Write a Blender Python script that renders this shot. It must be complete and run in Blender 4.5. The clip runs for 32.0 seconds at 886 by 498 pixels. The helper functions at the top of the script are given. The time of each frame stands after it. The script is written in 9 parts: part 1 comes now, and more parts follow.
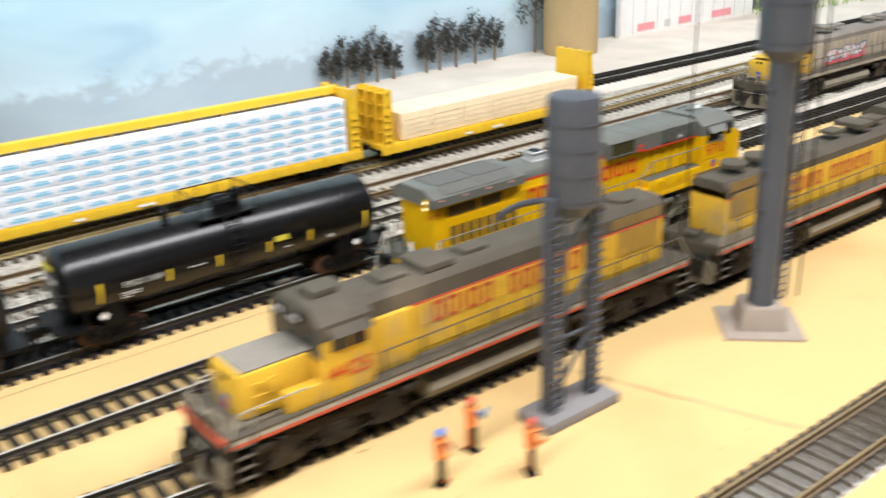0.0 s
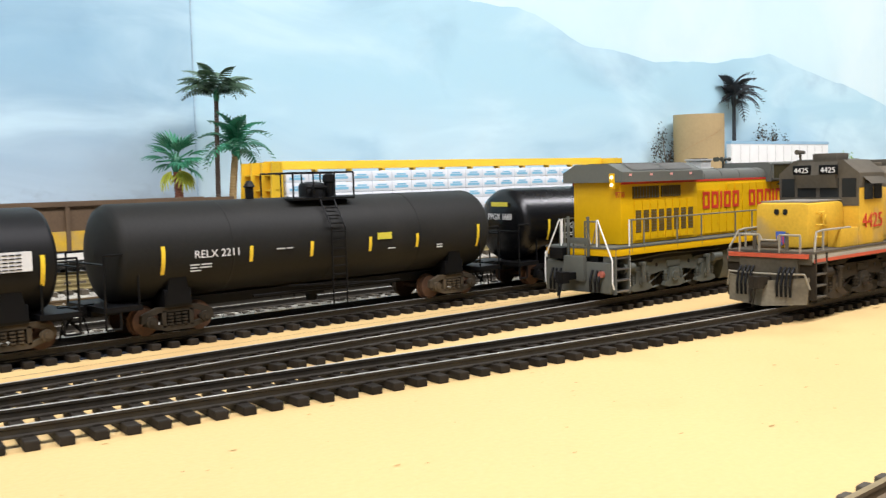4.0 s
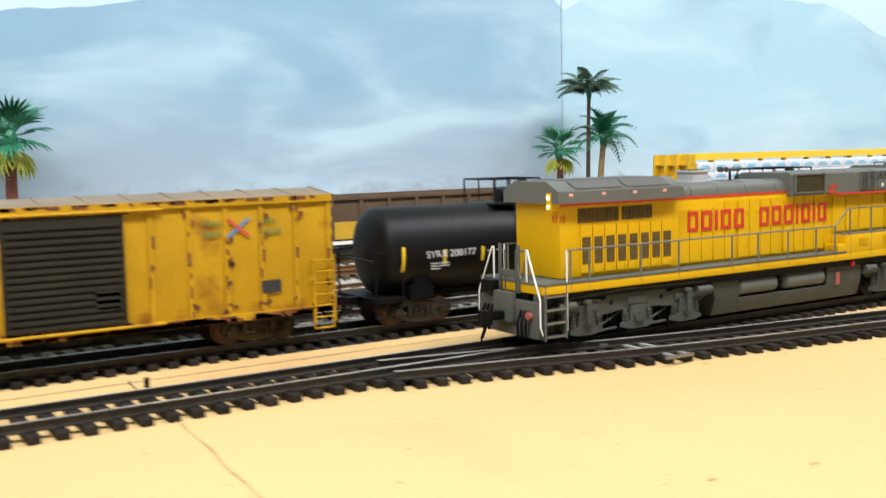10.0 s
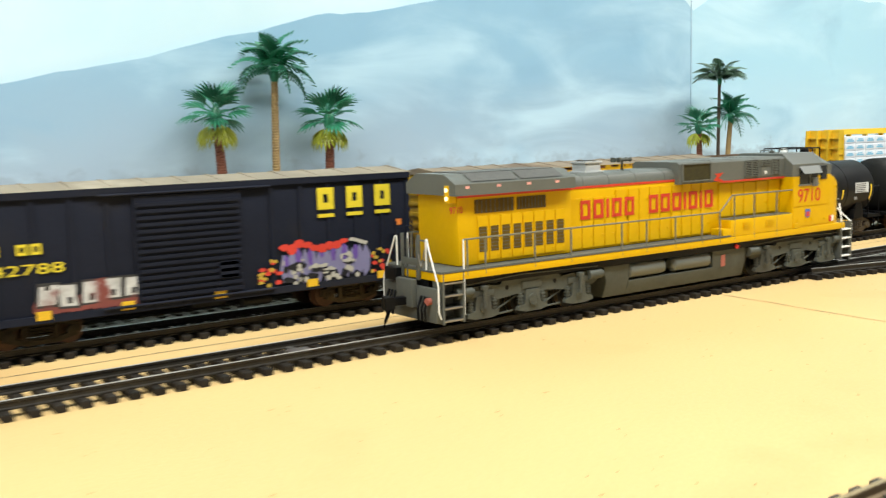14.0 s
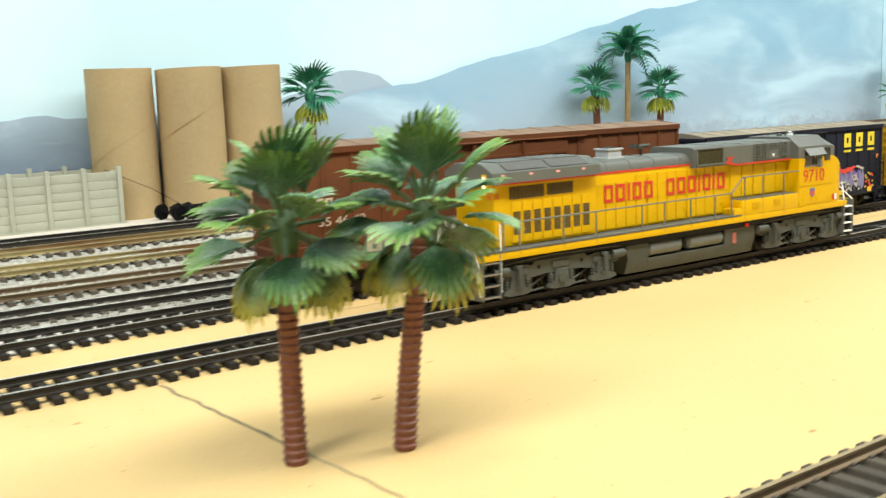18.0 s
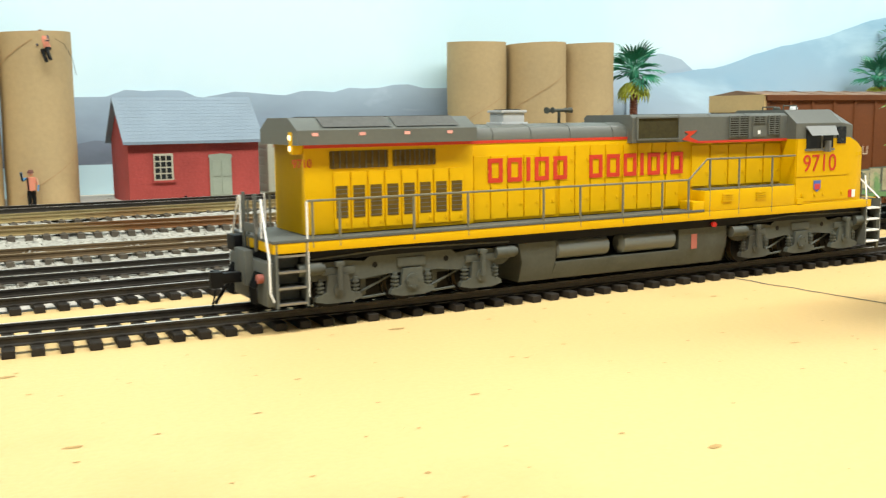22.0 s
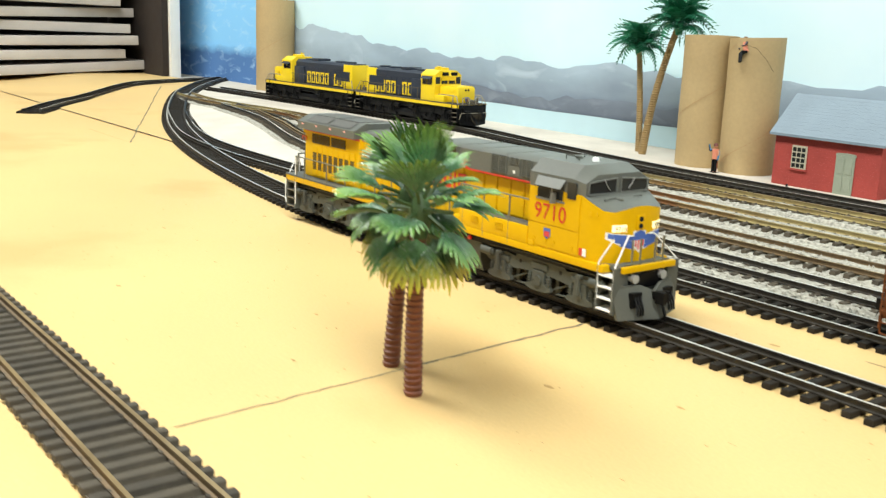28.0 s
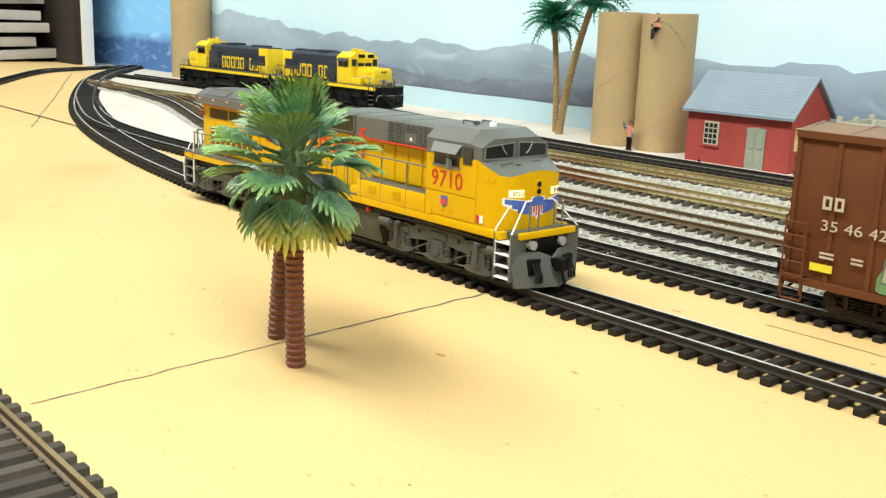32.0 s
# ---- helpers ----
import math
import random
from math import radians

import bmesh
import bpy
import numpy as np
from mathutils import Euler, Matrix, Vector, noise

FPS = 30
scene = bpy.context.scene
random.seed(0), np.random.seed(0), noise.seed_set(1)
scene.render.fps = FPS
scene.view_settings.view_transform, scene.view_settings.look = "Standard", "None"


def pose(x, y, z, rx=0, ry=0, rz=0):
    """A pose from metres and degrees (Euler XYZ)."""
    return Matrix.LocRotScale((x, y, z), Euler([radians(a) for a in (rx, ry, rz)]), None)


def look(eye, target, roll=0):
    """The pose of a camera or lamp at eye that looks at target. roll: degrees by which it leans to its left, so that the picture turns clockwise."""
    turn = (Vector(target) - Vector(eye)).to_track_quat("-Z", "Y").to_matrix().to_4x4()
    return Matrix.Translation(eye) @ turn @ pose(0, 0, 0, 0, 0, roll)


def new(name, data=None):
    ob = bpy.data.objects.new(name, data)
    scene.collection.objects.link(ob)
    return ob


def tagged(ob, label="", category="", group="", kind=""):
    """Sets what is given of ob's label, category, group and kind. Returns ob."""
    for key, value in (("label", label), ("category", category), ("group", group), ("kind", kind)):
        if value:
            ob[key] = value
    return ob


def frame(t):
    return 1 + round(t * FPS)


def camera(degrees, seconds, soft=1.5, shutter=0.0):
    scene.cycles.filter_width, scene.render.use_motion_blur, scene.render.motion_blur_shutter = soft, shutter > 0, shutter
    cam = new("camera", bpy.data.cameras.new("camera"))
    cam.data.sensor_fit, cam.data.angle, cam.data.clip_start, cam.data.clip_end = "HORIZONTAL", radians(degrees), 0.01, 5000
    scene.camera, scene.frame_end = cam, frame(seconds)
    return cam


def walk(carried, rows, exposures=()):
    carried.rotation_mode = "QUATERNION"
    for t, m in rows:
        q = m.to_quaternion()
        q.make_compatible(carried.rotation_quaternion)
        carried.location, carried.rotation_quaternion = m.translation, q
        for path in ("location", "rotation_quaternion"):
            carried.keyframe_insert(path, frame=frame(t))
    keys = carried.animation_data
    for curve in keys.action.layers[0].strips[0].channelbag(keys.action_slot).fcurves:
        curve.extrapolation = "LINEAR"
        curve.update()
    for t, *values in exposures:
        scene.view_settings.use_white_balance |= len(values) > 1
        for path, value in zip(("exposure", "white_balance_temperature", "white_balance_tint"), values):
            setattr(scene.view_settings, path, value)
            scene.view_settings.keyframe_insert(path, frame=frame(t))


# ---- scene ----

# ---- camera ----
cam = camera(48.0, 32.0, soft=1.3, shutter=0.7)
PATH = [
    (0, (-0.0644, -0.3455, 0.1959), (0.2240, 0.0200, 0.0137), -1.88),
    (0.5, (-0.1493, -0.3127, 0.1601), (0.1602, 0.0479, 0.0047), -2.90),
    (1, (-0.2013, -0.2811, 0.1151), (0.1343, 0.0641, -0.0199), -3.78),
    (1.5, (-0.2318, -0.2605, 0.0993), (0.1275, 0.0715, -0.0041), -3.56),
    (2, (-0.2372, -0.2511, 0.0957), (0.1261, 0.0841, 0.0205), -2.92),
    (2.5, (-0.2445, -0.2580, 0.0820), (0.1203, 0.0789, 0.0236), -1.60),
    (3, (-0.2582, -0.2625, 0.0644), (0.0921, 0.0907, 0.0138), -1.01),
    (3.5, (-0.2738, -0.2582, 0.0562), (0.0673, 0.1049, 0.0143), -1.27),
    (5.5, (-0.2881, -0.2563, 0.0541), (0.0394, 0.1204, 0.0249), -1.51),
    (6, (-0.2890, -0.2558, 0.0533), (0.0350, 0.1239, 0.0248), -1.38),
    (6.5, (-0.2899, -0.2553, 0.0531), (0.0313, 0.1268, 0.0237), -1.20),
    (7, (-0.2943, -0.2540, 0.0529), (0.0241, 0.1302, 0.0214), -0.92),
    (7.5, (-0.3152, -0.2579, 0.0550), (-0.0028, 0.1306, 0.0177), -0.75),
    (8, (-0.3461, -0.2602, 0.0578), (-0.0535, 0.1429, 0.0141), -0.82),
    (8.5, (-0.3705, -0.2619, 0.0553), (-0.0957, 0.1532, 0.0078), -0.91),
    (9, (-0.3937, -0.2707, 0.0538), (-0.1305, 0.1515, 0.0047), -1.18),
    (9.5, (-0.4239, -0.2723, 0.0544), (-0.1717, 0.1564, 0.0033), -1.36),
    (10, (-0.4620, -0.2685, 0.0677), (-0.1979, 0.1536, 0.0213), -1.37),
    (10.5, (-0.4985, -0.2654, 0.0707), (-0.2193, 0.1467, 0.0242), -1.26),
    (11, (-0.5267, -0.2738, 0.0686), (-0.2305, 0.1262, 0.0208), -1.30),
    (11.5, (-0.5479, -0.2759, 0.0671), (-0.2393, 0.1143, 0.0172), -1.31),
    (12, (-0.5739, -0.2772, 0.0648), (-0.2560, 0.1054, 0.0150), -1.26),
    (12.5, (-0.6159, -0.2697, 0.0661), (-0.3013, 0.1154, 0.0142), -1.27),
    (13, (-0.6570, -0.2636, 0.0649), (-0.3519, 0.1288, 0.0105), -1.45),
    (13.5, (-0.6912, -0.2697, 0.0687), (-0.4008, 0.1331, 0.0102), -1.48),
    (15.5, (-0.8874, -0.3562, 0.0960), (-0.5996, 0.0478, 0.0331), -1.40),
    (16, (-0.9467, -0.3521, 0.1022), (-0.6721, 0.0609, 0.0387), -2.14),
    (16.5, (-1.0190, -0.3294, 0.0973), (-0.7525, 0.0888, 0.0333), -2.22),
    (17, (-1.0539, -0.3158, 0.0954), (-0.7847, 0.1002, 0.0283), -2.35),
    (17.5, (-1.0826, -0.3053, 0.0885), (-0.8009, 0.1016, 0.0174), -2.27),
    (18, (-1.1140, -0.3077, 0.0846), (-0.8257, 0.0938, 0.0091), -2.07),
    (18.5, (-1.1408, -0.3076, 0.0811), (-0.8488, 0.0910, 0.0044), -1.63),
    (19, (-1.1761, -0.2935, 0.0759), (-0.8834, 0.1050, 0.0011), -1.38),
    (19.5, (-1.2081, -0.2929, 0.0732), (-0.9196, 0.1087, -0.0009), -1.16),
    (20, (-1.2314, -0.2848, 0.0735), (-0.9504, 0.1229, 0.0042), -1.14),
    (20.5, (-1.2438, -0.2781, 0.0647), (-0.9724, 0.1366, -0.0019), -0.75),
    (21, (-1.2584, -0.2722, 0.0611), (-0.9977, 0.1493, -0.0048), -0.54),
    (21.5, (-1.2679, -0.2727, 0.0596), (-1.0179, 0.1553, -0.0062), -0.52),
    (22, (-1.2723, -0.2700, 0.0589), (-1.0331, 0.1640, -0.0078), -0.69),
    (22.5, (-1.2731, -0.2689, 0.0584), (-1.0427, 0.1699, -0.0081), -0.64),
    (23, (-1.2739, -0.2690, 0.0583), (-1.0532, 0.1750, -0.0060), -0.73),
    (23.5, (-1.2727, -0.2693, 0.0581), (-1.0633, 0.1804, -0.0043), -1.07),
    (24, (-1.2662, -0.2734, 0.0603), (-1.0661, 0.1805, -0.0022), -1.35),
    (24.5, (-1.2220, -0.2959, 0.0722), (-1.0851, 0.1789, -0.0043), -2.25),
    (25, (-1.1478, -0.3184, 0.1096), (-1.1330, 0.1719, 0.0128), 0.63),
    (25.5, (-1.0692, -0.3179, 0.1367), (-1.1516, 0.1550, -0.0034), 1.52),
    (26, (-1.0028, -0.3078, 0.1533), (-1.1835, 0.1248, -0.0206), 2.35),
    (26.5, (-0.8845, -0.3107, 0.1605), (-1.1850, 0.0521, -0.0072), 1.70),
    (28.5, (-0.7577, -0.2655, 0.0979), (-1.1451, 0.0318, -0.0092), 2.37),
    (29, (-0.7616, -0.2594, 0.0971), (-1.1403, 0.0436, -0.0244), 1.75),
    (29.5, (-0.7587, -0.2583, 0.0981), (-1.1349, 0.0495, -0.0190), 1.03),
    (30, (-0.7590, -0.2588, 0.0981), (-1.1298, 0.0559, -0.0181), 1.38),
    (30.5, (-0.7606, -0.2593, 0.0967), (-1.1282, 0.0598, -0.0174), 1.87),
    (31, (-0.7594, -0.2592, 0.0966), (-1.1256, 0.0617, -0.0169), 2.22),
    (31.5, (-0.7591, -0.2600, 0.0970), (-1.1242, 0.0624, -0.0160), 2.30),
    (32, (-0.7593, -0.2590, 0.0972), (-1.1246, 0.0635, -0.0148), 2.14),
]
walk(cam, [(t, look(eye, target, roll)) for t, eye, target, roll in PATH], [(0, 0.42, 6350, 20), (1.5, 0.36, 6350, 21), (3.5, 0.34, 6350, 21), (6, 0.32, 6300, 20), (11, 0.30, 6350, 18), (13, 0.31, 6450, 13), (17, 0.38, 6500, 10), (21, 0.42, 6500, 10), (32, 0.40, 6550, 10)])
LOCO_ROWS = [(0, 0.3000), (1, 0.2745), (2, 0.2360), (3.5, 0.1670), (5.5, 0.0735), (6, 0.0475), (6.5, 0.0222), (7, -0.0022), (7.5, -0.0262), (8, -0.0500), (8.5, -0.0730), (9, -0.0973), (9.5, -0.1232), (10, -0.1500), (10.5, -0.1780), (11, -0.2085), (11.5, -0.2410), (12, -0.2748), (12.5, -0.3087), (13, -0.3442), (13.5, -0.3813), (15.5, -0.5429), (16, -0.5878), (17.5, -0.7269), (18, -0.7710), (19, -0.8577), (19.5, -0.8954), (20, -0.9364), (20.5, -0.9760), (21, -1.0116), (21.5, -1.0424), (22, -1.0674), (22.5, -1.0874), (23, -1.1009), (23.5, -1.1077), (24, -1.1100), (24.5, -1.1116), (25, -1.1132), (25.5, -1.1148), (26, -1.1164), (26.5, -1.1180), (28.5, -1.1240), (29, -1.1240), (29.5, -1.1240), (30, -1.1240), (30.5, -1.1240), (31, -1.1240), (31.5, -1.1240), (32, -1.1240)]

# ---- light: a closed room with ceiling tubes ----
world = bpy.data.worlds.new("world")
scene.world = world
world.use_nodes = True
world.node_tree.nodes["Background"].inputs[0].default_value = (0.9, 0.95, 1.0, 1)
world.node_tree.nodes["Background"].inputs[1].default_value = 0.02


def ceiling_tube(x, y, watts, sx=1.3, sy=0.5):
    lamp = bpy.data.lights.new("ceiling_tube", "AREA")
    lamp.shape, lamp.size, lamp.size_y, lamp.energy = "RECTANGLE", sx, sy, watts
    lamp.color = (0.965, 1.0, 0.965)
    ob = new("ceiling_tube", lamp)
    ob.matrix_world = pose(x, y, 1.52, 0, 0, 0)
    return ob


for tx, watts in ((-2.3, 25.0), (-1.05, 24.0), (0.2, 22.0), (1.35, 22.0)):
    ceiling_tube(tx, -0.62, watts, 1.1, 0.35)

# ---- materials ----
MATS = {}


def mat(name, color, rough=0.6, metal=0.0, vary=0.12, scale=60.0, bump=0.0, stain=None, stain_at=0.62, stain_scale=25.0, fine=900.0, random_part=0.0, spec=0.5):
    """A surface with grain, broad variation, optional stains of their own colour and fine relief."""
    if name in MATS:
        return MATS[name]
    m = bpy.data.materials.new(name)
    m.use_nodes = True
    n, l = m.node_tree.nodes, m.node_tree.links
    b = n["Principled BSDF"]
    b.inputs["Roughness"].default_value, b.inputs["Metallic"].default_value = rough, metal
    b.inputs["Specular IOR Level"].default_value = spec
    tc = n.new("ShaderNodeTexCoord")
    big, small = n.new("ShaderNodeTexNoise"), n.new("ShaderNodeTexNoise")
    big.inputs["Scale"].default_value, small.inputs["Scale"].default_value = scale, fine
    big.inputs["Detail"].default_value, small.inputs["Detail"].default_value = 4, 3
    for k in (big, small):
        l.new(tc.outputs["Object"], k.inputs["Vector"])
    add = n.new("ShaderNodeMath")
    add.operation = "MULTIPLY_ADD"
    l.new(small.outputs["Fac"], add.inputs[0])
    add.inputs[1].default_value = 0.5
    l.new(big.outputs["Fac"], add.inputs[2])
    rng = n.new("ShaderNodeMapRange")
    rng.inputs["From Min"].default_value, rng.inputs["From Max"].default_value = 0.45, 1.05
    rng.inputs["To Min"].default_value, rng.inputs["To Max"].default_value = 1.0 - vary, 1.0 + vary
    l.new(add.outputs[0], rng.inputs["Value"])
    src = rng.outputs[0]
    if random_part:
        info, r2, mul = n.new("ShaderNodeObjectInfo"), n.new("ShaderNodeMapRange"), n.new("ShaderNodeMath")
        r2.inputs["To Min"].default_value, r2.inputs["To Max"].default_value = 1 - random_part, 1 + random_part
        mul.operation = "MULTIPLY"
        l.new(info.outputs["Random"], r2.inputs["Value"])
        l.new(r2.outputs[0], mul.inputs[0])
        l.new(src, mul.inputs[1])
        src = mul.outputs[0]
    mix = n.new("ShaderNodeVectorMath")
    mix.operation = "SCALE"
    mix.inputs[0].default_value = color
    l.new(src, mix.inputs["Scale"])
    out = mix.outputs[0]
    if stain:
        sn, ramp, mx = n.new("ShaderNodeTexNoise"), n.new("ShaderNodeMapRange"), n.new("ShaderNodeMix")
        sn.inputs["Scale"].default_value, sn.inputs["Detail"].default_value = stain_scale, 6
        l.new(tc.outputs["Object"], sn.inputs["Vector"])
        ramp.inputs["From Min"].default_value, ramp.inputs["From Max"].default_value = stain_at, stain_at + 0.12
        l.new(sn.outputs["Fac"], ramp.inputs["Value"])
        mx.data_type = "RGBA"
        l.new(ramp.outputs[0], mx.inputs["Factor"])
        l.new(out, mx.inputs["A"])
        mx.inputs["B"].default_value = (*stain, 1)
        out = mx.outputs["Result"]
    l.new(out, b.inputs["Base Color"])
    rr = n.new("ShaderNodeMapRange")
    rr.inputs["To Min"].default_value, rr.inputs["To Max"].default_value = max(0.02, rough - 0.12), min(1.0, rough + 0.12)
    l.new(big.outputs["Fac"], rr.inputs["Value"])
    l.new(rr.outputs[0], b.inputs["Roughness"])
    if bump:
        bp = n.new("ShaderNodeBump")
        bp.inputs["Strength"].default_value, bp.inputs["Distance"].default_value = bump, 0.0004
        l.new(small.outputs["Fac"], bp.inputs["Height"])
        l.new(bp.outputs[0], b.inputs["Normal"])
    MATS[name] = m
    return m


def glow(name, color, strength):
    if name in MATS:
        return MATS[name]
    m = bpy.data.materials.new(name)
    m.use_nodes = True
    b = m.node_tree.nodes["Principled BSDF"]
    b.inputs["Base Color"].default_value = (*color, 1)
    b.inputs["Emission Color"].default_value = (*color, 1)
    b.inputs["Emission Strength"].default_value = strength
    MATS[name] = m
    return m


Y_LOCO = mat("yellow_gloss_paint", (0.66, 0.385, 0.0), 0.45, vary=0.06, scale=40, fine=500, spec=0.2)
G_LOCO = mat("warm_grey_paint", (0.094, 0.099, 0.086), 0.55, vary=0.12, scale=50, spec=0.3)
G_ROOF = mat("roof_grey_paint", (0.118, 0.124, 0.108), 0.45, vary=0.12, scale=50, spec=0.35)
RED = mat("red_lettering", (0.55, 0.035, 0.01), 0.5, vary=0.08)
BLACKISH = mat("black_plastic", (0.0028, 0.003, 0.0034), 0.5, vary=0.2, spec=0.2)
STEEL = mat("dull_steel", (0.28, 0.27, 0.25), 0.4, 0.8, vary=0.15)
WHITE = mat("white_paint", (0.8, 0.8, 0.77), 0.5, vary=0.05)
GLASS_D = mat("dark_window_glass", (0.02, 0.022, 0.022), 0.08, vary=0.1)
GRILLE = mat("dark_bronze_grille", (0.11, 0.066, 0.008), 0.6, vary=0.3, scale=300, spec=0.2)
Y_OLD = mat("weathered_yellow_paint", (0.64, 0.39, 0.035), 0.65, vary=0.18, scale=45, stain=(0.43, 0.31, 0.13), stain_at=0.54, stain_scale=35, spec=0.2)
G_OLD = mat("dusty_grey_paint", (0.088, 0.077, 0.058), 0.8, vary=0.25, scale=60, stain=(0.16, 0.135, 0.095), stain_at=0.58, spec=0.2)
DUST = mat("dusty_running_gear", (0.03, 0.024, 0.016), 0.85, vary=0.35, scale=90, stain=(0.08, 0.06, 0.036), spec=0.15)
GEAR = mat("grey_running_gear", (0.072, 0.077, 0.063), 0.6, vary=0.25, scale=90, stain=(0.052, 0.05, 0.04), stain_at=0.6, spec=0.25)
TANK = mat("black_tank_paint", (0.0048, 0.005, 0.0056), 0.48, vary=0.3, scale=18, stain=(0.0085, 0.0082, 0.0075), stain_at=0.5, stain_scale=14, spec=0.22)
RUSTY = mat("rusty_wheel", (0.085, 0.038, 0.016), 0.75, vary=0.4, scale=200, stain=(0.03, 0.018, 0.012))
STRIPE_Y = mat("reflective_yellow_strip", (0.85, 0.6, 0.03), 0.4, vary=0.04)
RB_Y = mat("rust_streaked_yellow", (0.5, 0.285, 0.005), 0.6, vary=0.2, scale=40, stain=(0.2, 0.065, 0.008), stain_at=0.56, stain_scale=40, spec=0.25)
RB_ROOF = mat("dusty_galvanised_roof", (0.2, 0.155, 0.1), 0.8, vary=0.3, scale=60, stain=(0.1, 0.055, 0.025), stain_at=0.55)
DOOR_D = mat("dark_louvred_door", (0.028, 0.026, 0.018), 0.75, vary=0.3, scale=60, stain=(0.06, 0.03, 0.012), stain_at=0.6, spec=0.2)
NAVYBOX_B = mat("dark_blue_car_paint", (0.014, 0.0165, 0.027), 0.6, vary=0.2, scale=40, stain=(0.022, 0.022, 0.026), stain_at=0.56, spec=0.1)
NAVYBOX_ROOF = mat("tan_dusty_roof", (0.24, 0.205, 0.145), 0.85, vary=0.25, scale=50, stain=(0.4, 0.35, 0.26), stain_at=0.58)
UP_BR = mat("oxide_brown_paint", (0.128, 0.042, 0.0135), 0.65, vary=0.2, scale=35, stain=(0.085, 0.032, 0.014), stain_at=0.56, stain_scale=18, spec=0.2)
UP_ROOF = mat("faded_brown_roof", (0.2, 0.125, 0.075), 0.8, vary=0.3, scale=50, stain=(0.1, 0.055, 0.03), stain_at=0.52)
CAR_Y = mat("flatcar_yellow_paint", (0.75, 0.47, 0.02), 0.5, vary=0.1, scale=50, stain=(0.35, 0.2, 0.03), stain_at=0.66)
WRAP = mat("white_lumber_wrap", (0.8, 0.83, 0.86), 0.45, vary=0.04, scale=80)
WRAP_B = mat("blue_wrap_print", (0.25, 0.55, 0.72), 0.5, vary=0.08)
LUMBER = mat("pale_lumber", (0.82, 0.66, 0.42), 0.7, vary=0.07, scale=120, bump=0.3)
TIE = mat("dark_brown_plastic_tie", (0.019, 0.0155, 0.0115), 0.65, vary=0.35, scale=80, random_part=0.3, spec=0.2)
TIE_W = mat("weathered_brown_tie", (0.07, 0.056, 0.037), 0.85, vary=0.5, scale=120)
RAIL = mat("nickel_silver_rail", (0.04, 0.035, 0.028), 0.4, 0.3, vary=0.25, scale=40, spec=0.3)
RAIL_TOPM = mat("bright_railhead", (0.56, 0.54, 0.49), 0.36, 0.45, vary=0.3, scale=30)
RAIL_TOPR = mat("brassy_railhead", (0.42, 0.31, 0.16), 0.35, 0.6, vary=0.3, scale=30)
RAIL_R = mat("rusty_painted_rail", (0.13, 0.085, 0.04), 0.6, 0.2, vary=0.3, scale=60)
RAIL_B = mat("rust_and_brass_rail", (0.36, 0.29, 0.13), 0.45, 0.35, vary=0.3, scale=40, stain=(0.19, 0.085, 0.03), stain_at=0.5, stain_scale=9)
BOARD = mat("sand_painted_board", (0.62, 0.43, 0.185), 0.6, vary=0.08, scale=6, bump=0.35, fine=700, stain=(0.55, 0.355, 0.145), stain_at=0.56, stain_scale=7, spec=0.3)
SAND = mat("pale_sand_ground", (0.56, 0.51, 0.435), 0.85, vary=0.16, scale=25, bump=0.7, fine=1200)
GRAVEL = mat("grey_ballast", (0.335, 0.32, 0.27), 0.9, vary=0.6, scale=500, bump=1.0, fine=900)
WHITEBED = mat("white_foam_edge", (0.82, 0.82, 0.78), 0.8, vary=0.05)
SEAM = mat("dark_board_joint", (0.12, 0.11, 0.07), 0.9, vary=0.3, stain=(0.16, 0.24, 0.19), stain_at=0.55)
KRAFT = mat("kraft_cardboard", (0.43, 0.31, 0.15), 0.75, vary=0.12, scale=18, bump=0.25, fine=400, stain=(0.38, 0.265, 0.12), stain_at=0.55, stain_scale=9)
BRICK_R = mat("red_brick_wall_paint", (0.335, 0.056, 0.045), 0.75, vary=0.2, scale=50, bump=0.5, fine=600, spec=0.25)
ROOF_B = mat("blue_grey_slate", (0.2, 0.255, 0.3), 0.7, vary=0.12, scale=40, bump=0.3)
STONE = mat("khaki_concrete", (0.38, 0.38, 0.29), 0.8, vary=0.12, scale=40, bump=0.3)
TRUNK_R = mat("ringed_red_brown_trunk", (0.17, 0.055, 0.028), 0.55, vary=0.25, scale=100)
TRUNK_T = mat("tan_palm_trunk", (0.33, 0.22, 0.09), 0.7, vary=0.2, scale=100)
LEAF_D = mat("deep_green_frond", (0.02, 0.17, 0.085), 0.38, vary=0.3, scale=60, random_part=0.3)
LEAF_Y = mat("yellow_green_frond", (0.36, 0.38, 0.025), 0.35, vary=0.3, scale=60, random_part=0.3)
TOWER = mat("tower_grey_paint", (0.06, 0.067, 0.08), 0.5, vary=0.15, scale=30)
CONC = mat("brown_grey_concrete", (0.3, 0.25, 0.2), 0.8, vary=0.12)
ORANGE = mat("orange_vest", (0.75, 0.2, 0.04), 0.6)
SF_Y = mat("bright_yellow_paint", (0.78, 0.55, 0.01), 0.45, vary=0.06)
SF_B = mat("navy_blue_paint", (0.02, 0.028, 0.045), 0.5, vary=0.15)
BARS = mat("faint_white_lettering", (0.5, 0.5, 0.47), 0.6, vary=0.1)
LAMP = glow("warm_headlight", (1.0, 0.8, 0.4), 1.6)
BOARD_LIT = glow("lit_number_board", (1.0, 0.85, 0.45), 0.75)
# faint emission added to brighten the red fuel caps, which are no lamps
CAP_GLOW = glow("red_cap_glow", (0.6, 0.02, 0.015), 0.08)
ROOMW = mat("room_wall_paint", (0.4, 0.41, 0.41), 0.8, vary=0.04, scale=2)
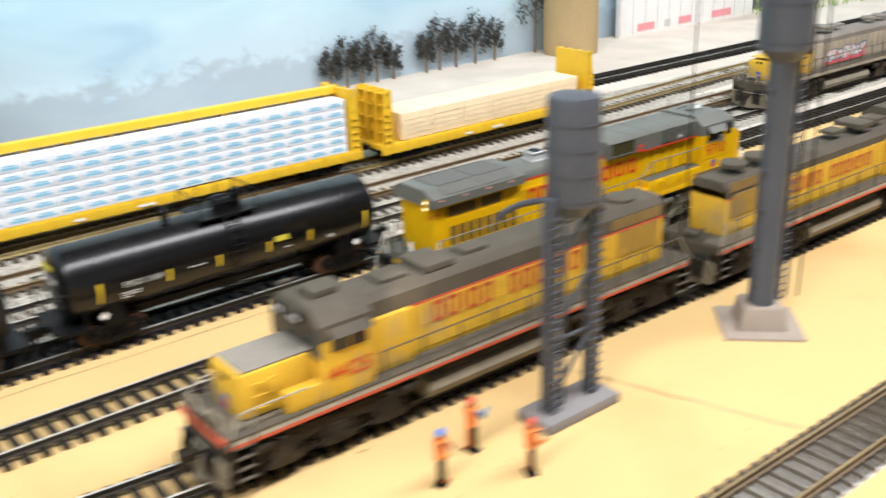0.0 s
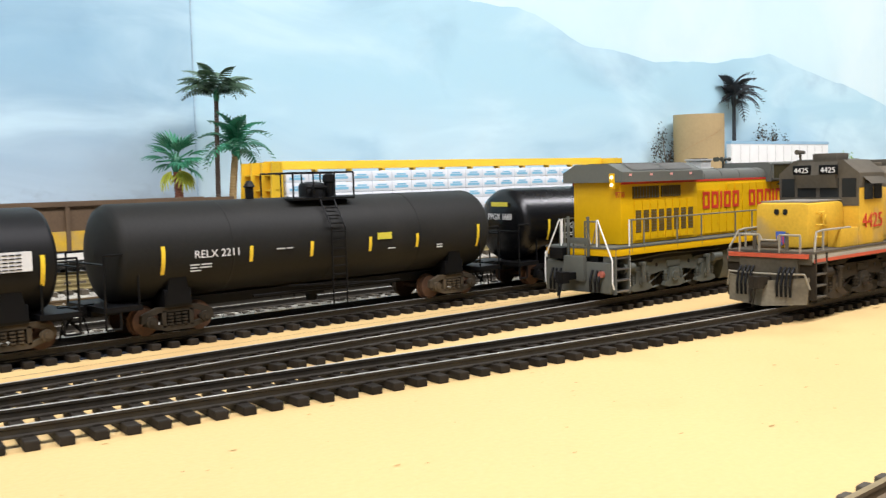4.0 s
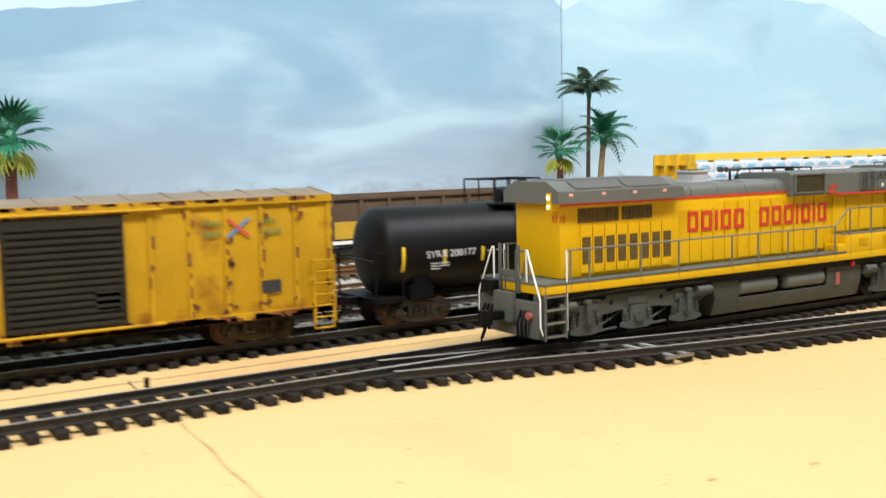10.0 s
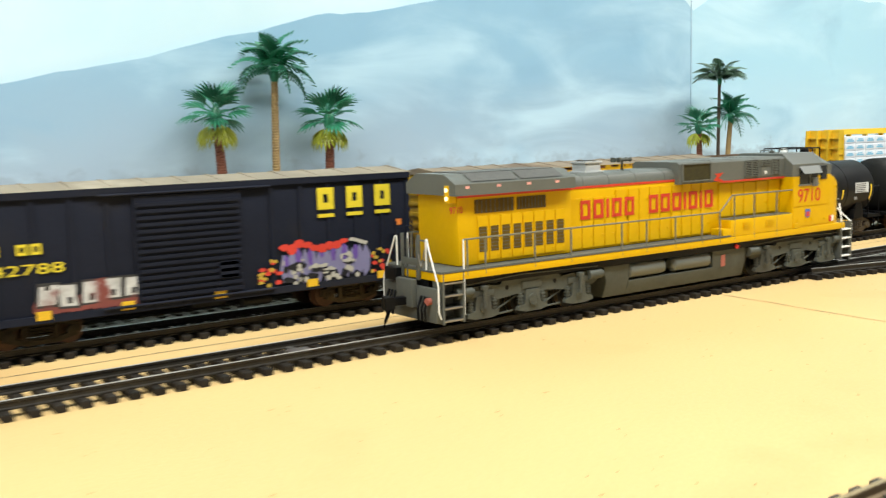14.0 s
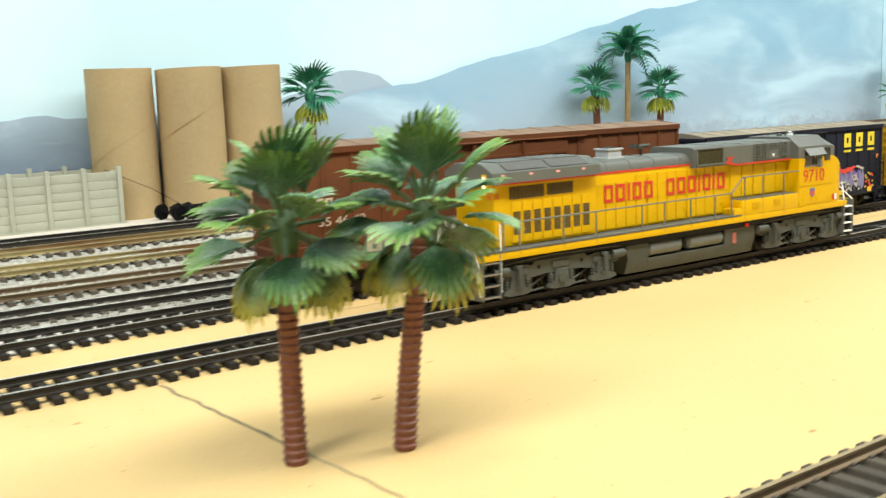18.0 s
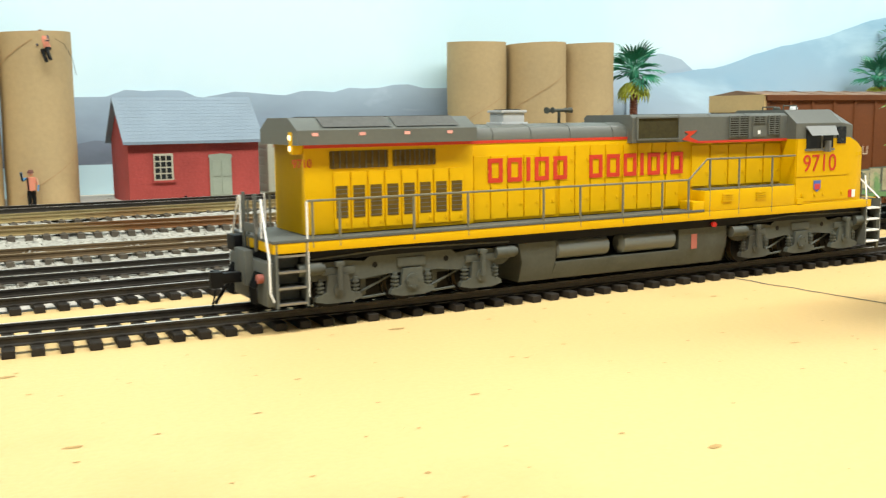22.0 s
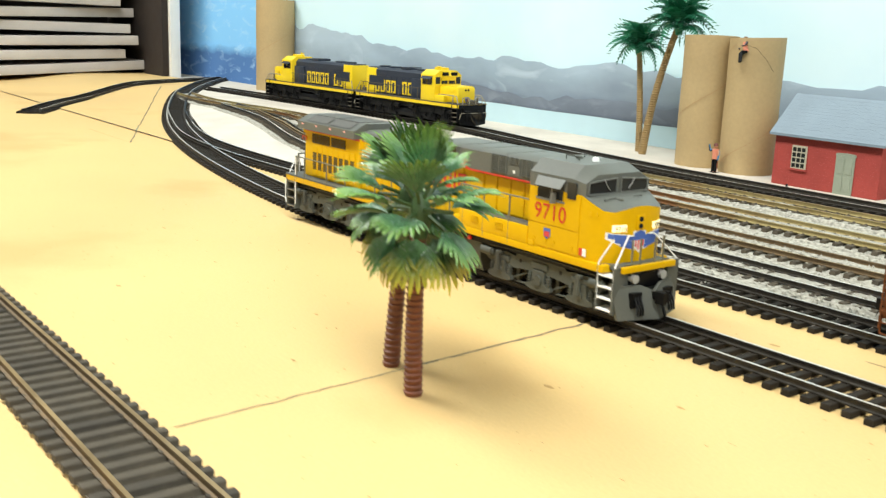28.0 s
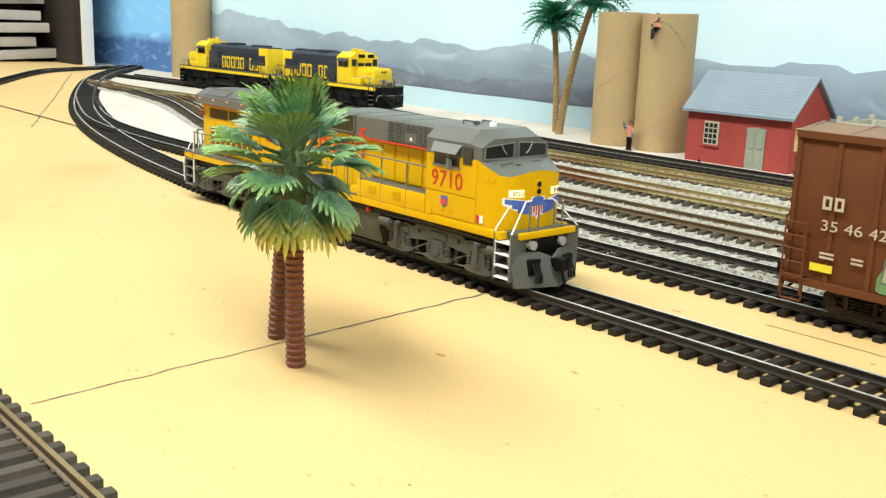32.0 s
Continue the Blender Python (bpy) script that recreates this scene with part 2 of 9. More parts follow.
CARPET = mat("grey_floor", (0.22, 0.21, 0.2), 0.9, vary=0.1, scale=4)

# ---- building tools; sizes in millimetres ----


def box(bm, x0, x1, y0, y1, z0, z1, bev=0.0):
    r = bmesh.ops.create_cube(bm, size=1.0)
    bmesh.ops.scale(bm, vec=(x1 - x0, y1 - y0, z1 - z0), verts=r["verts"])
    bmesh.ops.translate(bm, vec=((x0 + x1) / 2, (y0 + y1) / 2, (z0 + z1) / 2), verts=r["verts"])
    if bev:
        bmesh.ops.bevel(bm, geom=list({e for v in r["verts"] for e in v.link_edges}), offset=bev, segments=2, affect="EDGES", profile=0.6)


def rod(bm, p, q, r, n=8, r2=None):
    p, q = Vector(p), Vector(q)
    way = q - p
    m = Matrix.Translation((p + q) / 2) @ way.to_track_quat("Z", "Y").to_matrix().to_4x4()
    bmesh.ops.create_cone(bm, cap_ends=True, segments=n, radius1=r, radius2=r if r2 is None else r2, depth=way.length, matrix=m)


def wire(bm, pts, r, n=6):
    for a, b in zip(pts, pts[1:]):
        rod(bm, a, b, r, n)


def prism(bm, outline, axis, a, b):
    """A closed outline (two coordinates a point) drawn out along axis from a to b."""
    def at(u, v, w):
        return (w, u, v) if axis == "x" else (u, w, v) if axis == "y" else (u, v, w)
    lo = [bm.verts.new(at(u, v, a)) for u, v in outline]
    hi = [bm.verts.new(at(u, v, b)) for u, v in outline]
    k = len(outline)
    bm.faces.new(lo)
    bm.faces.new(hi)
    for i in range(k):
        bm.faces.new((lo[i], lo[(i + 1) % k], hi[(i + 1) % k], hi[i]))
    bmesh.ops.recalc_face_normals(bm, faces=bm.faces[:])


def lathe(bm, prof, n=24, at=(0, 0, 0)):
    rings = []
    for r, z in prof:
        rings.append([bm.verts.new((at[0] + r * math.cos(2 * math.pi * i / n), at[1] + r * math.sin(2 * math.pi * i / n), at[2] + z)) for i in range(n)])
    for a, b in zip(rings, rings[1:]):
        for i in range(n):
            bm.faces.new((a[i], a[(i + 1) % n], b[(i + 1) % n], b[i]))
    bm.faces.new(rings[-1])
    bm.faces.new(rings[0][::-1])


def mesh_of(name, bm, material, smooth=False):
    bmesh.ops.scale(bm, vec=(0.001, 0.001, 0.001), verts=bm.verts[:])
    me = bpy.data.meshes.new(name)
    bm.to_mesh(me)
    bm.free()
    me.materials.append(material)
    if smooth:
        me.polygons.foreach_set("use_smooth", [True] * len(me.polygons))
        me.set_sharp_from_angle(angle=radians(38))
    return me


SPLIT = {"window", "radiator_grille", "intake_grille", "ditch_light", "nose_light", "headlight", "rear_headlight", "warning_sticker", "roof_hatch", "sun_shade", "battery_box", "brick_course", "slate_course", "pane", "door_panel", "emblem_stripe", "bracket", "wall_joint", "rib", "door_rib", "louvre", "red_line"}


def islands(bm):
    """The loose pieces of a mesh, each as a mesh of its own."""
    seen, out = set(), []
    for v0 in bm.verts:
        if v0 in seen:
            continue
        stack, group = [v0], []
        seen.add(v0)
        while stack:
            v = stack.pop()
            group.append(v)
            for e in v.link_edges:
                w = e.other_vert(v)
                if w not in seen:
                    seen.add(w)
                    stack.append(w)
        nb = bmesh.new()
        twin = {v: nb.verts.new(v.co) for v in group}
        for f in {f for v in group for f in v.link_faces}:
            nb.faces.new([twin[v] for v in f.verts])
        bmesh.ops.recalc_face_normals(nb, faces=nb.faces[:])
        out.append(nb)
    bm.free()
    return out


def part(name, bm, material, parent=None, label="", smooth=True):
    if name in SPLIT and parent is not None:
        for piece in islands(bm):
            ob = tagged(new(name, mesh_of(name, piece, material, smooth)), label)
            ob.parent = parent
        return ob
    ob = new(name, mesh_of(name, bm, material, smooth))
    if parent is not None:
        ob.parent = parent
    return tagged(ob, label)


def thing(name, label, category, x=0, y=0, z=0, turn=0, group=""):
    ob = new(name)
    ob.empty_display_size = 0.01
    ob.matrix_world = pose(x / 1000, y / 1000, z / 1000, 0, 0, turn)
    return tagged(ob, label, category, group)


def B():
    return bmesh.new()


def words(text, size, material, parent, name, x, y, z, face="-y", width=0.0, align="LEFT"):
    """Flat lettering with the built-in font on an upright face."""
    cu = bpy.data.curves.new(name, "FONT")
    cu.body, cu.size, cu.extrude, cu.align_x = text, size / 1000, 0.00006, align
    tmp = new(name, cu)
    bpy.context.view_layer.update()
    me = bpy.data.meshes.new_from_object(tmp.evaluated_get(bpy.context.evaluated_depsgraph_get()))
    bpy.data.objects.remove(tmp)
    me.materials.clear()
    me.materials.append(material)
    ob = new(name, me)
    if parent is not None:
        ob.parent = parent
    w = max((v.co.x for v in me.vertices), default=1) - min((v.co.x for v in me.vertices), default=0)
    sx = width / 1000 / w if width else 1.0
    for v in me.vertices:
        v.co.x *= sx
    turn = {"-y": 0, "+y": 180, "-x": -90, "+x": 90}[face]
    ob.matrix_local = pose(x / 1000, y / 1000, z / 1000, 90, 0, turn)
    return ob


def marks(parent, name, material, x, y, z, letters, w, h, gap, stroke, face="-y", label=""):
    """Plain hollow blocks that stand where a trade name is painted."""
    bm = B()
    u = 0.0
    for k in letters:
        if k != " ":
            for a0, a1, b0, b1 in ((0, stroke, 0, h), (w - stroke, w, 0, h), (stroke, w - stroke, 0, stroke), (stroke, w - stroke, h - stroke, h))[: 4 if k != "I" else 1]:
                if face == "-y":
                    box(bm, x + u + a0, x + u + a1, y - 0.12, y + 0.1, z + b0, z + b1)
                elif face == "+y":
                    box(bm, x - u - a1, x - u - a0, y - 0.1, y + 0.12, z + b0, z + b1)
        u += (w if k != "I" else stroke) + gap
    return part(name, bm, material, parent, label, smooth=False)


def bars(parent, name, material, rows, y, face="-y"):
    """Small plain bars for writing too small to read: rows of x, z, width, height."""
    bm = B()
    for x, z, w, h in rows:
        box(bm, x, x + w, y - 0.12, y + 0.12, z, z + h)
    return part(name, bm, material, parent, smooth=False)


def ground_z(y):
    """Height of the ground, which climbs gently behind the yard."""
    u = min(max((y - 100) / 130, 0), 1)
    return 11 * u * u * (3 - 2 * u)


RAIL_TOP = 4.8

# ---- setting ----
BX0, BX1 = -2700.0, 2600.0
bm = B()
ys = [-430 + 90 * i / 4 for i in range(5)] + [-340 + (58 + 340) * i / 8 for i in range(1, 9)]
cols = [[bm.verts.new((x, y, 0.0)) for y in ys] for x in (BX0, BX1)]
for j in range(len(ys) - 1):
    bm.faces.new((cols[0][j], cols[1][j], cols[1][j + 1], cols[0][j + 1]))
ex = bmesh.ops.extrude_face_region(bm, geom=bm.faces[:])
bmesh.ops.translate(bm, vec=(0, 0, -18), verts=[v for v in ex["geom"] if isinstance(v, bmesh.types.BMVert)])
bmesh.ops.recalc_face_normals(bm, faces=bm.faces[:])
tagged(part("ground", bm, BOARD, smooth=False), "flat plywood board painted sandy yellow", "ground", kind="structure")

# the yard behind: pale sand rising to the backdrop
bm = B()
prev = None
for i in range(26):
    y = 58 + (720 - 58) * i / 25
    row = [bm.verts.new((BX0 + (BX1 - BX0) * k / 60, y, ground_z(y) + 0.3 + 0.8 * noise.noise((k * 0.7, y * 0.02, 3)) * min(1, i / 4))) for k in range(61)]
    if prev:
        for a in range(60):
            bm.faces.new((prev[a], prev[a + 1], row[a + 1], row[a]))
    prev = row
tagged(part("ground_yard", bm, SAND), "pale sandy ground rising gently towards the backdrop", "ground", kind="structure")

# the sandy board goes on outside the curve at the western end
bm = B()
prev = None
for i in range(24):
    y = 56 + (330 - 56) * i / 23
    xe = -1080 - math.sqrt(1800 ** 2 - (1800 - y) ** 2) - 15
    row = [bm.verts.new((-2690 + (xe + 2690) * k / 12, y, ground_z(y) + 1.3)) for k in range(13)]
    if prev:
        for a in range(12):
            bm.faces.new((prev[a], prev[a + 1], row[a + 1], row[a]))
    prev = row
tagged(part("ground_west", bm, BOARD), "sandy yellow board outside the curved track", "ground", kind="structure")

# painted backdrop
SKY = mat("pale_sky_paint", (0.60, 0.80, 0.86), 0.9, vary=0.06, scale=2.5, fine=8, stain=(0.68, 0.84, 0.88), stain_at=0.45, stain_scale=3)
bm = B()
box(bm, BX0, 2900, 396, 402, -20, 560)
tagged(part("backdrop", bm, SKY, smooth=False), "painted backdrop board with pale hazy sky", "backdrop", kind="structure")


def hill_paint(name, low, high, z_low, z_high, cloud, cloud_at, patch=9.0):
    m = bpy.data.materials.new(name)
    m.use_nodes = True
    n, l = m.node_tree.nodes, m.node_tree.links
    b = n["Principled BSDF"]
    b.inputs["Roughness"].default_value = 0.9
    tc, sep, rng, mx = n.new("ShaderNodeTexCoord"), n.new("ShaderNodeSeparateXYZ"), n.new("ShaderNodeMapRange"), n.new("ShaderNodeMix")
    wob, add = n.new("ShaderNodeTexNoise"), n.new("ShaderNodeMath")
    l.new(tc.outputs["Object"], sep.inputs[0])
    mp = n.new("ShaderNodeMapping")
    mp.inputs["Scale"].default_value = (1, 1, 2.4)
    mp.inputs["Rotation"].default_value = (0, 0.25, 0)
    l.new(tc.outputs["Object"], mp.inputs["Vector"])
    l.new(mp.outputs[0], wob.inputs["Vector"])
    wob.inputs["Scale"].default_value, wob.inputs["Detail"].default_value = patch, 7
    add.operation = "MULTIPLY_ADD"
    l.new(wob.outputs["Fac"], add.inputs[0])
    add.inputs[1].default_value = (z_high - z_low) * 0.0012
    l.new(sep.outputs["Z"], add.inputs[2])
    l.new(add.outputs[0], rng.inputs["Value"])
    rng.inputs["From Min"].default_value, rng.inputs["From Max"].default_value = z_low / 1000 + (z_high - z_low) * 0.0006, z_high / 1000 + (z_high - z_low) * 0.0006
    mx.data_type = "RGBA"
    mx.inputs["A"].default_value, mx.inputs["B"].default_value = (*low, 1), (*high, 1)
    l.new(rng.outputs[0], mx.inputs["Factor"])
    m2, r2, n2 = n.new("ShaderNodeMix"), n.new("ShaderNodeMapRange"), n.new("ShaderNodeTexNoise")
    n2.inputs["Scale"].default_value, n2.inputs["Detail"].default_value, n2.inputs["Distortion"].default_value = patch * 1.3, 8, 0.8
    l.new(mp.outputs[0], n2.inputs["Vector"])
    r2.inputs["From Min"].default_value, r2.inputs["From Max"].default_value = cloud_at, cloud_at + 0.34
    l.new(n2.outputs["Fac"], r2.inputs["Value"])
    m2.data_type = "RGBA"
    l.new(r2.outputs[0], m2.inputs["Factor"])
    l.new(mx.outputs["Result"], m2.inputs["A"])
    m2.inputs["B"].default_value = (*cloud, 1)
    l.new(m2.outputs["Result"], b.inputs["Base Color"])
    return m


def ridge(x):
    """Top line of the tall painted mountain."""
    xs = (-760, -712, -686, -642, -619, -576, -462, -400, -363, -279, -180, -60, 40, 66, 76, 100, 220, 330, 414, 445, 512, 626, 747, 800, 874, 960, 1056, 1274, 1600, 2400)
    zs = (60, 84, 92, 96, 100, 111, 136, 150, 161, 174, 186, 194, 199, 196, 186, 199, 212, 215, 211, 206, 184, 175, 179, 188, 198, 182, 171, 130, 112, 100)
    return float(np.interp(x, xs, zs)) + 2.0 * noise.noise((x * 0.05, 1, 0)) + 3 * noise.noise((x * 0.015, 7, 0))


def low_ridge(x):
    return 75 + 9 * noise.noise((x * 0.014, 5, 0)) + 6 * noise.noise((x * 0.04, 8, 0)) + 2 * noise.noise((x * 0.13, 6, 0)) + 32 * math.exp(-((x + 705) / 62) ** 2) + 6 * math.exp(-((x + 900) / 60) ** 2) + 26 * math.exp(-((x + 1960) / 160) ** 2)


def paint_layer(name, top, x0, x1, y, material, label, bottom=0.0, step=12):
    bm = B()
    n = int((x1 - x0) / step)
    lo = [bm.verts.new((x0 + (x1 - x0) * i / n, y, bottom)) for i in range(n + 1)]
    hi = [bm.verts.new((x0 + (x1 - x0) * i / n, y, max(bottom + 0.5, top(x0 + (x1 - x0) * i / n)))) for i in range(n + 1)]
    for i in range(n):
        bm.faces.new((lo[i], lo[i + 1], hi[i + 1], hi[i]))
    tagged(part(name, bm, material, smooth=False), label, "backdrop", kind="structure")


def mountain_paint(name):
    """Misty blue mountain: grey-lilac foot with ragged scrub, streaks of cloud drawn across, the eastern panel paler."""
    m = bpy.data.materials.new(name)
    m.use_nodes = True
    n, l = m.node_tree.nodes, m.node_tree.links
    b = n["Principled BSDF"]
    b.inputs["Roughness"].default_value, b.inputs["Specular IOR Level"].default_value = 0.9, 0.15
    tc, sep = n.new("ShaderNodeTexCoord"), n.new("ShaderNodeSeparateXYZ")
    l.new(tc.outputs["Object"], sep.inputs[0])

    def cloud(scale, stretch, tilt, detail, twist):
        mp, nz = n.new("ShaderNodeMapping"), n.new("ShaderNodeTexNoise")
        mp.inputs["Scale"].default_value, mp.inputs["Rotation"].default_value = (1, 1, stretch), (0, tilt, 0)
        nz.inputs["Scale"].default_value, nz.inputs["Detail"].default_value, nz.inputs["Distortion"].default_value = scale, detail, twist
        l.new(tc.outputs["Object"], mp.inputs["Vector"])
        l.new(mp.outputs[0], nz.inputs["Vector"])
        return nz.outputs["Fac"]

    def ramp(value, lo, hi, a=0.0, z=1.0):
        r = n.new("ShaderNodeMapRange")
        r.interpolation_type = "SMOOTHSTEP"
        for key, v in (("From Min", lo), ("From Max", hi), ("To Min", a), ("To Max", z)):
            r.inputs[key].default_value = v
        l.new(value, r.inputs["Value"])
        return r.outputs[0]

    def plus(a, k, c):
        q = n.new("ShaderNodeMath")
        q.operation = "MULTIPLY_ADD"
        l.new(a, q.inputs[0])
        q.inputs[1].default_value = k
        l.new(c, q.inputs[2])
        return q.outputs[0]

    def blend(fac, a, c):
        x = n.new("ShaderNodeMix")
        x.data_type = "RGBA"
        l.new(fac, x.inputs["Factor"])
        for key, v in (("A", a), ("B", c)):
            if isinstance(v, tuple):
                x.inputs[key].default_value = (*v, 1)
            else:
                l.new(v, x.inputs[key])
        return x.outputs["Result"]

    big, streak, fine = cloud(6.0, 1.8, 0.3, 5, 0.6), cloud(5.5, 3.2, 0.16, 5, 0.7), cloud(70.0, 1.5, 0.0, 5, 0.4)
    height = plus(big, 0.09, sep.outputs["Z"])
    west = blend(ramp(height, 0.07, 0.2), (0.36, 0.45, 0.53), (0.30, 0.50, 0.64))
    east = blend(ramp(height, 0.07, 0.19), (0.50, 0.64, 0.71), (0.42, 0.66, 0.77))
    base = blend(ramp(sep.outputs["X"], 0.070, 0.078), west, east)
    misty = blend(ramp(streak, 0.42, 0.76, 0.0, 0.7), base, (0.63, 0.83, 0.9))
    shade = blend(ramp(big, 0.5, 0.76, 0.0, 0.6), misty, (0.24, 0.41, 0.55))
    scrub = ramp(plus(fine, 0.05, sep.outputs["Z"]), 0.062, 0.078, 0.5, 0.0)
    foot = blend(scrub, shade, (0.27, 0.31, 0.36))
    l.new(foot, b.inputs["Base Color"])
    return m


MOUNT = mountain_paint("misty_mountain_paint")
LOWH = hill_paint("grey_hill_paint", (0.2, 0.25, 0.31), (0.38, 0.48, 0.56), 35, 85, (0.54, 0.64, 0.71), 0.56, 14)
DARKH = hill_paint("dark_hill_paint", (0.11, 0.13, 0.165), (0.22, 0.26, 0.32), 10, 60, (0.28, 0.32, 0.37), 0.55, 22)
paint_layer("backdrop_low_hills", low_ridge, -2100, -440, 394.5, LOWH, "painted row of low grey hills")
paint_layer("backdrop_dark_hills", lambda x: 44 + 9 * noise.noise((x * 0.009, 9, 0)) + 5 * noise.noise((x * 0.05, 4, 0)), -2100, -760, 393.5, DARKH, "painted band of dark wooded hills")
paint_layer("backdrop_mountain", ridge, -730, 2400, 392.5, MOUNT, "painted misty blue mountain")
BUSH = hill_paint("dark_hedge_paint", (0.09, 0.1, 0.085), (0.16, 0.17, 0.15), 15, 50, (0.4, 0.42, 0.36), 0.55, 40)
paint_layer("backdrop_hedge", lambda x: 46 + 7 * noise.noise((x * 0.03, 2, 0)) + 4 * noise.noise((x * 0.12, 3, 0)), 985, 2400, 391.0, BUSH, "painted dark hedge and wall")
bm = B()
box(bm, 72.7, 73.5, 391.9, 392.4, 30, 520)
tagged(part("backdrop_seam", bm, mat("grey_blue_seam", (0.36, 0.50, 0.60), 0.9, vary=0.25), smooth=False), "thin vertical seam between backdrop panels", "backdrop", kind="structure")
LAKE = mat("pale_blue_paint", (0.5, 0.68, 0.74), 0.9, vary=0.06, scale=6, fine=40)
paint_layer("backdrop_lake", lambda x: 30 + 1.5 * noise.noise((x * 0.01, 1, 2)), -2100, -1090, 391.5, LAKE, "painted pale blue water below the hills")

# room round the layout
bm = B()
box(bm, -3600, 3000, -2600, -2580, -900, 1600)
tagged(part("wall_south", bm, ROOMW, smooth=False), "plain light room wall", "wall", kind="structure")
bm = B()
box(bm, -3600, 3000, 900, 920, -900, 1600)
tagged(part("wall_north", bm, ROOMW, smooth=False), "plain light room wall behind the layout", "wall", kind="structure")
for nm, xa in (("wall_west", -3620), ("wall_east", 3000)):
    bm = B()
    box(bm, xa, xa + 20, -2600, 920, -900, 1600)
    tagged(part(nm, bm, ROOMW, smooth=False), "plain light room wall", "wall", kind="structure")
bm = B()
box(bm, -3620, 3020, -2600, 920, 1600, 1620)
tagged(part("ceiling", bm, ROOMW, smooth=False), "plain white ceiling", "ceiling", kind="structure")
bm = B()
box(bm, -3620, 3020, -2600, 920, -920, -900)
tagged(part("floor", bm, CARPET, smooth=False), "grey floor below the layout", "floor", kind="structure")
bm = B()
box(bm, BX0, BX1, -430, -412, -160, -18.5)
box(bm, BX0, BX1, 380, 395, -160, -21)
tagged(part("trim", bm, WHITE, smooth=False), "painted fascia under the layout board", "trim", kind="structure")

# ---- rolling stock ----


def rect(bm, x0, x1, z0, z1, y, t=0.3):
    """A thin raised plate on the side that faces -y, or +y where y is positive."""
    s = -1 if y < 0 else 1
    box(bm, x0, x1, min(y, y + s * t), max(y, y + s * t), z0, z1)


def wheel_mesh(r):
    bm = B()
    for s in (-1, 1):
        rod(bm, (0, s * 7.2, 0), (0, s * 9.4, 0), r, 20)
        rod(bm, (0, s * 6.6, 0), (0, s * 7.2, 0), r + 0.7, 20)
        rod(bm, (0, s * 9.4, 0), (0, s * 9.7, 0), r * 0.62, 16)
    rod(bm, (0, -12, 0), (0, 12, 0), 1.0, 8)
    me = mesh_of("wheelset", bm, BLACKISH, True)
    me.materials.append(mat("brassy_tread", (0.3, 0.24, 0.14), 0.35, 0.8))
    for f in me.polygons:
        c = f.center
        if abs(f.normal.y) < 0.3 and math.hypot(c.x, c.z) > 0.9 * r / 1000:
            f.material_index = 1
    return me


WHEEL6 = wheel_mesh(5.7)


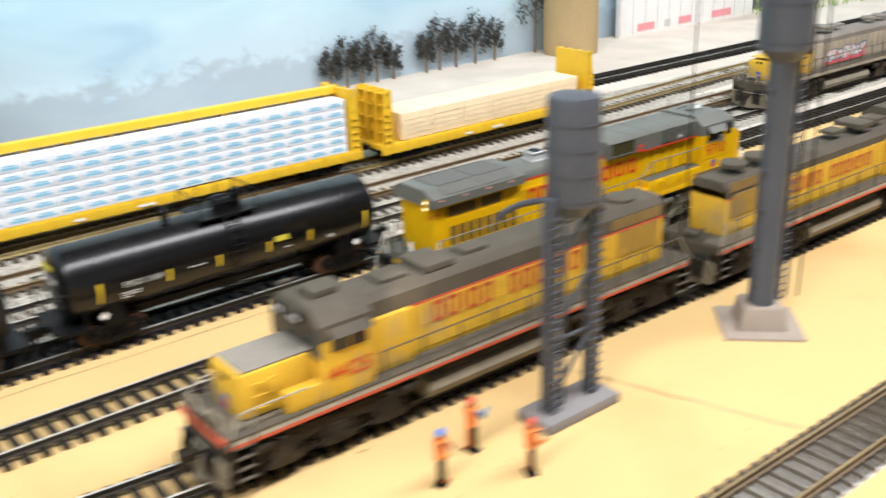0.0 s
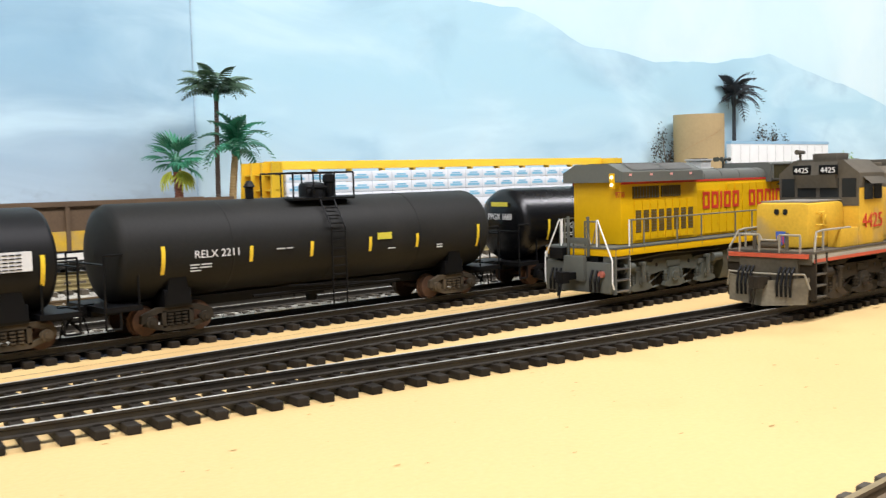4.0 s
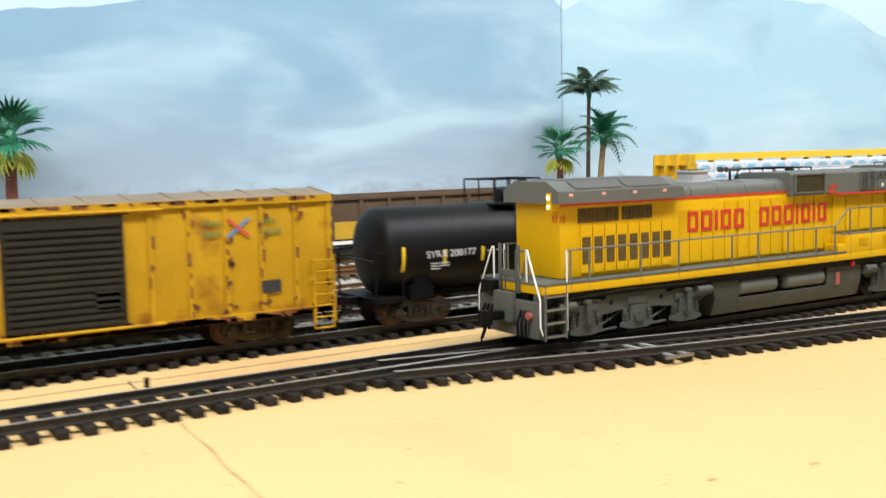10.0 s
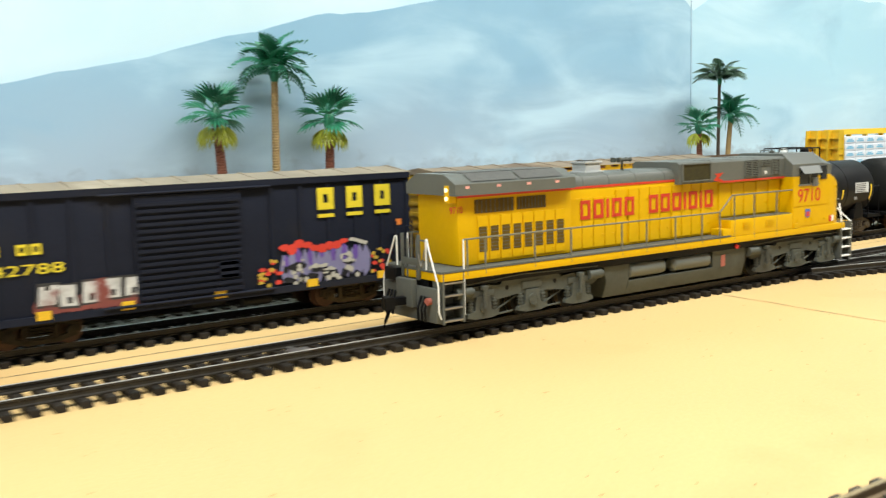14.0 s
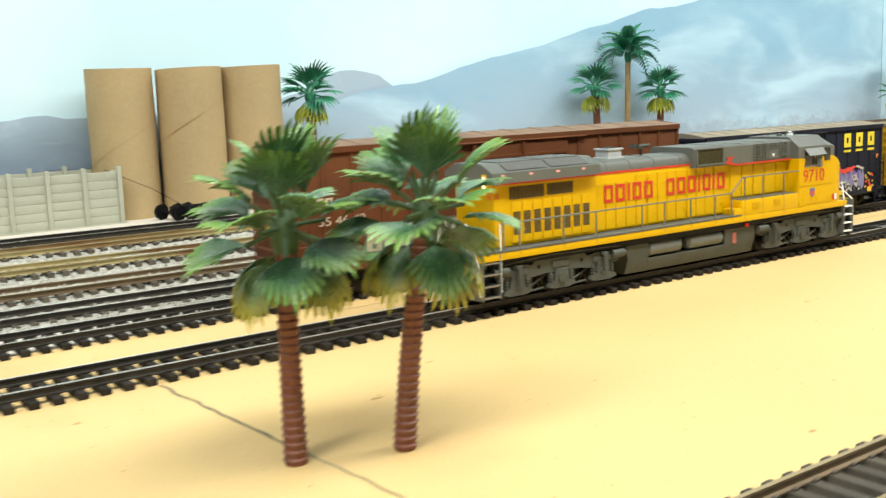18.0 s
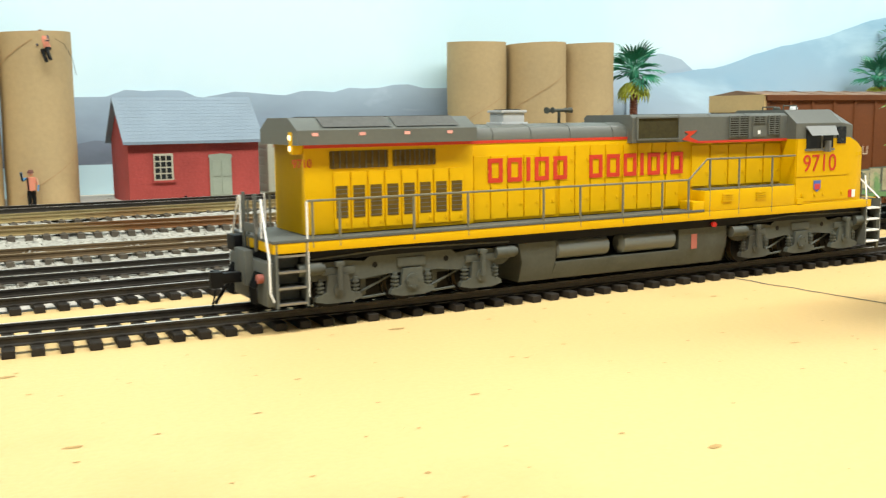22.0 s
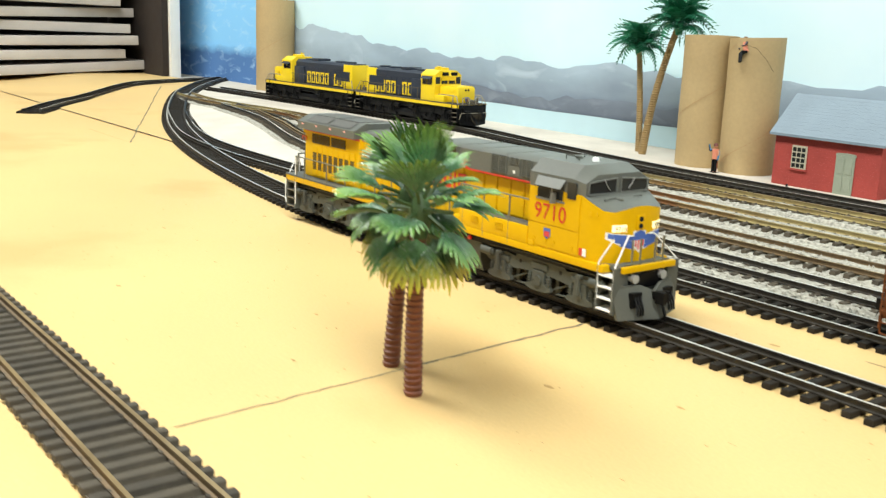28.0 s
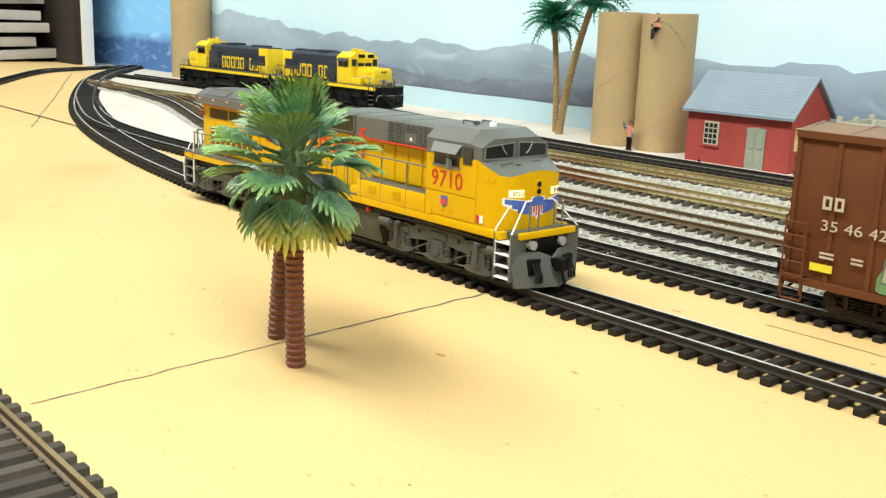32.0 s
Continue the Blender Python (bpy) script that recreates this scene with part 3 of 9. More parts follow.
def loco_truck(parent, cx, material, pitch=23.2, axles=3):
    """A locomotive bogie: arched side frames, flared journal boxes on coil springs, dampers, brake rigging and wheelsets."""
    half = pitch * (axles - 1) / 2
    bm = B()
    for s in (-1, 1):
        lo, hi = min(s * 13.0, s * 15.0), max(s * 13.0, s * 15.0)
        prism(bm, [(cx + u, v) for u, v in ((-half - 11, 15.4), (-half - 11, 18.4), (-half + 3, 18.9), (-15, 18.2), (-11.5, 20.7), (11.5, 20.7), (15, 18.2), (half - 3, 18.9), (half + 11, 18.4), (half + 11, 15.4), (half + 8, 13.6), (half - 8, 13.2), (8, 14.0), (-8, 14.0), (-half + 8, 13.2), (-half - 8, 13.6))], "y", lo, hi)
        for d in (-half - 8.5, half + 8.5):
            rod(bm, (cx + d - 3.4, s * 15.4, 17.3), (cx + d + 3.4, s * 15.4, 17.3), 1.9, 12)
            rod(bm, (cx + d + 3.4, s * 15.4, 17.3), (cx + d + 4.4, s * 15.4, 17.3), 1.3, 12)
        for d in (-1, 1):
            box(bm, cx + d * half - 5.2, cx + d * half + 5.2, min(s * 14.6, s * 15.6), max(s * 14.6, s * 15.6), 15.0, 17.2, 0.3)
        box(bm, cx - 4.6, cx + 4.6, min(s * 14.8, s * 15.5), max(s * 14.8, s * 15.5), 15.6, 18.4, 0.3)
    box(bm, cx - 16, cx + 16, -9, 9, 12, 18.5)
    tr = part("bogie", bm, material, parent, "grey cast bogie side frames")
    for s in (-1, 1):
        for i in range(axles):
            ax = cx - half + pitch * i
            bm = B()
            prism(bm, [(ax - 7.2, 8.0), (ax - 6.9, 9.3), (ax - 3.7, 10.3), (ax - 3.0, 15.2), (ax + 3.0, 15.2), (ax + 3.7, 10.3), (ax + 6.9, 9.3), (ax + 7.2, 8.0), (ax + 3.6, 7.2), (ax - 3.6, 7.2)], "y", min(s * 14.2, s * 16.0), max(s * 14.2, s * 16.0))
            if i == 1:
                rod(bm, (ax, s * 15.8, 11.4), (ax, s * 16.6, 11.4), 2.3, 16)
                for k in range(6):
                    q = (ax + 1.7 * math.cos(k * 1.047), 11.4 + 1.7 * math.sin(k * 1.047))
                    rod(bm, (q[0], s * 16.4, q[1]), (q[0], s * 16.9, q[1]), 0.32, 6)
            else:
                rod(bm, (ax, s * 15.8, 11.0), (ax, s * 16.5, 11.0), 1.7, 14)
                rod(bm, (ax, s * 17.0, 11.0), (ax, s * 17.0, 18.4), 0.75, 8)
                box(bm, ax - 1.2, ax + 1.2, min(s * 15.4, s * 17.6), max(s * 15.4, s * 17.6), 17.6, 19.0, 0.2)
            part("journal_box", bm, material, tr)
            for d in (-5.3, 5.3):
                bm = B()
                for k in range(4):
                    rod(bm, (ax + d, s * 14.9, 9.3 + k * 1.1), (ax + d, s * 14.9, 9.8 + k * 1.1), 1.25, 10)
                rod(bm, (ax + d, s * 14.9, 9.2), (ax + d, s * 14.9, 14), 0.75, 8)
                part("coil_spring", bm, material, tr)
    bm = B()
    for s in (-1, 1):
        wire(bm, [(cx - half - 8, s * 15.8, 19.9), (cx - 6, s * 15.9, 21.3), (cx + half + 10, s * 15.8, 20.4)], 0.26)
        for i in range(axles - 1):
            ax = cx - half + pitch * i
            wire(bm, [(ax + 6, s * 13.6, 8.6), (ax + 11, s * 13.8, 10.8), (ax + pitch - 6, s * 13.6, 13.4)], 0.4)
            box(bm, ax + 7.6, ax + 9.4, min(s * 12, s * 13.4), max(s * 12, s * 13.4), 8.2, 13.6, 0.3)
            wire(bm, [(ax + 8, s * 13.2, 7.4), (ax + 15.5, s * 13.2, 7.8)], 0.4)
    part("brake_rigging", bm, material, tr)["kind"] = "stuff"
    # black discs on the solid frame give the shade of its holes
    bm = B()
    for s in (-1, 1):
        for d in (-half / 2, half / 2):
            rod(bm, (cx + d, s * 14.9, 16.9), (cx + d, s * 15.08, 16.9), 0.85, 12)
    part("frame_hole", bm, BLACKISH, tr)["kind"] = "stuff"
    bm = B()
    box(bm, cx - half - 7, cx + half + 7, -6.2, 6.2, 6.6, 19)
    part("motor_block", bm, BLACKISH, tr)
    for i in range(axles):
        w = new("wheelset", WHEEL6)
        w.parent = tr
        w.matrix_local = pose((cx - half + pitch * i) / 1000, 0, (RAIL_TOP + 5.7) / 1000)
    return tr


def coupler(parent, x, s, material=None):
    bm = B()
    z = 14.6
    box(bm, min(x, x + s * 7), max(x, x + s * 7), -1.6, 1.6, z - 1.4, z + 1.4, 0.3)
    prism(bm, [(x + s * 7, -2.6), (x + s * 10.5, -2.2), (x + s * 10.5, -0.4), (x + s * 8.6, 0.2), (x + s * 9.4, 2.4), (x + s * 8.2, 3), (x + s * 7, 2.4)], "z", z - 2.4, z + 2.0)
    wire(bm, [(x + s * 8, 0.5, z - 2), (x + s * 9, 0.5, z - 6), (x + s * 9.6, 0.8, z - 9)], 0.28)
    wire(bm, [(x + s * 1, 4, z + 1), (x + s * 5, 4.2, z - 4), (x + s * 8, 2.5, z - 7.5)], 0.55)
    return part("coupler", bm, material or BLACKISH, parent, "dark knuckle coupler")


def steps(parent, x, s, side, z0, z1, mat_s, mat_w, wide=8.0):
    """A stair well at a locomotive's corner, with white-edged treads."""
    yo, yi = side * 17.6, side * 11.5
    bm = B()
    ya, yb = min(yo, yi), max(yo, yi)
    for xa in (x, x + s * wide):
        box(bm, xa - 0.35, xa + 0.35, ya, yb, z0, z1)
    box(bm, min(x, x + s * wide), max(x, x + s * wide), yi - 0.3, yi + 0.3, z0, z1)
    st = part("step_well", bm, mat_s, parent)
    n = 4
    for i in range(n):
        z = z0 + 1 + (z1 - z0 - 2) * i / (n - 0.4)
        bm = B()
        box(bm, min(x, x + s * wide) + 0.4, max(x, x + s * wide) - 0.4, ya, yb, z - 0.3, z + 0.3)
        part("tread", bm, mat_w, st)


def railing(parent, pts, posts, z0, material, r=0.33, name="handrail"):
    bm = B()
    wire(bm, pts, r)
    for x, y, z in posts:
        rod(bm, (x, y, z0), (x, y, z), r * 1.15, 6)
    return part(name, bm, material, parent)


def main_locomotive():
    L = thing("diesel_locomotive", "clean yellow and grey diesel locomotive running backwards on the main track", "locomotive")
    bm = B()
    box(bm, -117, 127, -9, 9, 16.5, 22)
    box(bm, -108, 118, -15.5, 15.5, 19.5, 22.2)
    part("underframe", bm, BLACKISH, L)
    bm = B()
    box(bm, -117.5, 121, -17.6, 17.6, 22.4, 25.2, 0.2)
    part("sill", bm, Y_LOCO, L)
    bm = B()
    box(bm, -117.8, 36, -17.75, 17.75, 25.2, 26.0, 0.12)
    part("walkway", bm, G_LOCO, L, "grey walkway plate")
    # hood
    bm = B()
    box(bm, -106, 79.5, -10.6, 10.6, 26.2, 51.2, 0.5)
    box(bm, -106, -52, -12.2, 12.2, 26.2, 51.2, 0.5)
    hood = part("hood", bm, Y_LOCO, L, "yellow engine hood with doors and rivets")
    for s in (-1, 1):
        for x0, x1, z0, z1, y in [(-51.2 + 6.1 * i + (1.2 if i > 4 else 0) + (1.2 if i > 8 else 0), -45.6 + 6.1 * i + (1.2 if i > 4 else 0) + (1.2 if i > 8 else 0), 27.2, 46.4 if i < 4 else 48.8, 10.6) for i in range(13)] + [(-97.5 + 5.3 * i, -92.8 + 5.3 * i, 27.5, 43.4, 12.2) for i in range(8)] + [(36 + 8.6 * i, 43.8 + 8.6 * i, 33.5, 47.5, 10.6) for i in range(5)]:
            bm = B()
            rect(bm, x0, x1, z0, z1, s * y, 0.45)
            for zz in (z0 + 1.5, (z0 + z1) / 2, z1 - 2.2) if y < 12 else (z1 - 1.6,):
                rect(bm, x0 - 0.25, x0 + 0.35, zz, zz + 1.0, s * (y + 0.3), 0.3)
            for zz in (z0 + 4, z1 - 5) if y < 12 else (z0 + 1.2,):
                rect(bm, x1 - 1.3, x1 - 0.5, zz, zz + 0.8, s * (y + 0.32), 0.35)
            part("hood_door", bm, Y_LOCO, hood)
    for s in (-1, 1):
        for a, b_, c_, d_, y in [(-97 + 5.3 * i, -93.4 + 5.3 * i, 30.5, 39.6, 12.52) for i in range(8)] + [(-98.5, -80.5, 44.4, 49.3, 12.2), (-79, -65, 44.6, 49.2, 12.2)]:
            bm = B()
            rect(bm, a, b_, c_, d_, s * y, 0.2)
            part("grille", bm, GRILLE, hood, "dark bronze mesh grille")
    bm = B()
    for s in (-1, 1):
        for a, b_, c_, d_ in ((-98.5, -80.5, 44.4, 49.3), (-79, -65, 44.6, 49.2)):
            for k in range(9):
                xx = a + (b_ - a) * (k + 0.5) / 9
                rect(bm, xx - 0.12, xx + 0.12, c_, d_, s * 12.55, 0.12)
        for i in range(8):
            for k in range(7):
                zz = 31 + k * 1.25
                rect(bm, -97 + 5.3 * i, -93.4 + 5.3 * i, zz, zz + 0.2, s * 12.63, 0.1)
    part("grille_slat", bm, G_LOCO, hood)["kind"] = "stuff"
    # red dividing line
    bm = B()
    for s in (-1, 1):
        rect(bm, -106.1, -52, 50.2, 51.3, s * 12.2, 0.12)
        rect(bm, -52, 30, 50.2, 51.1, s * 10.6, 0.16)
        rect(bm, 36, 79.4, 48.3, 49.1, s * 13.05, 0.12)
        prism(bm, [(30.5, 52.4), (36.2, 52.7), (32.8, 50.5), (36.6, 49.2), (36.6, 48.3), (29.6, 49.7), (32.4, 51.5)], "y", min(s * 13.05, s * 13.2), max(s * 13.05, s * 13.2))
    part("red_line", bm, RED, L, "thin red dividing line", smooth=False)
    # radiator section
    bm = B()
    wing = [(-15.2, 51.2), (-15.2, 55.2), (-8.5, 58.6), (8.5, 58.6), (15.2, 55.2), (15.2, 51.2)]
    prism(bm, wing, "x", -109, -52.5)
    rad = part("radiator_roof", bm, G_ROOF, L, "grey overhanging radiator wings")
    bm = B()
    for x0, x1 in ((-101, -80), (-78.5, -58)):
        for s in (-1, 1):
            v = [bm.verts.new(p) for p in ((x0, s * 14.4, 56.0), (x1, s * 14.4, 56.0), (x1, s * 9.2, 58.75), (x0, s * 9.2, 58.75))]
            bm.faces.new(v)
        box(bm, x0, x1, -8.2, 8.2, 58.6, 58.9)
    part("radiator_screen", bm, mat("fine_dark_screen", (0.09, 0.09, 0.08), 0.6, vary=0.2, scale=900), rad, smooth=False)
    bm = B()
    for s in (-1, 1):
        for x in (-103.7, -89.6, -75.6, -61.7):
            rect(bm, x - 0.9, x + 0.9, 53.6, 54.5, s * 15.2, 0.1)
    part("warning_sticker", bm, mat("pink_sticker", (0.75, 0.35, 0.3), 0.5), rad, smooth=False)
    # middle and dynamic brake roof
    bm = B()
    mid = [(-10.6, 51.0), (-10.6, 53.0), (-9.4, 54.8), (-6, 55.8), (6, 55.8), (9.4, 54.8), (10.6, 53.0), (10.6, 51.0)]
    prism(bm, mid, "x", -52.5, 8)
    for xx in (-44, -30, -15, 2):
        prism(bm, [(a * 1.015, b_ + 0.12) for a, b_ in mid], "x", xx - 0.15, xx + 0.15)
    part("engine_roof", bm, G_ROOF, L)
    bm = B()
    cen = [(-13, 49.0), (-13, 57.2), (-11.6, 58.2), (11.6, 58.2), (13, 57.2), (13, 49.0)]
    prism(bm, cen, "x", 8, 79.5)
    for xx in (28.5, 42, 59):
        prism(bm, [(a * 1.012, b_ + 0.12) for a, b_ in cen[1:-1]] + [(13, 56.5), (-13, 56.5)], "x", xx - 0.15, xx + 0.15)
    dyn = part("equipment_box", bm, G_ROOF, L, "tall grey roof equipment box")
    # near-black backing plate: the shade between vent slats put into its colour
    recess = mat("slat_gap_shade", (0.018, 0.018, 0.014), 0.8, vary=0.2, spec=0.1)
    for s in (-1, 1):
        bm = B()
        rect(bm, 10, 27.5, 50.4, 57, s * 13, 0.35)
        part("intake_screen", bm, mat("olive_mesh", (0.042, 0.036, 0.013), 0.7, vary=0.3, scale=700, fine=2500, spec=0.2), dyn, "dark olive mesh intake screen")
        bm = B()
        for a, b_ in ((9.4, 10.1), (27.4, 28.1)):
            rect(bm, a, b_, 50, 57.3, s * 13, 0.7)
        rect(bm, 9.4, 28.1, 57, 57.5, s * 13, 0.7)
        rect(bm, 9.4, 28.1, 49.9, 50.4, s * 13, 0.7)
        part("screen_frame", bm, G_ROOF, dyn)
        for a, b_, c_, d_ in ((51, 60, 50.2, 57.2), (62.4, 68, 54.6, 57.0), (70, 75.4, 50.6, 57.2)):
            bm = B()
            rect(bm, a, b_, c_, d_, s * 13, 0.2)
            lv = part("louvre_panel", bm, recess, dyn, "grey slatted vent panel")
            n_ = int((d_ - c_) / 0.72)
            for k in range(n_):
                bm = B()
                zz = c_ + 0.1 + k * (d_ - c_) / n_
                rect(bm, a + 0.2, b_ - 0.2, zz, zz + 0.38, s * 13.2, 0.35)
                part("louvre", bm, G_ROOF, lv)
            bm = B()
            for xx in (a - 0.3, (a + b_) / 2 - 0.2, b_ - 0.1):
                rect(bm, xx, xx + 0.4, c_ - 0.2, d_ + 0.2, s * 13, 0.6)
            part("vent_frame", bm, G_ROOF, lv)
        bm = B()
        rect(bm, 62, 68.6, 50, 54.0, s * 13, 0.3)
        part("access_door", bm, G_ROOF, dyn)
        bm = B()
        rect(bm, 64.6, 65.8, 50.9, 52.2, s * 13.3, 0.12)
        part("small_notice", bm, WHITE, dyn, smooth=False)
    bm = B()
    box(bm, -36.2, -28.3, -4, 4, 55.5, 59.4, 0.2)
    box(bm, -36.9, -27.6, -4.4, 4.4, 59.4, 60.2, 0.15)
    box(bm, -37.2, -27.3, -4.6, 4.6, 55.4, 56.4, 0.2)
    ex = part("exhaust_box", bm, mat("pale_grey_stack", (0.42, 0.43, 0.42), 0.6), L, "pale grey exhaust stack")
    bm = B()
    box(bm, -35.3, -29.2, -2.9, 2.9, 60.1, 60.5)
    part("opening", bm, BLACKISH, ex)
    bm = B()
    rod(bm, (-12, 0, 55.5), (-12, 0, 59.5), 0.5)
    for a, b_, y in ((-15.5, -8, 0), (-15, -9, 1.6), (-14.5, -10, -1.6)):
        rod(bm, (a, y, 60), (b_, y, 60), 0.55, 8)
        rod(bm, (a - 1.2, y, 60), (a, y, 60), 1.1, 10, 0.55)
        rod(bm, (b_, y, 60), (b_ + 1.0, y, 60), 0.55, 10, 0.95)
    part("air_horn", bm, GEAR, L, "roof air horn")
    # raised battery boxes beside the cab
    bm = B()
    for s in (-1, 1):
        box(bm, 36, 79.5, min(s * 10, s * 17.6), max(s * 10, s * 17.6), 25.3, 32.3, 0.25)
        box(bm, 31, 36, min(s * 11, s * 17.6), max(s * 11, s * 17.6), 25.3, 28.8, 0.2)
    bb = part("battery_box", bm, Y_LOCO, L)
    for s in (-1, 1):
        bm = B()
        box(bm, 36.6, 79.5, min(s * 10.8, s * 16.9), max(s * 10.8, s * 16.9), 32.3, 32.6)
        part("step_plate", bm, G_LOCO, bb)
    for s in (-1, 1):
        for xx in (44, 60):
            for k in range(4):
                bm = B()
                rect(bm, xx, xx + 5, 28.2 + k * 0.75, 28.65 + k * 0.75, s * 17.6, 0.35)
                part("louvre", bm, Y_LOCO, bb)
    # cab with a crowned wide nose
    plan = [(79.5, 17.2, 49.0), (108.0, 17.2, 49.0), (112.0, 17.0, 47.3), (117.4, 15.2, 44.6), (120.2, 12.4, 44.3), (121.3, 9.0, 45.0), (121.8, 4.0, 45.9), (121.8, 0.0, 46.1)]
    ring = [(x, -y, z) for x, y, z in plan] + [(x, y, z) for x, y, z in plan[-2::-1]]

    def front_x(y):
        return float(np.interp(abs(y), (0, 4, 9, 12.4, 15.2, 17), (121.8, 121.8, 121.3, 120.2, 117.4, 112)))

    bm = B()
    low = [bm.verts.new((x, y, 25.3)) for x, y, z in ring]
    top_ = [bm.verts.new(q) for q in ring]
    for i in range(len(ring)):
        j = (i + 1) % len(ring)
        bm.faces.new((low[i], low[j], top_[j], top_[i]))
    bm.faces.new(low[::-1])
    bmesh.ops.recalc_face_normals(bm, faces=bm.faces[:])
    for s in (-1, 1):
        rect(bm, 80, 107.5, 35.2, 48.7, s * 17.2, 0.3)
        rect(bm, 80, 107.5, 26.2, 34.8, s * 17.2, 0.22)
        rect(bm, 80.5, 83.6, 25.4, 27.4, s * 17.3, 0.5)
        for xx in (83.5, 90, 94.5, 104.5):
            rod(bm, (xx, s * 17.2, 28.6), (xx, s * 17.75, 28.6), 0.7, 10)
        for xx in (112.4, 114.8):
            yy = float(np.interp(xx, (112, 117.4), (17.0, 15.2)))
            box(bm, xx - 0.8, xx + 0.8, min(s * (yy - 1), s * (yy + 0.15)), max(s * (yy - 1), s * (yy + 0.15)), 42.0, 43.4)
    cab = part("cab", bm, Y_LOCO, L, "yellow wide-nose cab")
    bm = B()
    roof = [(-17.3, 48.9), (-17.3, 54.4), (-11.5, 59.3), (11.5, 59.3), (17.3, 54.4), (17.3, 48.9)]
    prism(bm, roof, "x", 79.4, 103)
    v0 = [bm.verts.new((103, y, z)) for y, z in roof]
    v1 = [bm.verts.new((109.5, y * 0.985, 48.6 if z < 50 else 53.4 if z < 56 else 56.4)) for y, z in roof]
    bm.faces.new(v1)
    for i in range(6):
        bm.faces.new((v0[i], v0[(i + 1) % 6], v1[(i + 1) % 6], v1[i]))
    bmesh.ops.recalc_face_normals(bm, faces=bm.faces[:])
    top = part("cab_roof", bm, G_ROOF, cab)
    bm = B()
    rim = [bm.verts.new((x, y, z + 0.05)) for x, y, z in ring[1:-1]]
    back = [bm.verts.new((108.0 if abs(y) > 15 else 109.0, y * 0.98, 49.2)) for x, y, z in ring[1:-1]]
    mids = [bm.verts.new((0.5 * a_.co.x + 0.5 * b_.co.x, 0.5 * (a_.co.y + b_.co.y), 0.5 * (a_.co.z + b_.co.z) + 0.5)) for a_, b_ in zip(rim, back)]
    for r0, r1 in ((rim, mids), (mids, back)):
        for i in range(len(r0) - 1):
            if (r0[i].co - r1[i].co).length + (r0[i + 1].co - r1[i + 1].co).length > 0.5:
                bm.faces.new((r0[i], r0[i + 1], r1[i + 1], r1[i]))
    bmesh.ops.recalc_face_normals(bm, faces=bm.faces[:])
    for y0, y1 in ((-12, -6), (3, 8)):
        wire(bm, [(114.5, y0, 47.2), (114.5, y0, 48.2), (114.2, y1, 48.4), (114.2, y1, 47.4)], 0.22)
    lathe(bm, [(1.3, 0), (1.3, 0.5), (0.8, 0.9)], 10, (115.5, -5, 47.6))
    part("nose_top", bm, G_ROOF, cab, "grey anti-glare nose top")
    bm = B()
    for s in (-1, 1):
        rect(bm, 84.5, 92, 45.2, 52.6, s * 17.4, 0.35)
        rect(bm, 92.8, 98.4, 45.4, 52.6, s * 17.4, 0.35)
        rect(bm, 100.6, 105.2, 46.8, 53, s * 17.4, 0.35)
    for s in (-1, 1):
        v = [bm.verts.new(p) for p in ((109.75, s * 1.6, 49.6), (109.75, s * 15.4, 49.6), (109.75, s * 15.2, 53.4), (109.75, s * 1.6, 54.4))]
        bm.faces.new(v)
    bmesh.ops.recalc_face_normals(bm, faces=bm.faces[:])
    part("window", bm, GLASS_D, cab, "dark cab windows", smooth=False)
    bm = B()
    for s in (-1, 1):
        pts = [(109.9, s * 1.2, 49.2), (109.9, s * 15.8, 49.2), (109.9, s * 15.6, 53.8), (109.9, s * 1.2, 54.8), (109.9, s * 1.2, 49.2)]
        wire(bm, pts, 0.28)
        rect(bm, 83.8, 99.2, 44.4, 45.2, s * 17.35, 0.5)
        rect(bm, 92, 92.8, 45, 52.8, s * 17.35, 0.5)
        v = [bm.verts.new(p) for p in ((84, s * 17.5, 53.4), (99.5, s * 17.5, 53.4), (98.7, s * 19.9, 50.0), (84.8, s * 19.9, 50.0))]
        bm.faces.new(v)
        box(bm, 93.8, 94.8, min(s * 17.7, s * 20), max(s * 17.7, s * 20), 44, 48)
    part("window_frame", bm, mat("light_grey_trim", (0.15, 0.155, 0.14), 0.5), cab, "grey window frames, awnings and mirror")
    bm = B()
    lathe(bm, [(1.5, 0), (1.5, 0.8), (1.1, 1.5), (0.3, 1.8)], 12, (97, 0, 59.3))
    part("antenna_dome", bm, WHITE, top)
    bm = B()
    wire(bm, [(86, -5, 59.3), (86, -5, 60.8), (93, -5, 60.8), (93, -5, 59.3)], 0.25)
    wire(bm, [(86, 5, 59.3), (86, 5, 60.4), (93, 5, 60.4), (93, 5, 59.3)], 0.25)
    lathe(bm, [(1.4, 0), (1.4, 0.7), (0.8, 1.2)], 10, (88, 0, 59.3))
    part("roof_fitting", bm, GEAR, top)
    # nose details
    bm = B()
    box(bm, 121.5, 122.1, -2.2, 2.2, 36.8, 42.8, 0.2)
    part("headlight_panel", bm, Y_LOCO, cab)
    bm = B()
    for z in (38.6, 41.2):
        rod(bm, (121.9, 0, z), (122.4, 0, z), 1.0, 12)
    part("headlight", bm, GLASS_D, cab, "unlit nose headlights")
    def skin(bm, y0, y1, zlo, zhi, lift, n=7):
        """A thin patch that follows the curved nose; zlo and zhi give its edges at both ends."""
        rows = []
        for k in range(n + 1):
            t = k / n
            y = y0 + (y1 - y0) * t
            x = front_x(y) + lift
            za, zb = zlo[0] + (zlo[1] - zlo[0]) * t, zhi[0] + (zhi[1] - zhi[0]) * t
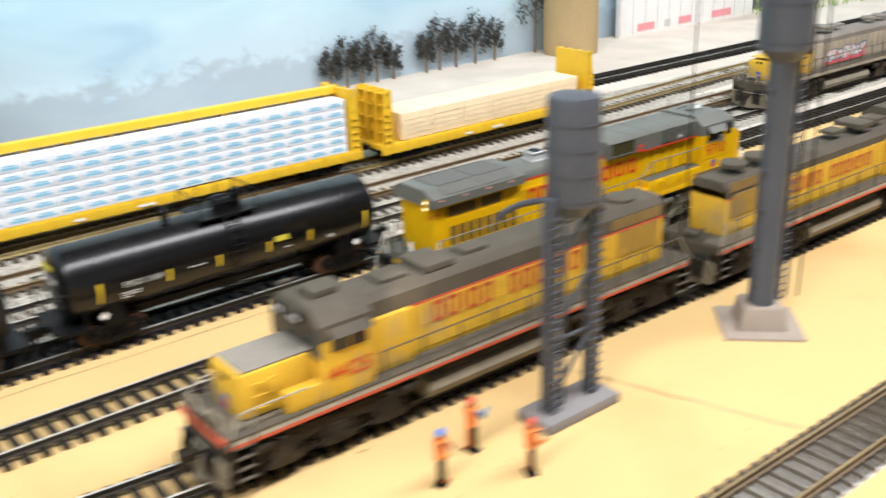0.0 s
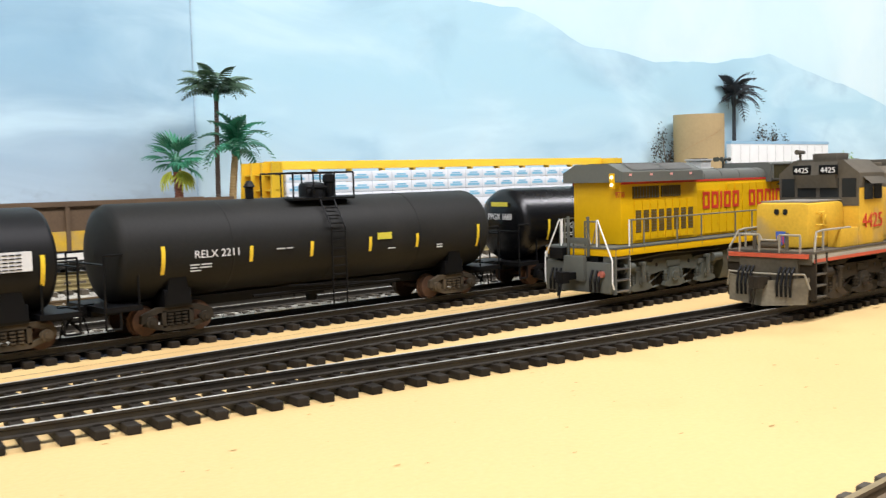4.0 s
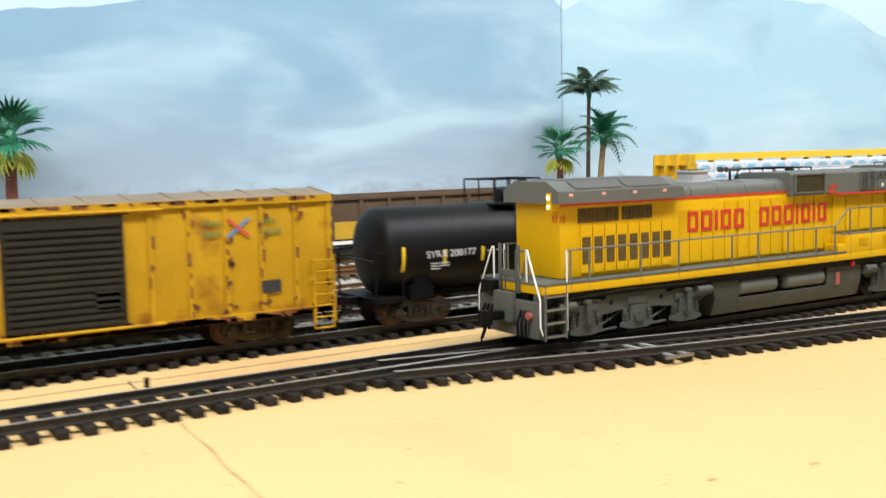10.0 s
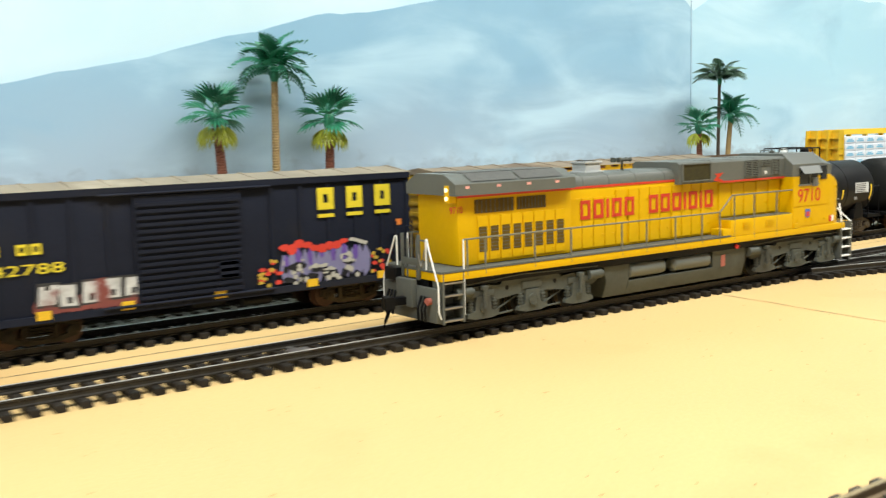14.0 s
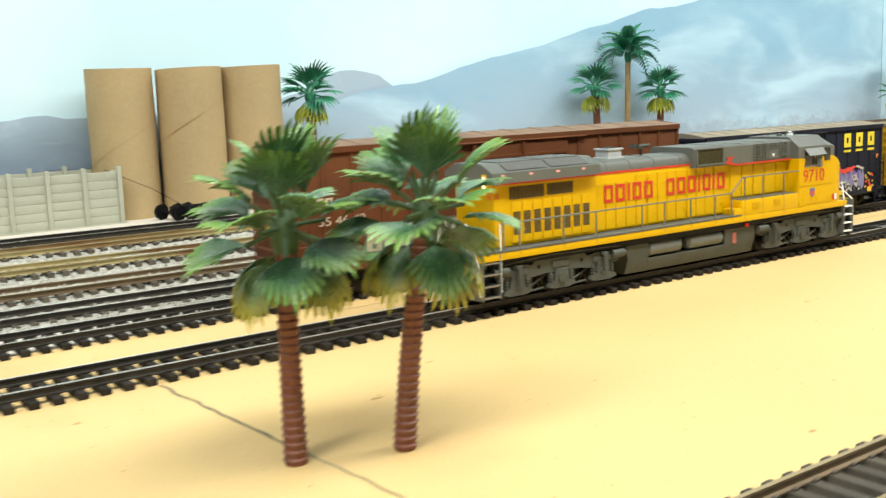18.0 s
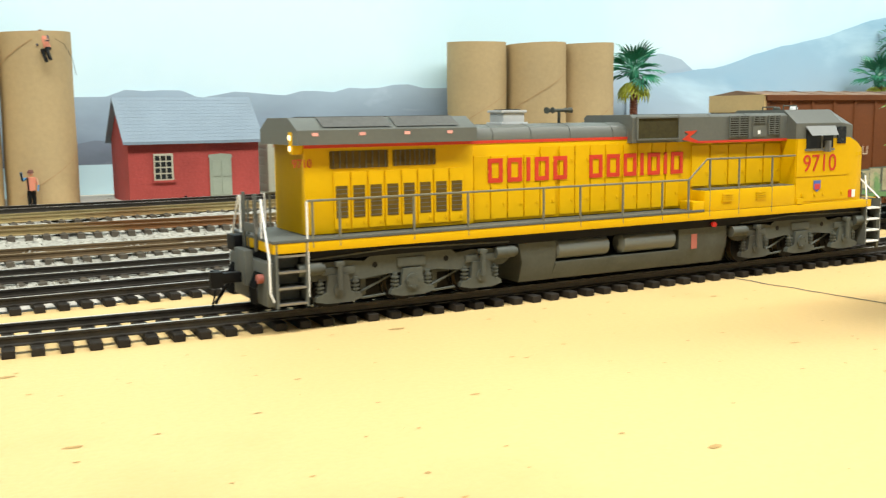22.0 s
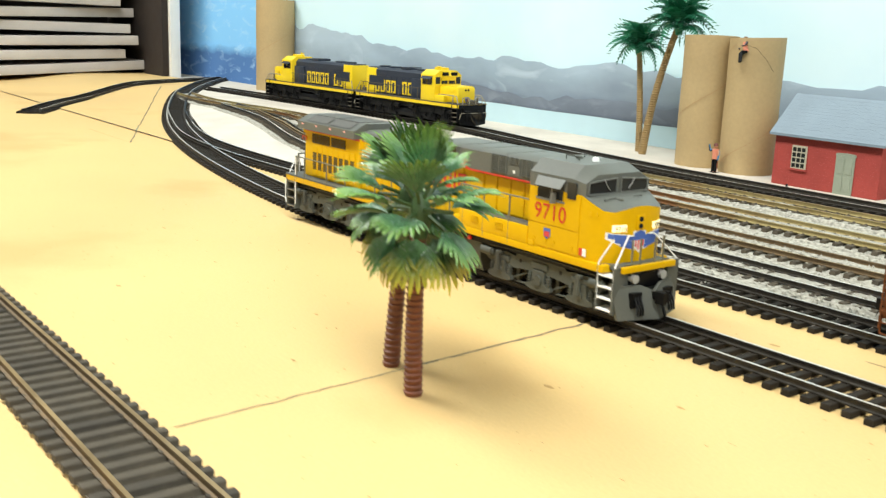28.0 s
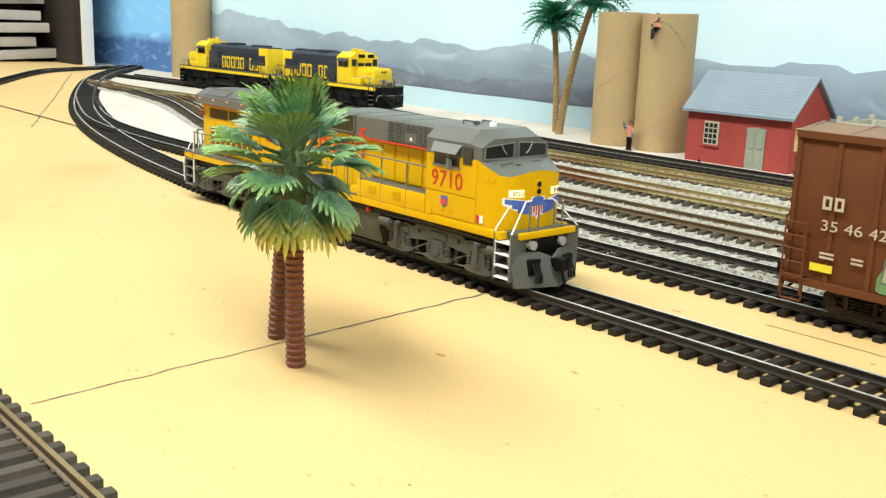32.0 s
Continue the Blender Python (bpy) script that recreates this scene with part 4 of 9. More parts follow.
            rows.append([bm.verts.new(q) for q in ((x, y, za), (x, y, zb), (x - 1.0, y, zb), (x - 1.0, y, za))])
        for r0, r1 in zip(rows, rows[1:]):
            for j in range(4):
                bm.faces.new((r0[j], r1[j], r1[(j + 1) % 4], r0[(j + 1) % 4]))
        bm.faces.new(rows[0])
        bm.faces.new(rows[-1][::-1])
        bmesh.ops.recalc_face_normals(bm, faces=bm.faces[:])

    for y in (-12.8, 7.0):
        bm = B()
        skin(bm, y, y + 5.8, (37.0, 37.0), (39.6, 39.6), 0.25, 4)
        nb = part("number_board", bm, BOARD_LIT, cab, "lit number board with dark digits")
        dg = words("9710", 2.5, BLACKISH, nb, "digits", front_x(y + 2.9) + 0.42, y + 0.7, 37.3, "+x", 4.4)
        dg.matrix_local = pose((front_x(y + 2.9) + 0.45) / 1000, (y + 2.9) / 1000, 0.0373, 90, 0, 90 + (-18 if y < 0 else 18)) @ pose(-0.0022, 0, 0)
    EB, ER = mat("emblem_blue", (0.06, 0.13, 0.45), 0.4), mat("emblem_red", (0.6, 0.05, 0.05), 0.4)
    bm = B()
    for s in (-1, 1):
        skin(bm, s * 2.2, s * 9.0, (29.6, 31.6), (35.0, 36.2), 0.1)
        skin(bm, s * 9.0, s * 14.4, (31.6, 34.2), (36.2, 36.8), 0.1)
    prism(bm, [(-3.4, 36.6), (0, 37.6), (3.4, 36.6), (3.1, 31.0), (0, 28.6), (-3.1, 31.0)], "x", 121.5, 121.95)
    edge_ = part("emblem_edge", bm, WHITE, cab, "white-edged winged emblem as plain shapes", smooth=False)
    for s in (-1, 1):
        for k, (ln, za, zb) in enumerate(((13.8, 33.6, 35.4), (11.6, 32.0, 33.4), (9.4, 30.5, 31.8))):
            bm = B()
            skin(bm, s * 2.8, s * ln, (za - 0.4, za + 1.0), (zb - 0.3, zb + 1.0), 0.2)
            part("wing_feather", bm, EB, edge_, smooth=False)
    bm = B()
    prism(bm, [(-2.8, 36.2), (0, 37.1), (2.8, 36.2), (2.7, 33.4), (-2.7, 33.4)], "x", 121.9, 122.15)
    part("emblem_shield", bm, EB, edge_, smooth=False)
    bm = B()
    for y in (-2.2, -0.9, 0.4, 1.7):
        box(bm, 121.9, 122.12, y, y + 0.65, 30.9 if abs(y + 0.3) > 1 else 29.8, 33.3)
    part("emblem_stripe", bm, ER, edge_, smooth=False)
    for s in (-1, 1):
        bm = B()
        wire(bm, [(110.1, s * 8, 54.6), (110.2, s * 6.5, 52), (110.2, s * 5, 50.6)], 0.16)
        part("wiper", bm, mat("pale_wiper", (0.45, 0.45, 0.43), 0.5), cab)
    # side marks
    for s, face in ((-1, "-y"), (1, "+y")):
        x0 = -46.3 if s < 0 else 33.0
        marks(L, "lettering", RED, x0, s * 11.16, 38.2, "XXIXX XXXIXIX", 5.3, 7.4, 1.75, 1.35, face, "red block lettering along the hood")
        n1 = words("9710", 8.8, RED, cab, "cab_number", 83.0 if s < 0 else 100.5, s * 17.62, 37.0, face, 17.2)
        bm = B()
        prism(bm, [(89, 33.6), (92.6, 33.6), (92.6, 30.6), (90.8, 29.4), (89, 30.6)], "y", min(s * 17.55, s * 17.7), max(s * 17.55, s * 17.7))
        sh = part("shield", bm, mat("emblem_blue", (0.06, 0.1, 0.42), 0.4), cab, "small blue and red shield", smooth=False)
        bm = B()
        rect(bm, 89.4, 92.2, 30.3, 32.4, s * 17.7, 0.08)
        part("shield_stripe", bm, mat("emblem_red", (0.6, 0.05, 0.05), 0.4), sh, smooth=False)
        bm = B()
        rect(bm, 108.2, 109.9, 26.6, 29.4, s * 17.2, 0.2)
        part("placard", bm, RED, cab, smooth=False)
        bm = B()
        rect(bm, 110.0, 111.8, 26.6, 29.4, s * 17.2, 0.2)
        part("placard", bm, WHITE, cab, smooth=False)
    words("9710", 3.4, RED, hood, "rear_number", -109.6, -12.32, 45, "-y", 5.6)
    # rear end
    bm = B()
    for z in (50.2, 53.2):
        rod(bm, (-109.0, -10.2, z), (-109.5, -10.2, z), 0.75, 14)
    part("rear_headlight", bm, LAMP, L, "lit twin headlights")
    bm = B()
    box(bm, -109.2, -106, -11.6, -8.8, 48.6, 54.8, 0.3)
    part("headlight_box", bm, Y_LOCO, L)
    # tank and reservoirs
    bm = B()
    prism(bm, [(-15.2, 19.3), (-15.2, 13.4), (-13.0, 6.9), (13.0, 6.9), (15.2, 13.4), (15.2, 19.3)], "x", -38, -24)
    for v in bm.verts:
        if v.co.x < -37 and v.co.z < 14:
            v.co.x += 1.4
    part("tank_end_box", bm, GEAR, L)
    bm = B()
    prism(bm, [(-15.2, 19.8), (-15.2, 13.4), (-13.0, 6.9), (13.0, 6.9), (15.2, 13.4), (15.2, 19.8)], "x", 27, 48.8)
    part("tank_end_box", bm, GEAR, L)
    bm = B()
    prism(bm, [(-15.0, 12.6), (-15.0, 11.9), (-13.0, 6.9), (13.0, 6.9), (15.0, 11.9), (15.0, 12.6)], "x", -24, 27)
    tk = part("fuel_tank", bm, GEAR, L, "grey fuel tank")
    bm = B()
    box(bm, -24, 27, -8.6, 8.6, 12.4, 20)
    part("tank_core", bm, BLACKISH, L)
    for s in (-1, 1):
        for x0, x1 in ((-23, -3.2), (3.2, 25)):
            bm = B()
            rod(bm, (x0, s * 12.6, 16.4), (x1, s * 12.6, 16.4), 3.3, 16)
            for xx in (x0, x1):
                d = -1 if xx == x0 else 1
                rod(bm, (xx, s * 12.6, 16.4), (xx + d * 1.2, s * 12.6, 16.4), 3.1, 16, 1.6)
            for xx in (x0 + 3, x1 - 3):
                rod(bm, (xx, s * 12.6, 19), (xx, s * 12.6, 21.5), 0.5)
            part("air_reservoir", bm, mat("reservoir_grey", (0.115, 0.123, 0.106), 0.5, vary=0.12), L)
        bm = B()
        rect(bm, 32.5, 35, 12.5, 17.5, s * 15.2, 0.2)
        part("sight_glass", bm, mat("faded_red", (0.35, 0.1, 0.07), 0.6), tk)
        bm = B()
        rod(bm, (42, s * 15.4, 20.4), (42, s * 16.6, 20.4), 0.9, 10)
        part("fuel_cap", bm, CAP_GLOW, tk)
    bm = B()
    for s in (-1, 1):
        wire(bm, [(-104, s * 13, 20.6), (118, s * 13, 20.6)], 0.6)
        for x in range(-44, 60, 13):
            box(bm, x, x + 4, min(s * 12, s * 14.5), max(s * 12, s * 14.5), 19.5, 21.8)
    part("piping", bm, BLACKISH, L)
    loco_truck(L, -75, GEAR)
    loco_truck(L, 85.5, GEAR)
    # rails, steps, ends
    for s in (-1, 1):
        yr = s * 17.3
        railing(L, [(-107.6, yr, 36.3), (29, yr, 36.3), (37, yr, 43), (79.4, yr, 43)], [(x, yr, 36.3) for x in (-106, -98, -75, -57, -30, -16, 1, 17.5, 29)] + [(38.5, yr, 43), (52, yr, 43.2), (68, yr, 43.2)], 23.5, mat("rail_grey", (0.15, 0.145, 0.1), 0.5))
        railing(L, [(-107.6, yr, 10), (-107.6, yr, 36.3), (-105.5, yr, 36.3)], [], 0, WHITE, 0.32, "grab_rail")
        railing(L, [(-117.6, yr, 9.5), (-118.6, yr, 12), (-118.6, yr, 21), (-118.2, s * 11.5, 33), (-118.0, s * 10, 36.5), (-117.8, s * 9.2, 36.5), (-117.8, s * 9.2, 26)], [], 0, WHITE, 0.32, "grab_rail")
        steps(L, -116.6, 1, s, 7.5, 25.3, G_LOCO, STEEL, 8.6)
        steps(L, 118.5, 1, s, 8, 25.3, G_LOCO, WHITE, 8.0)
        railing(L, [(118.6, yr, 12), (118.6, yr, 26), (121.6, s * 14, 34)], [], 0, WHITE, 0.32, "grab_rail")
        railing(L, [(126.5, yr, 12), (126.5, yr, 25), (122.8, s * 7, 35.5), (122.8, s * 4.5, 35.5)], [], 0, WHITE, 0.32, "grab_rail")
        railing(L, [(126.5, s * 12, 26), (126.5, s * 4, 26)], [(126.5, s * 4, 35), (126.5, s * 8.5, 35)], 22, mat("rail_grey", (0.15, 0.145, 0.1), 0.5))
    railing(L, [(-117.5, -10, 26), (-117.5, -10, 36), (-117.5, -3, 36)], [(-117.5, -3, 36), (-117.5, 3, 36), (-117.5, 10, 36)], 22, G_LOCO)
    bm = B()
    for y in (-5.6, 4.6):
        box(bm, -118.6, -117.6, y, y + 1.0, 22, 38, 0.2)
    box(bm, -118.4, -117.8, -4.6, 4.6, 27, 29.5, 0.1)
    part("end_gate", bm, G_LOCO, L)
    bm = B()
    for a in range(8):
        t0, t1 = a / 8, (a + 1) / 8
        rod(bm, (-118.4, -9 + 4 * t0, 33 - 6 * math.sin(math.pi * t0)), (-118.4, -9 + 4 * t1, 33 - 6 * math.sin(math.pi * t1)), 0.25, 5)
    part("chain", bm, STEEL, L)
    bm = B()
    box(bm, 117, 127.5, -14, 14, 23.4, 25.3, 0.3)
    box(bm, 122, 126, -11, 11, 12, 23.4, 0.3)
    part("front_platform", bm, G_LOCO, L)
    bm = B()
    box(bm, 126.3, 128.3, -14.2, 14.2, 23.2, 25.4, 0.2)
    part("yellow_edge", bm, Y_LOCO, L)
    bm = B()
    for s in (-1, 1):
        v = [bm.verts.new(p) for p in ((131.5, 0, 16), (134.5, 0, 6.0), (128.5, s * 15.8, 6.0), (126.0, s * 17.4, 16.8), (126.5, s * 15.5, 18.6), (129.6, s * 5, 18.2))]
        bm.faces.new(v)
    ex3 = bmesh.ops.extrude_face_region(bm, geom=bm.faces[:])
    bmesh.ops.translate(bm, vec=(-1.2, 0, 0), verts=[v for v in ex3["geom"] if isinstance(v, bmesh.types.BMVert)])
    bmesh.ops.recalc_face_normals(bm, faces=bm.faces[:])
    plow = part("snow_plow", bm, G_LOCO, L, "grey snow plow pilot", smooth=False)
    bm = B()
    for s in (-1, 1):
        box(bm, 128.6, 130.6, min(s * 6, s * 11), max(s * 6, s * 11), 10.5, 16)
        for k in range(3):
            wire(bm, [(130.5, s * (7 + k * 1.4), 14.5), (132.6, s * (7 + k * 1.4), 10.5), (132.8, s * (7.2 + k * 1.4), 8)], 0.4)
    part("hose", bm, BLACKISH, plow)["kind"] = "stuff"
    bm = B()
    for s in (-1, 1):
        rod(bm, (126, s * 7.6, 20.6), (128.6, s * 7.6, 20.6), 1.7, 12)
    part("ditch_light", bm, mat("lamp_lens", (0.35, 0.35, 0.33), 0.15), L)
    bm = B()
    box(bm, -119.2, -117, -16.5, 16.5, 8, 20, 0.4)
    box(bm, -121.5, -119, -5, 5, 12.5, 22.5, 0.5)
    rear = part("rear_pilot", bm, G_LOCO, L)
    bm = B()
    for y in (-12.5, -10.5, -8.2, 8.2, 10.5, 12.5):
        wire(bm, [(-119.5, y, 17), (-121.2, y, 13), (-121, y, 8.5)], 0.5)
    box(bm, -121, -118, 6, 13, 21, 25.5, 0.3)
    part("hose", bm, BLACKISH, rear)["kind"] = "stuff"
    bm = B()
    rod(bm, (-119.2, -13, 15.5), (-120.8, -13, 15.5), 1.3, 10)
    part("red_gladhand", bm, mat("faded_red", (0.35, 0.1, 0.07), 0.6), rear)
    coupler(L, -120, -1)
    coupler(L, 127, 1)
    return L


LOCO = main_locomotive()


def old_diesel(name, label, x, y, z, turn, hood_m, roof_m, gear_m, letters="", number="", letter_m=None, stripe=None, low_nose=True, half=116.0, sill_m=None, cab_m=None, wide=10.2, fans=3, plain_cab_roof=None):
    """A hood locomotive with a low nose; its front faces -x before it is turned."""
    L = thing(name, label, "locomotive", x, y, z, turn)
    cab_m = cab_m or hood_m
    sill_m = sill_m or hood_m
    e = half
    bm = B()
    box(bm, -e, e, -9, 9, 16, 21.5)
    box(bm, -e + 8, e - 8, -15, 15, 19, 21.6)
    part("underframe", bm, gear_m, L)
    bm = B()
    box(bm, -e, e, -17.2, 17.2, 21.6, 24.6, 0.25)
    sill = part("sill", bm, sill_m, L)
    bm = B()
    box(bm, -e - 0.2, e + 0.2, -17.4, 17.4, 24.6, 25.3)
    part("walkway", bm, G_OLD, L)
    cx0, cx1 = -e + 37, -e + 58
    bm = B()
    box(bm, cx1, e - 12, -wide, wide, 25.3, 47.5, 0.4)
    hood = part("hood", bm, hood_m, L)
    for s in (-1, 1):
        for i in range(int((e - 16 - cx1) / 9)):
            bm = B()
            xa = cx1 + 2 + 9 * i
            rect(bm, xa, xa + 8.2, 27, 43, s * wide, 0.32)
            for zz in (29, 35, 40):
                rect(bm, xa - 0.2, xa + 0.4, zz, zz + 1.1, s * (wide + 0.3), 0.3)
            rect(bm, xa + 6.8, xa + 7.6, 34, 36, s * (wide + 0.32), 0.35)
            part("hood_door", bm, hood_m, hood)
        bm = B()
        box(bm, cx1, cx1 + 20, min(s * wide, s * (wide + 2.5)), max(s * wide, s * (wide + 2.5)), 25.3, 44, 0.6)
        part("equipment_locker", bm, hood_m, hood)
    bm = B()
    top = [(-wide, 43.8), (-wide, 49), (-wide + 3, 51.6), (wide - 3, 51.6), (wide, 49), (wide, 43.8)]
    prism(bm, [(a * 1.01, b_) for a, b_ in top], "x", cx1 + 20, e - 12)
    prism(bm, [(a * 1.01, b_) for a, b_ in top], "x", cx1, cx1 + 20)
    roof = part("hood_roof", bm, roof_m, L, "dusty roof band along the hood")
    for i in range(fans):
        bm = B()
        fx = e - 30 - 18 * i
        lathe(bm, [(6.4, 0), (6.4, 1.5), (5.6, 2.0), (0.8, 1.8)], 20, (fx, 0, 51.4))
        part("roof_fan", bm, roof_m, roof)
    bm = B()
    box(bm, cx1 + 12, cx1 + 24, -5, 5, 51.5, 53, 0.3)
    box(bm, cx1 + 30, cx1 + 44, -8, 8, 51.5, 54, 0.5)
    box(bm, -6, 6, -4, 4, 51.4, 53.2, 0.4)
    part("roof_hatch", bm, roof_m, roof)
    bm = B()
    for s in (-1, 1):
        rect(bm, e - 42, e - 16, 33, 43, s * (wide + 0.3), 0.3)
        rect(bm, e - 46, e - 14, 44.4, 48.5, s * (wide + 0.1), 0.25)
    part("radiator_grille", bm, SF_B if hood_m is SF_B else mat("dusty_grille", (0.2, 0.13, 0.04), 0.7, vary=0.2), hood)
    bm = B()
    for s in (-1, 1):
        for k in range(14):
            rect(bm, e - 41.5 + k * 1.85, e - 41.1 + k * 1.85, 33.2, 42.8, s * (wide + 0.6), 0.2)
    part("grille_slat", bm, hood_m, hood)["kind"] = "stuff"
    # cab
    bm = B()
    box(bm, cx0, cx1, -16.2, 16.2, 25.3, 45, 0.5)
    cab = part("cab", bm, cab_m, L)
    bm = B()
    cr = [(-16.3, 44.6), (-16.3, 49.5), (-10, 54), (10, 54), (16.3, 49.5), (16.3, 44.6)]
    prism(bm, cr, "x", cx0 - 0.3, cx1 + 0.3)
    prism(bm, [(cx0 - 3, 49), (cx0, 54), (cx0, 44.6), (cx0 - 1.5, 44.6)], "y", -8, 8)
    part("cab_roof", bm, plain_cab_roof or roof_m, cab)
    bm = B()
    box(bm, cx0 - 0.28, cx0 + 0.2, -16.1, 16.1, 38.5, 45.2)
    part("cab_front", bm, plain_cab_roof or roof_m, cab)
    bm = B()
    box(bm, cx0 + 5, cx0 + 15, -5, 5, 53.8, 56.4, 0.5)
    rod(bm, (cx0 + 3, 9, 53), (cx0 + 3, 9, 57), 0.5)
    rod(bm, (cx0, 9, 57), (cx0 + 6, 9, 57), 0.9, 8, 0.6)
    part("roof_unit", bm, plain_cab_roof or roof_m, cab)
    bm = B()
    for s in (-1, 1):
        rect(bm, cx0 + 4, cx0 + 11, 40.5, 47, s * 16.25, 0.35)
        rect(bm, cx0 + 12, cx0 + 18.5, 40.5, 47, s * 16.25, 0.35)
    for y0, y1 in ((-15.2, -9.6), (-8.4, -0.8), (0.8, 8.4), (9.6, 15.2)):
        box(bm, cx0 - 0.4, cx0 + 0.2, y0, y1, 41.4, 47.8)
    part("window", bm, GLASS_D, cab)
    bm = B()
    for s in (-1, 1):
        v = [bm.verts.new(p) for p in ((cx0 + 3, s * 16.3, 48.2), (cx0 + 19, s * 16.3, 48.2), (cx0 + 19, s * 19.5, 45.8), (cx0 + 3, s * 19.5, 45.8))]
        bm.faces.new(v)
    part("sun_shade", bm, roof_m, cab, smooth=False)
    # nose
    bm = B()
    box(bm, -e + 8.5, cx0, -10.8, 10.8, 25.3, 40.5, 2.6)
    nose = part("nose", bm, cab_m, L, "short low nose")
    bm = B()
    box(bm, -e + 10.5, cx0, -9.4, 9.4, 40.4, 40.8)
    part("nose_top", bm, mat("dusty_pale_top", (0.22, 0.2, 0.165), 0.8, vary=0.2) if cab_m is hood_m and cab_m is not SF_Y else cab_m, nose)
    for s in (-1, 1):
        bm = B()
        box(bm, -e + 23, cx0, min(s * 10.6, s * 16), max(s * 10.6, s * 16), 25.3, 31.5, 0.4)
        part("side_locker", bm, cab_m, nose)
        for zz in (29, 33, 37):
            bm = B()
            wire(bm, [(-e + 14, s * 10.8, zz), (-e + 14, s * 11.9, zz), (-e + 17, s * 11.9, zz), (-e + 17, s * 10.8, zz)], 0.3)
            part("grab_iron", bm, cab_m, nose)
    bm = B()
    rod(bm, (-e + 20, -10.7, 35), (-e + 20, -11.6, 35), 2.6, 16)
    rod(bm, (-e + 20, -11.5, 35), (-e + 20, -12.0, 35), 1.2, 12)
    part("brake_wheel", bm, cab_m, nose)
    bm = B()
    for y in (-1.7, 1.7):
        rod(bm, (-e + 8.8, y, 37.4), (-e + 8.1, y, 37.4), 1.0, 12)
    part("nose_light", bm, GLASS_D, nose)
    bm = B()
    prism(bm, [(-2, 31), (2, 31), (1.8, 27.5), (0, 26.2), (-1.8, 27.5)], "x", -e + 8.1, -e + 8.45)
    sh0 = part("shield", bm, mat("emblem_blue", (0.06, 0.1, 0.42), 0.4), nose, "small faded shield emblem")
    bm = B()
    for y in (-1.3, -0.25, 0.8):
        box(bm, -e + 8.0, -e + 8.2, y, y + 0.5, 27.0, 29.6)
    part("emblem_stripe", bm, mat("emblem_red", (0.6, 0.05, 0.05), 0.4), sh0)
    for y0 in (-9, 1.8):
        bm = B()
        box(bm, cx0 - 3.2, cx0 - 2.2, y0, y0 + 7.2, 49.2, 52.4, 0.2)
        nb = part("number_board", bm, BLACKISH, cab)
        if number:
            words(number, 2.9, WHITE, nb, "digits", cx0 - 3.3, y0 + 6.6, 49.8, "-x", 5.8)
    if stripe:
        bm = B()
        for s in (-1, 1):
            rect(bm, -e, e, 21.4, 22.6, s * 17.2, 0.15)
            rect(bm, cx1 + 20, e - 12, 43.0, 43.8, s * (wide + 0.05), 0.2)
        box(bm, -e - 1.9, -e - 0.2, -15.6, 15.6, 22.9, 24.4)
        part("red_stripe", bm, stripe, L, smooth=False)
    for s, face in ((-1, "-y"), (1, "+y")):
        if letters:
            w = 5.0 if hood_m is not SF_B else 7.2
            span = len(letters) * (w + 1.2)
            x0 = cx1 + (31 if hood_m is not SF_B else 25) + (0 if s < 0 else span)
            marks(L, "lettering", letter_m or RED, x0, s * (wide + 0.45), 35.0 if hood_m is not SF_B else 27, letters, w, 7.4 if hood_m is not SF_B else 12.5, 2.0, 1.25 if hood_m is not SF_B else 1.8, face, "block lettering along the hood")
        if number:
            words(number, 8.0, RED, cab, "cab_number", cx0 + 2 if s < 0 else cx0 + 20, s * 16.5, 31, face, 17)
    # tank, bogies, rails
    bm = B()
    prism(bm, [(-11, 15.6), (-14, 14), (-15.2, 11), (-14, 8), (-11.5, 6.8), (11.5, 6.8), (14, 8), (15.2, 11), (14, 14), (11, 15.6)], "x", -33, 36)
    part("fuel_tank", bm, mat("dust_coated_tank", (0.2, 0.175, 0.125), 0.8, vary=0.25, scale=60) if gear_m is DUST else gear_m, L)
    bm = B()
    box(bm, -33, 34, -9, 9, 15, 20)
    part("tank_core", bm, BLACKISH, L)
    for s in (-1, 1):
        bm = B()
        rod(bm, (-28, s * 13.2, 18.0), (22, s * 13.2, 18.0), 1.5, 12)
        part("air_reservoir", bm, gear_m, L)
    loco_truck(L, -e + 42, gear_m, 22.0)
    loco_truck(L, e - 42, gear_m, 22.0)
    for s in (-1, 1):
        yr = s * 16.9
        xs = [cx1 + 4 + i * (e - 14 - cx1 - 4) / 9 for i in range(10)]
        railing(L, [(cx1 + 2, yr, 36), (e - 10, yr, 36)], [(xx, yr, 36) for xx in xs], 23, G_OLD, 0.32)
        railing(L, [(-e + 1, yr, 11), (-e + 1, yr, 26), (-e + 5, s * 15.5, 32), (-e + 10, s * 15.5, 32.5), (cx0 - 6, s * 15.5, 32.5)], [(-e + 10, s * 15.5, 32.5), (cx0 - 6, s * 15.5, 32.5)], 23, mat("pale_rail", (0.3, 0.27, 0.2), 0.6), 0.4, "grab_rail")
        railing(L, [(e - 1, yr, 11), (e - 1, yr, 26), (e - 6, s * 15, 35)], [], 0, mat("pale_rail", (0.3, 0.27, 0.2), 0.6), 0.4, "grab_rail")
        steps(L, -e + 1, 1, s, 8, 24.6, gear_m, G_OLD, 8)
        steps(L, e - 9, 1, s, 8, 24.6, gear_m, G_OLD, 8)
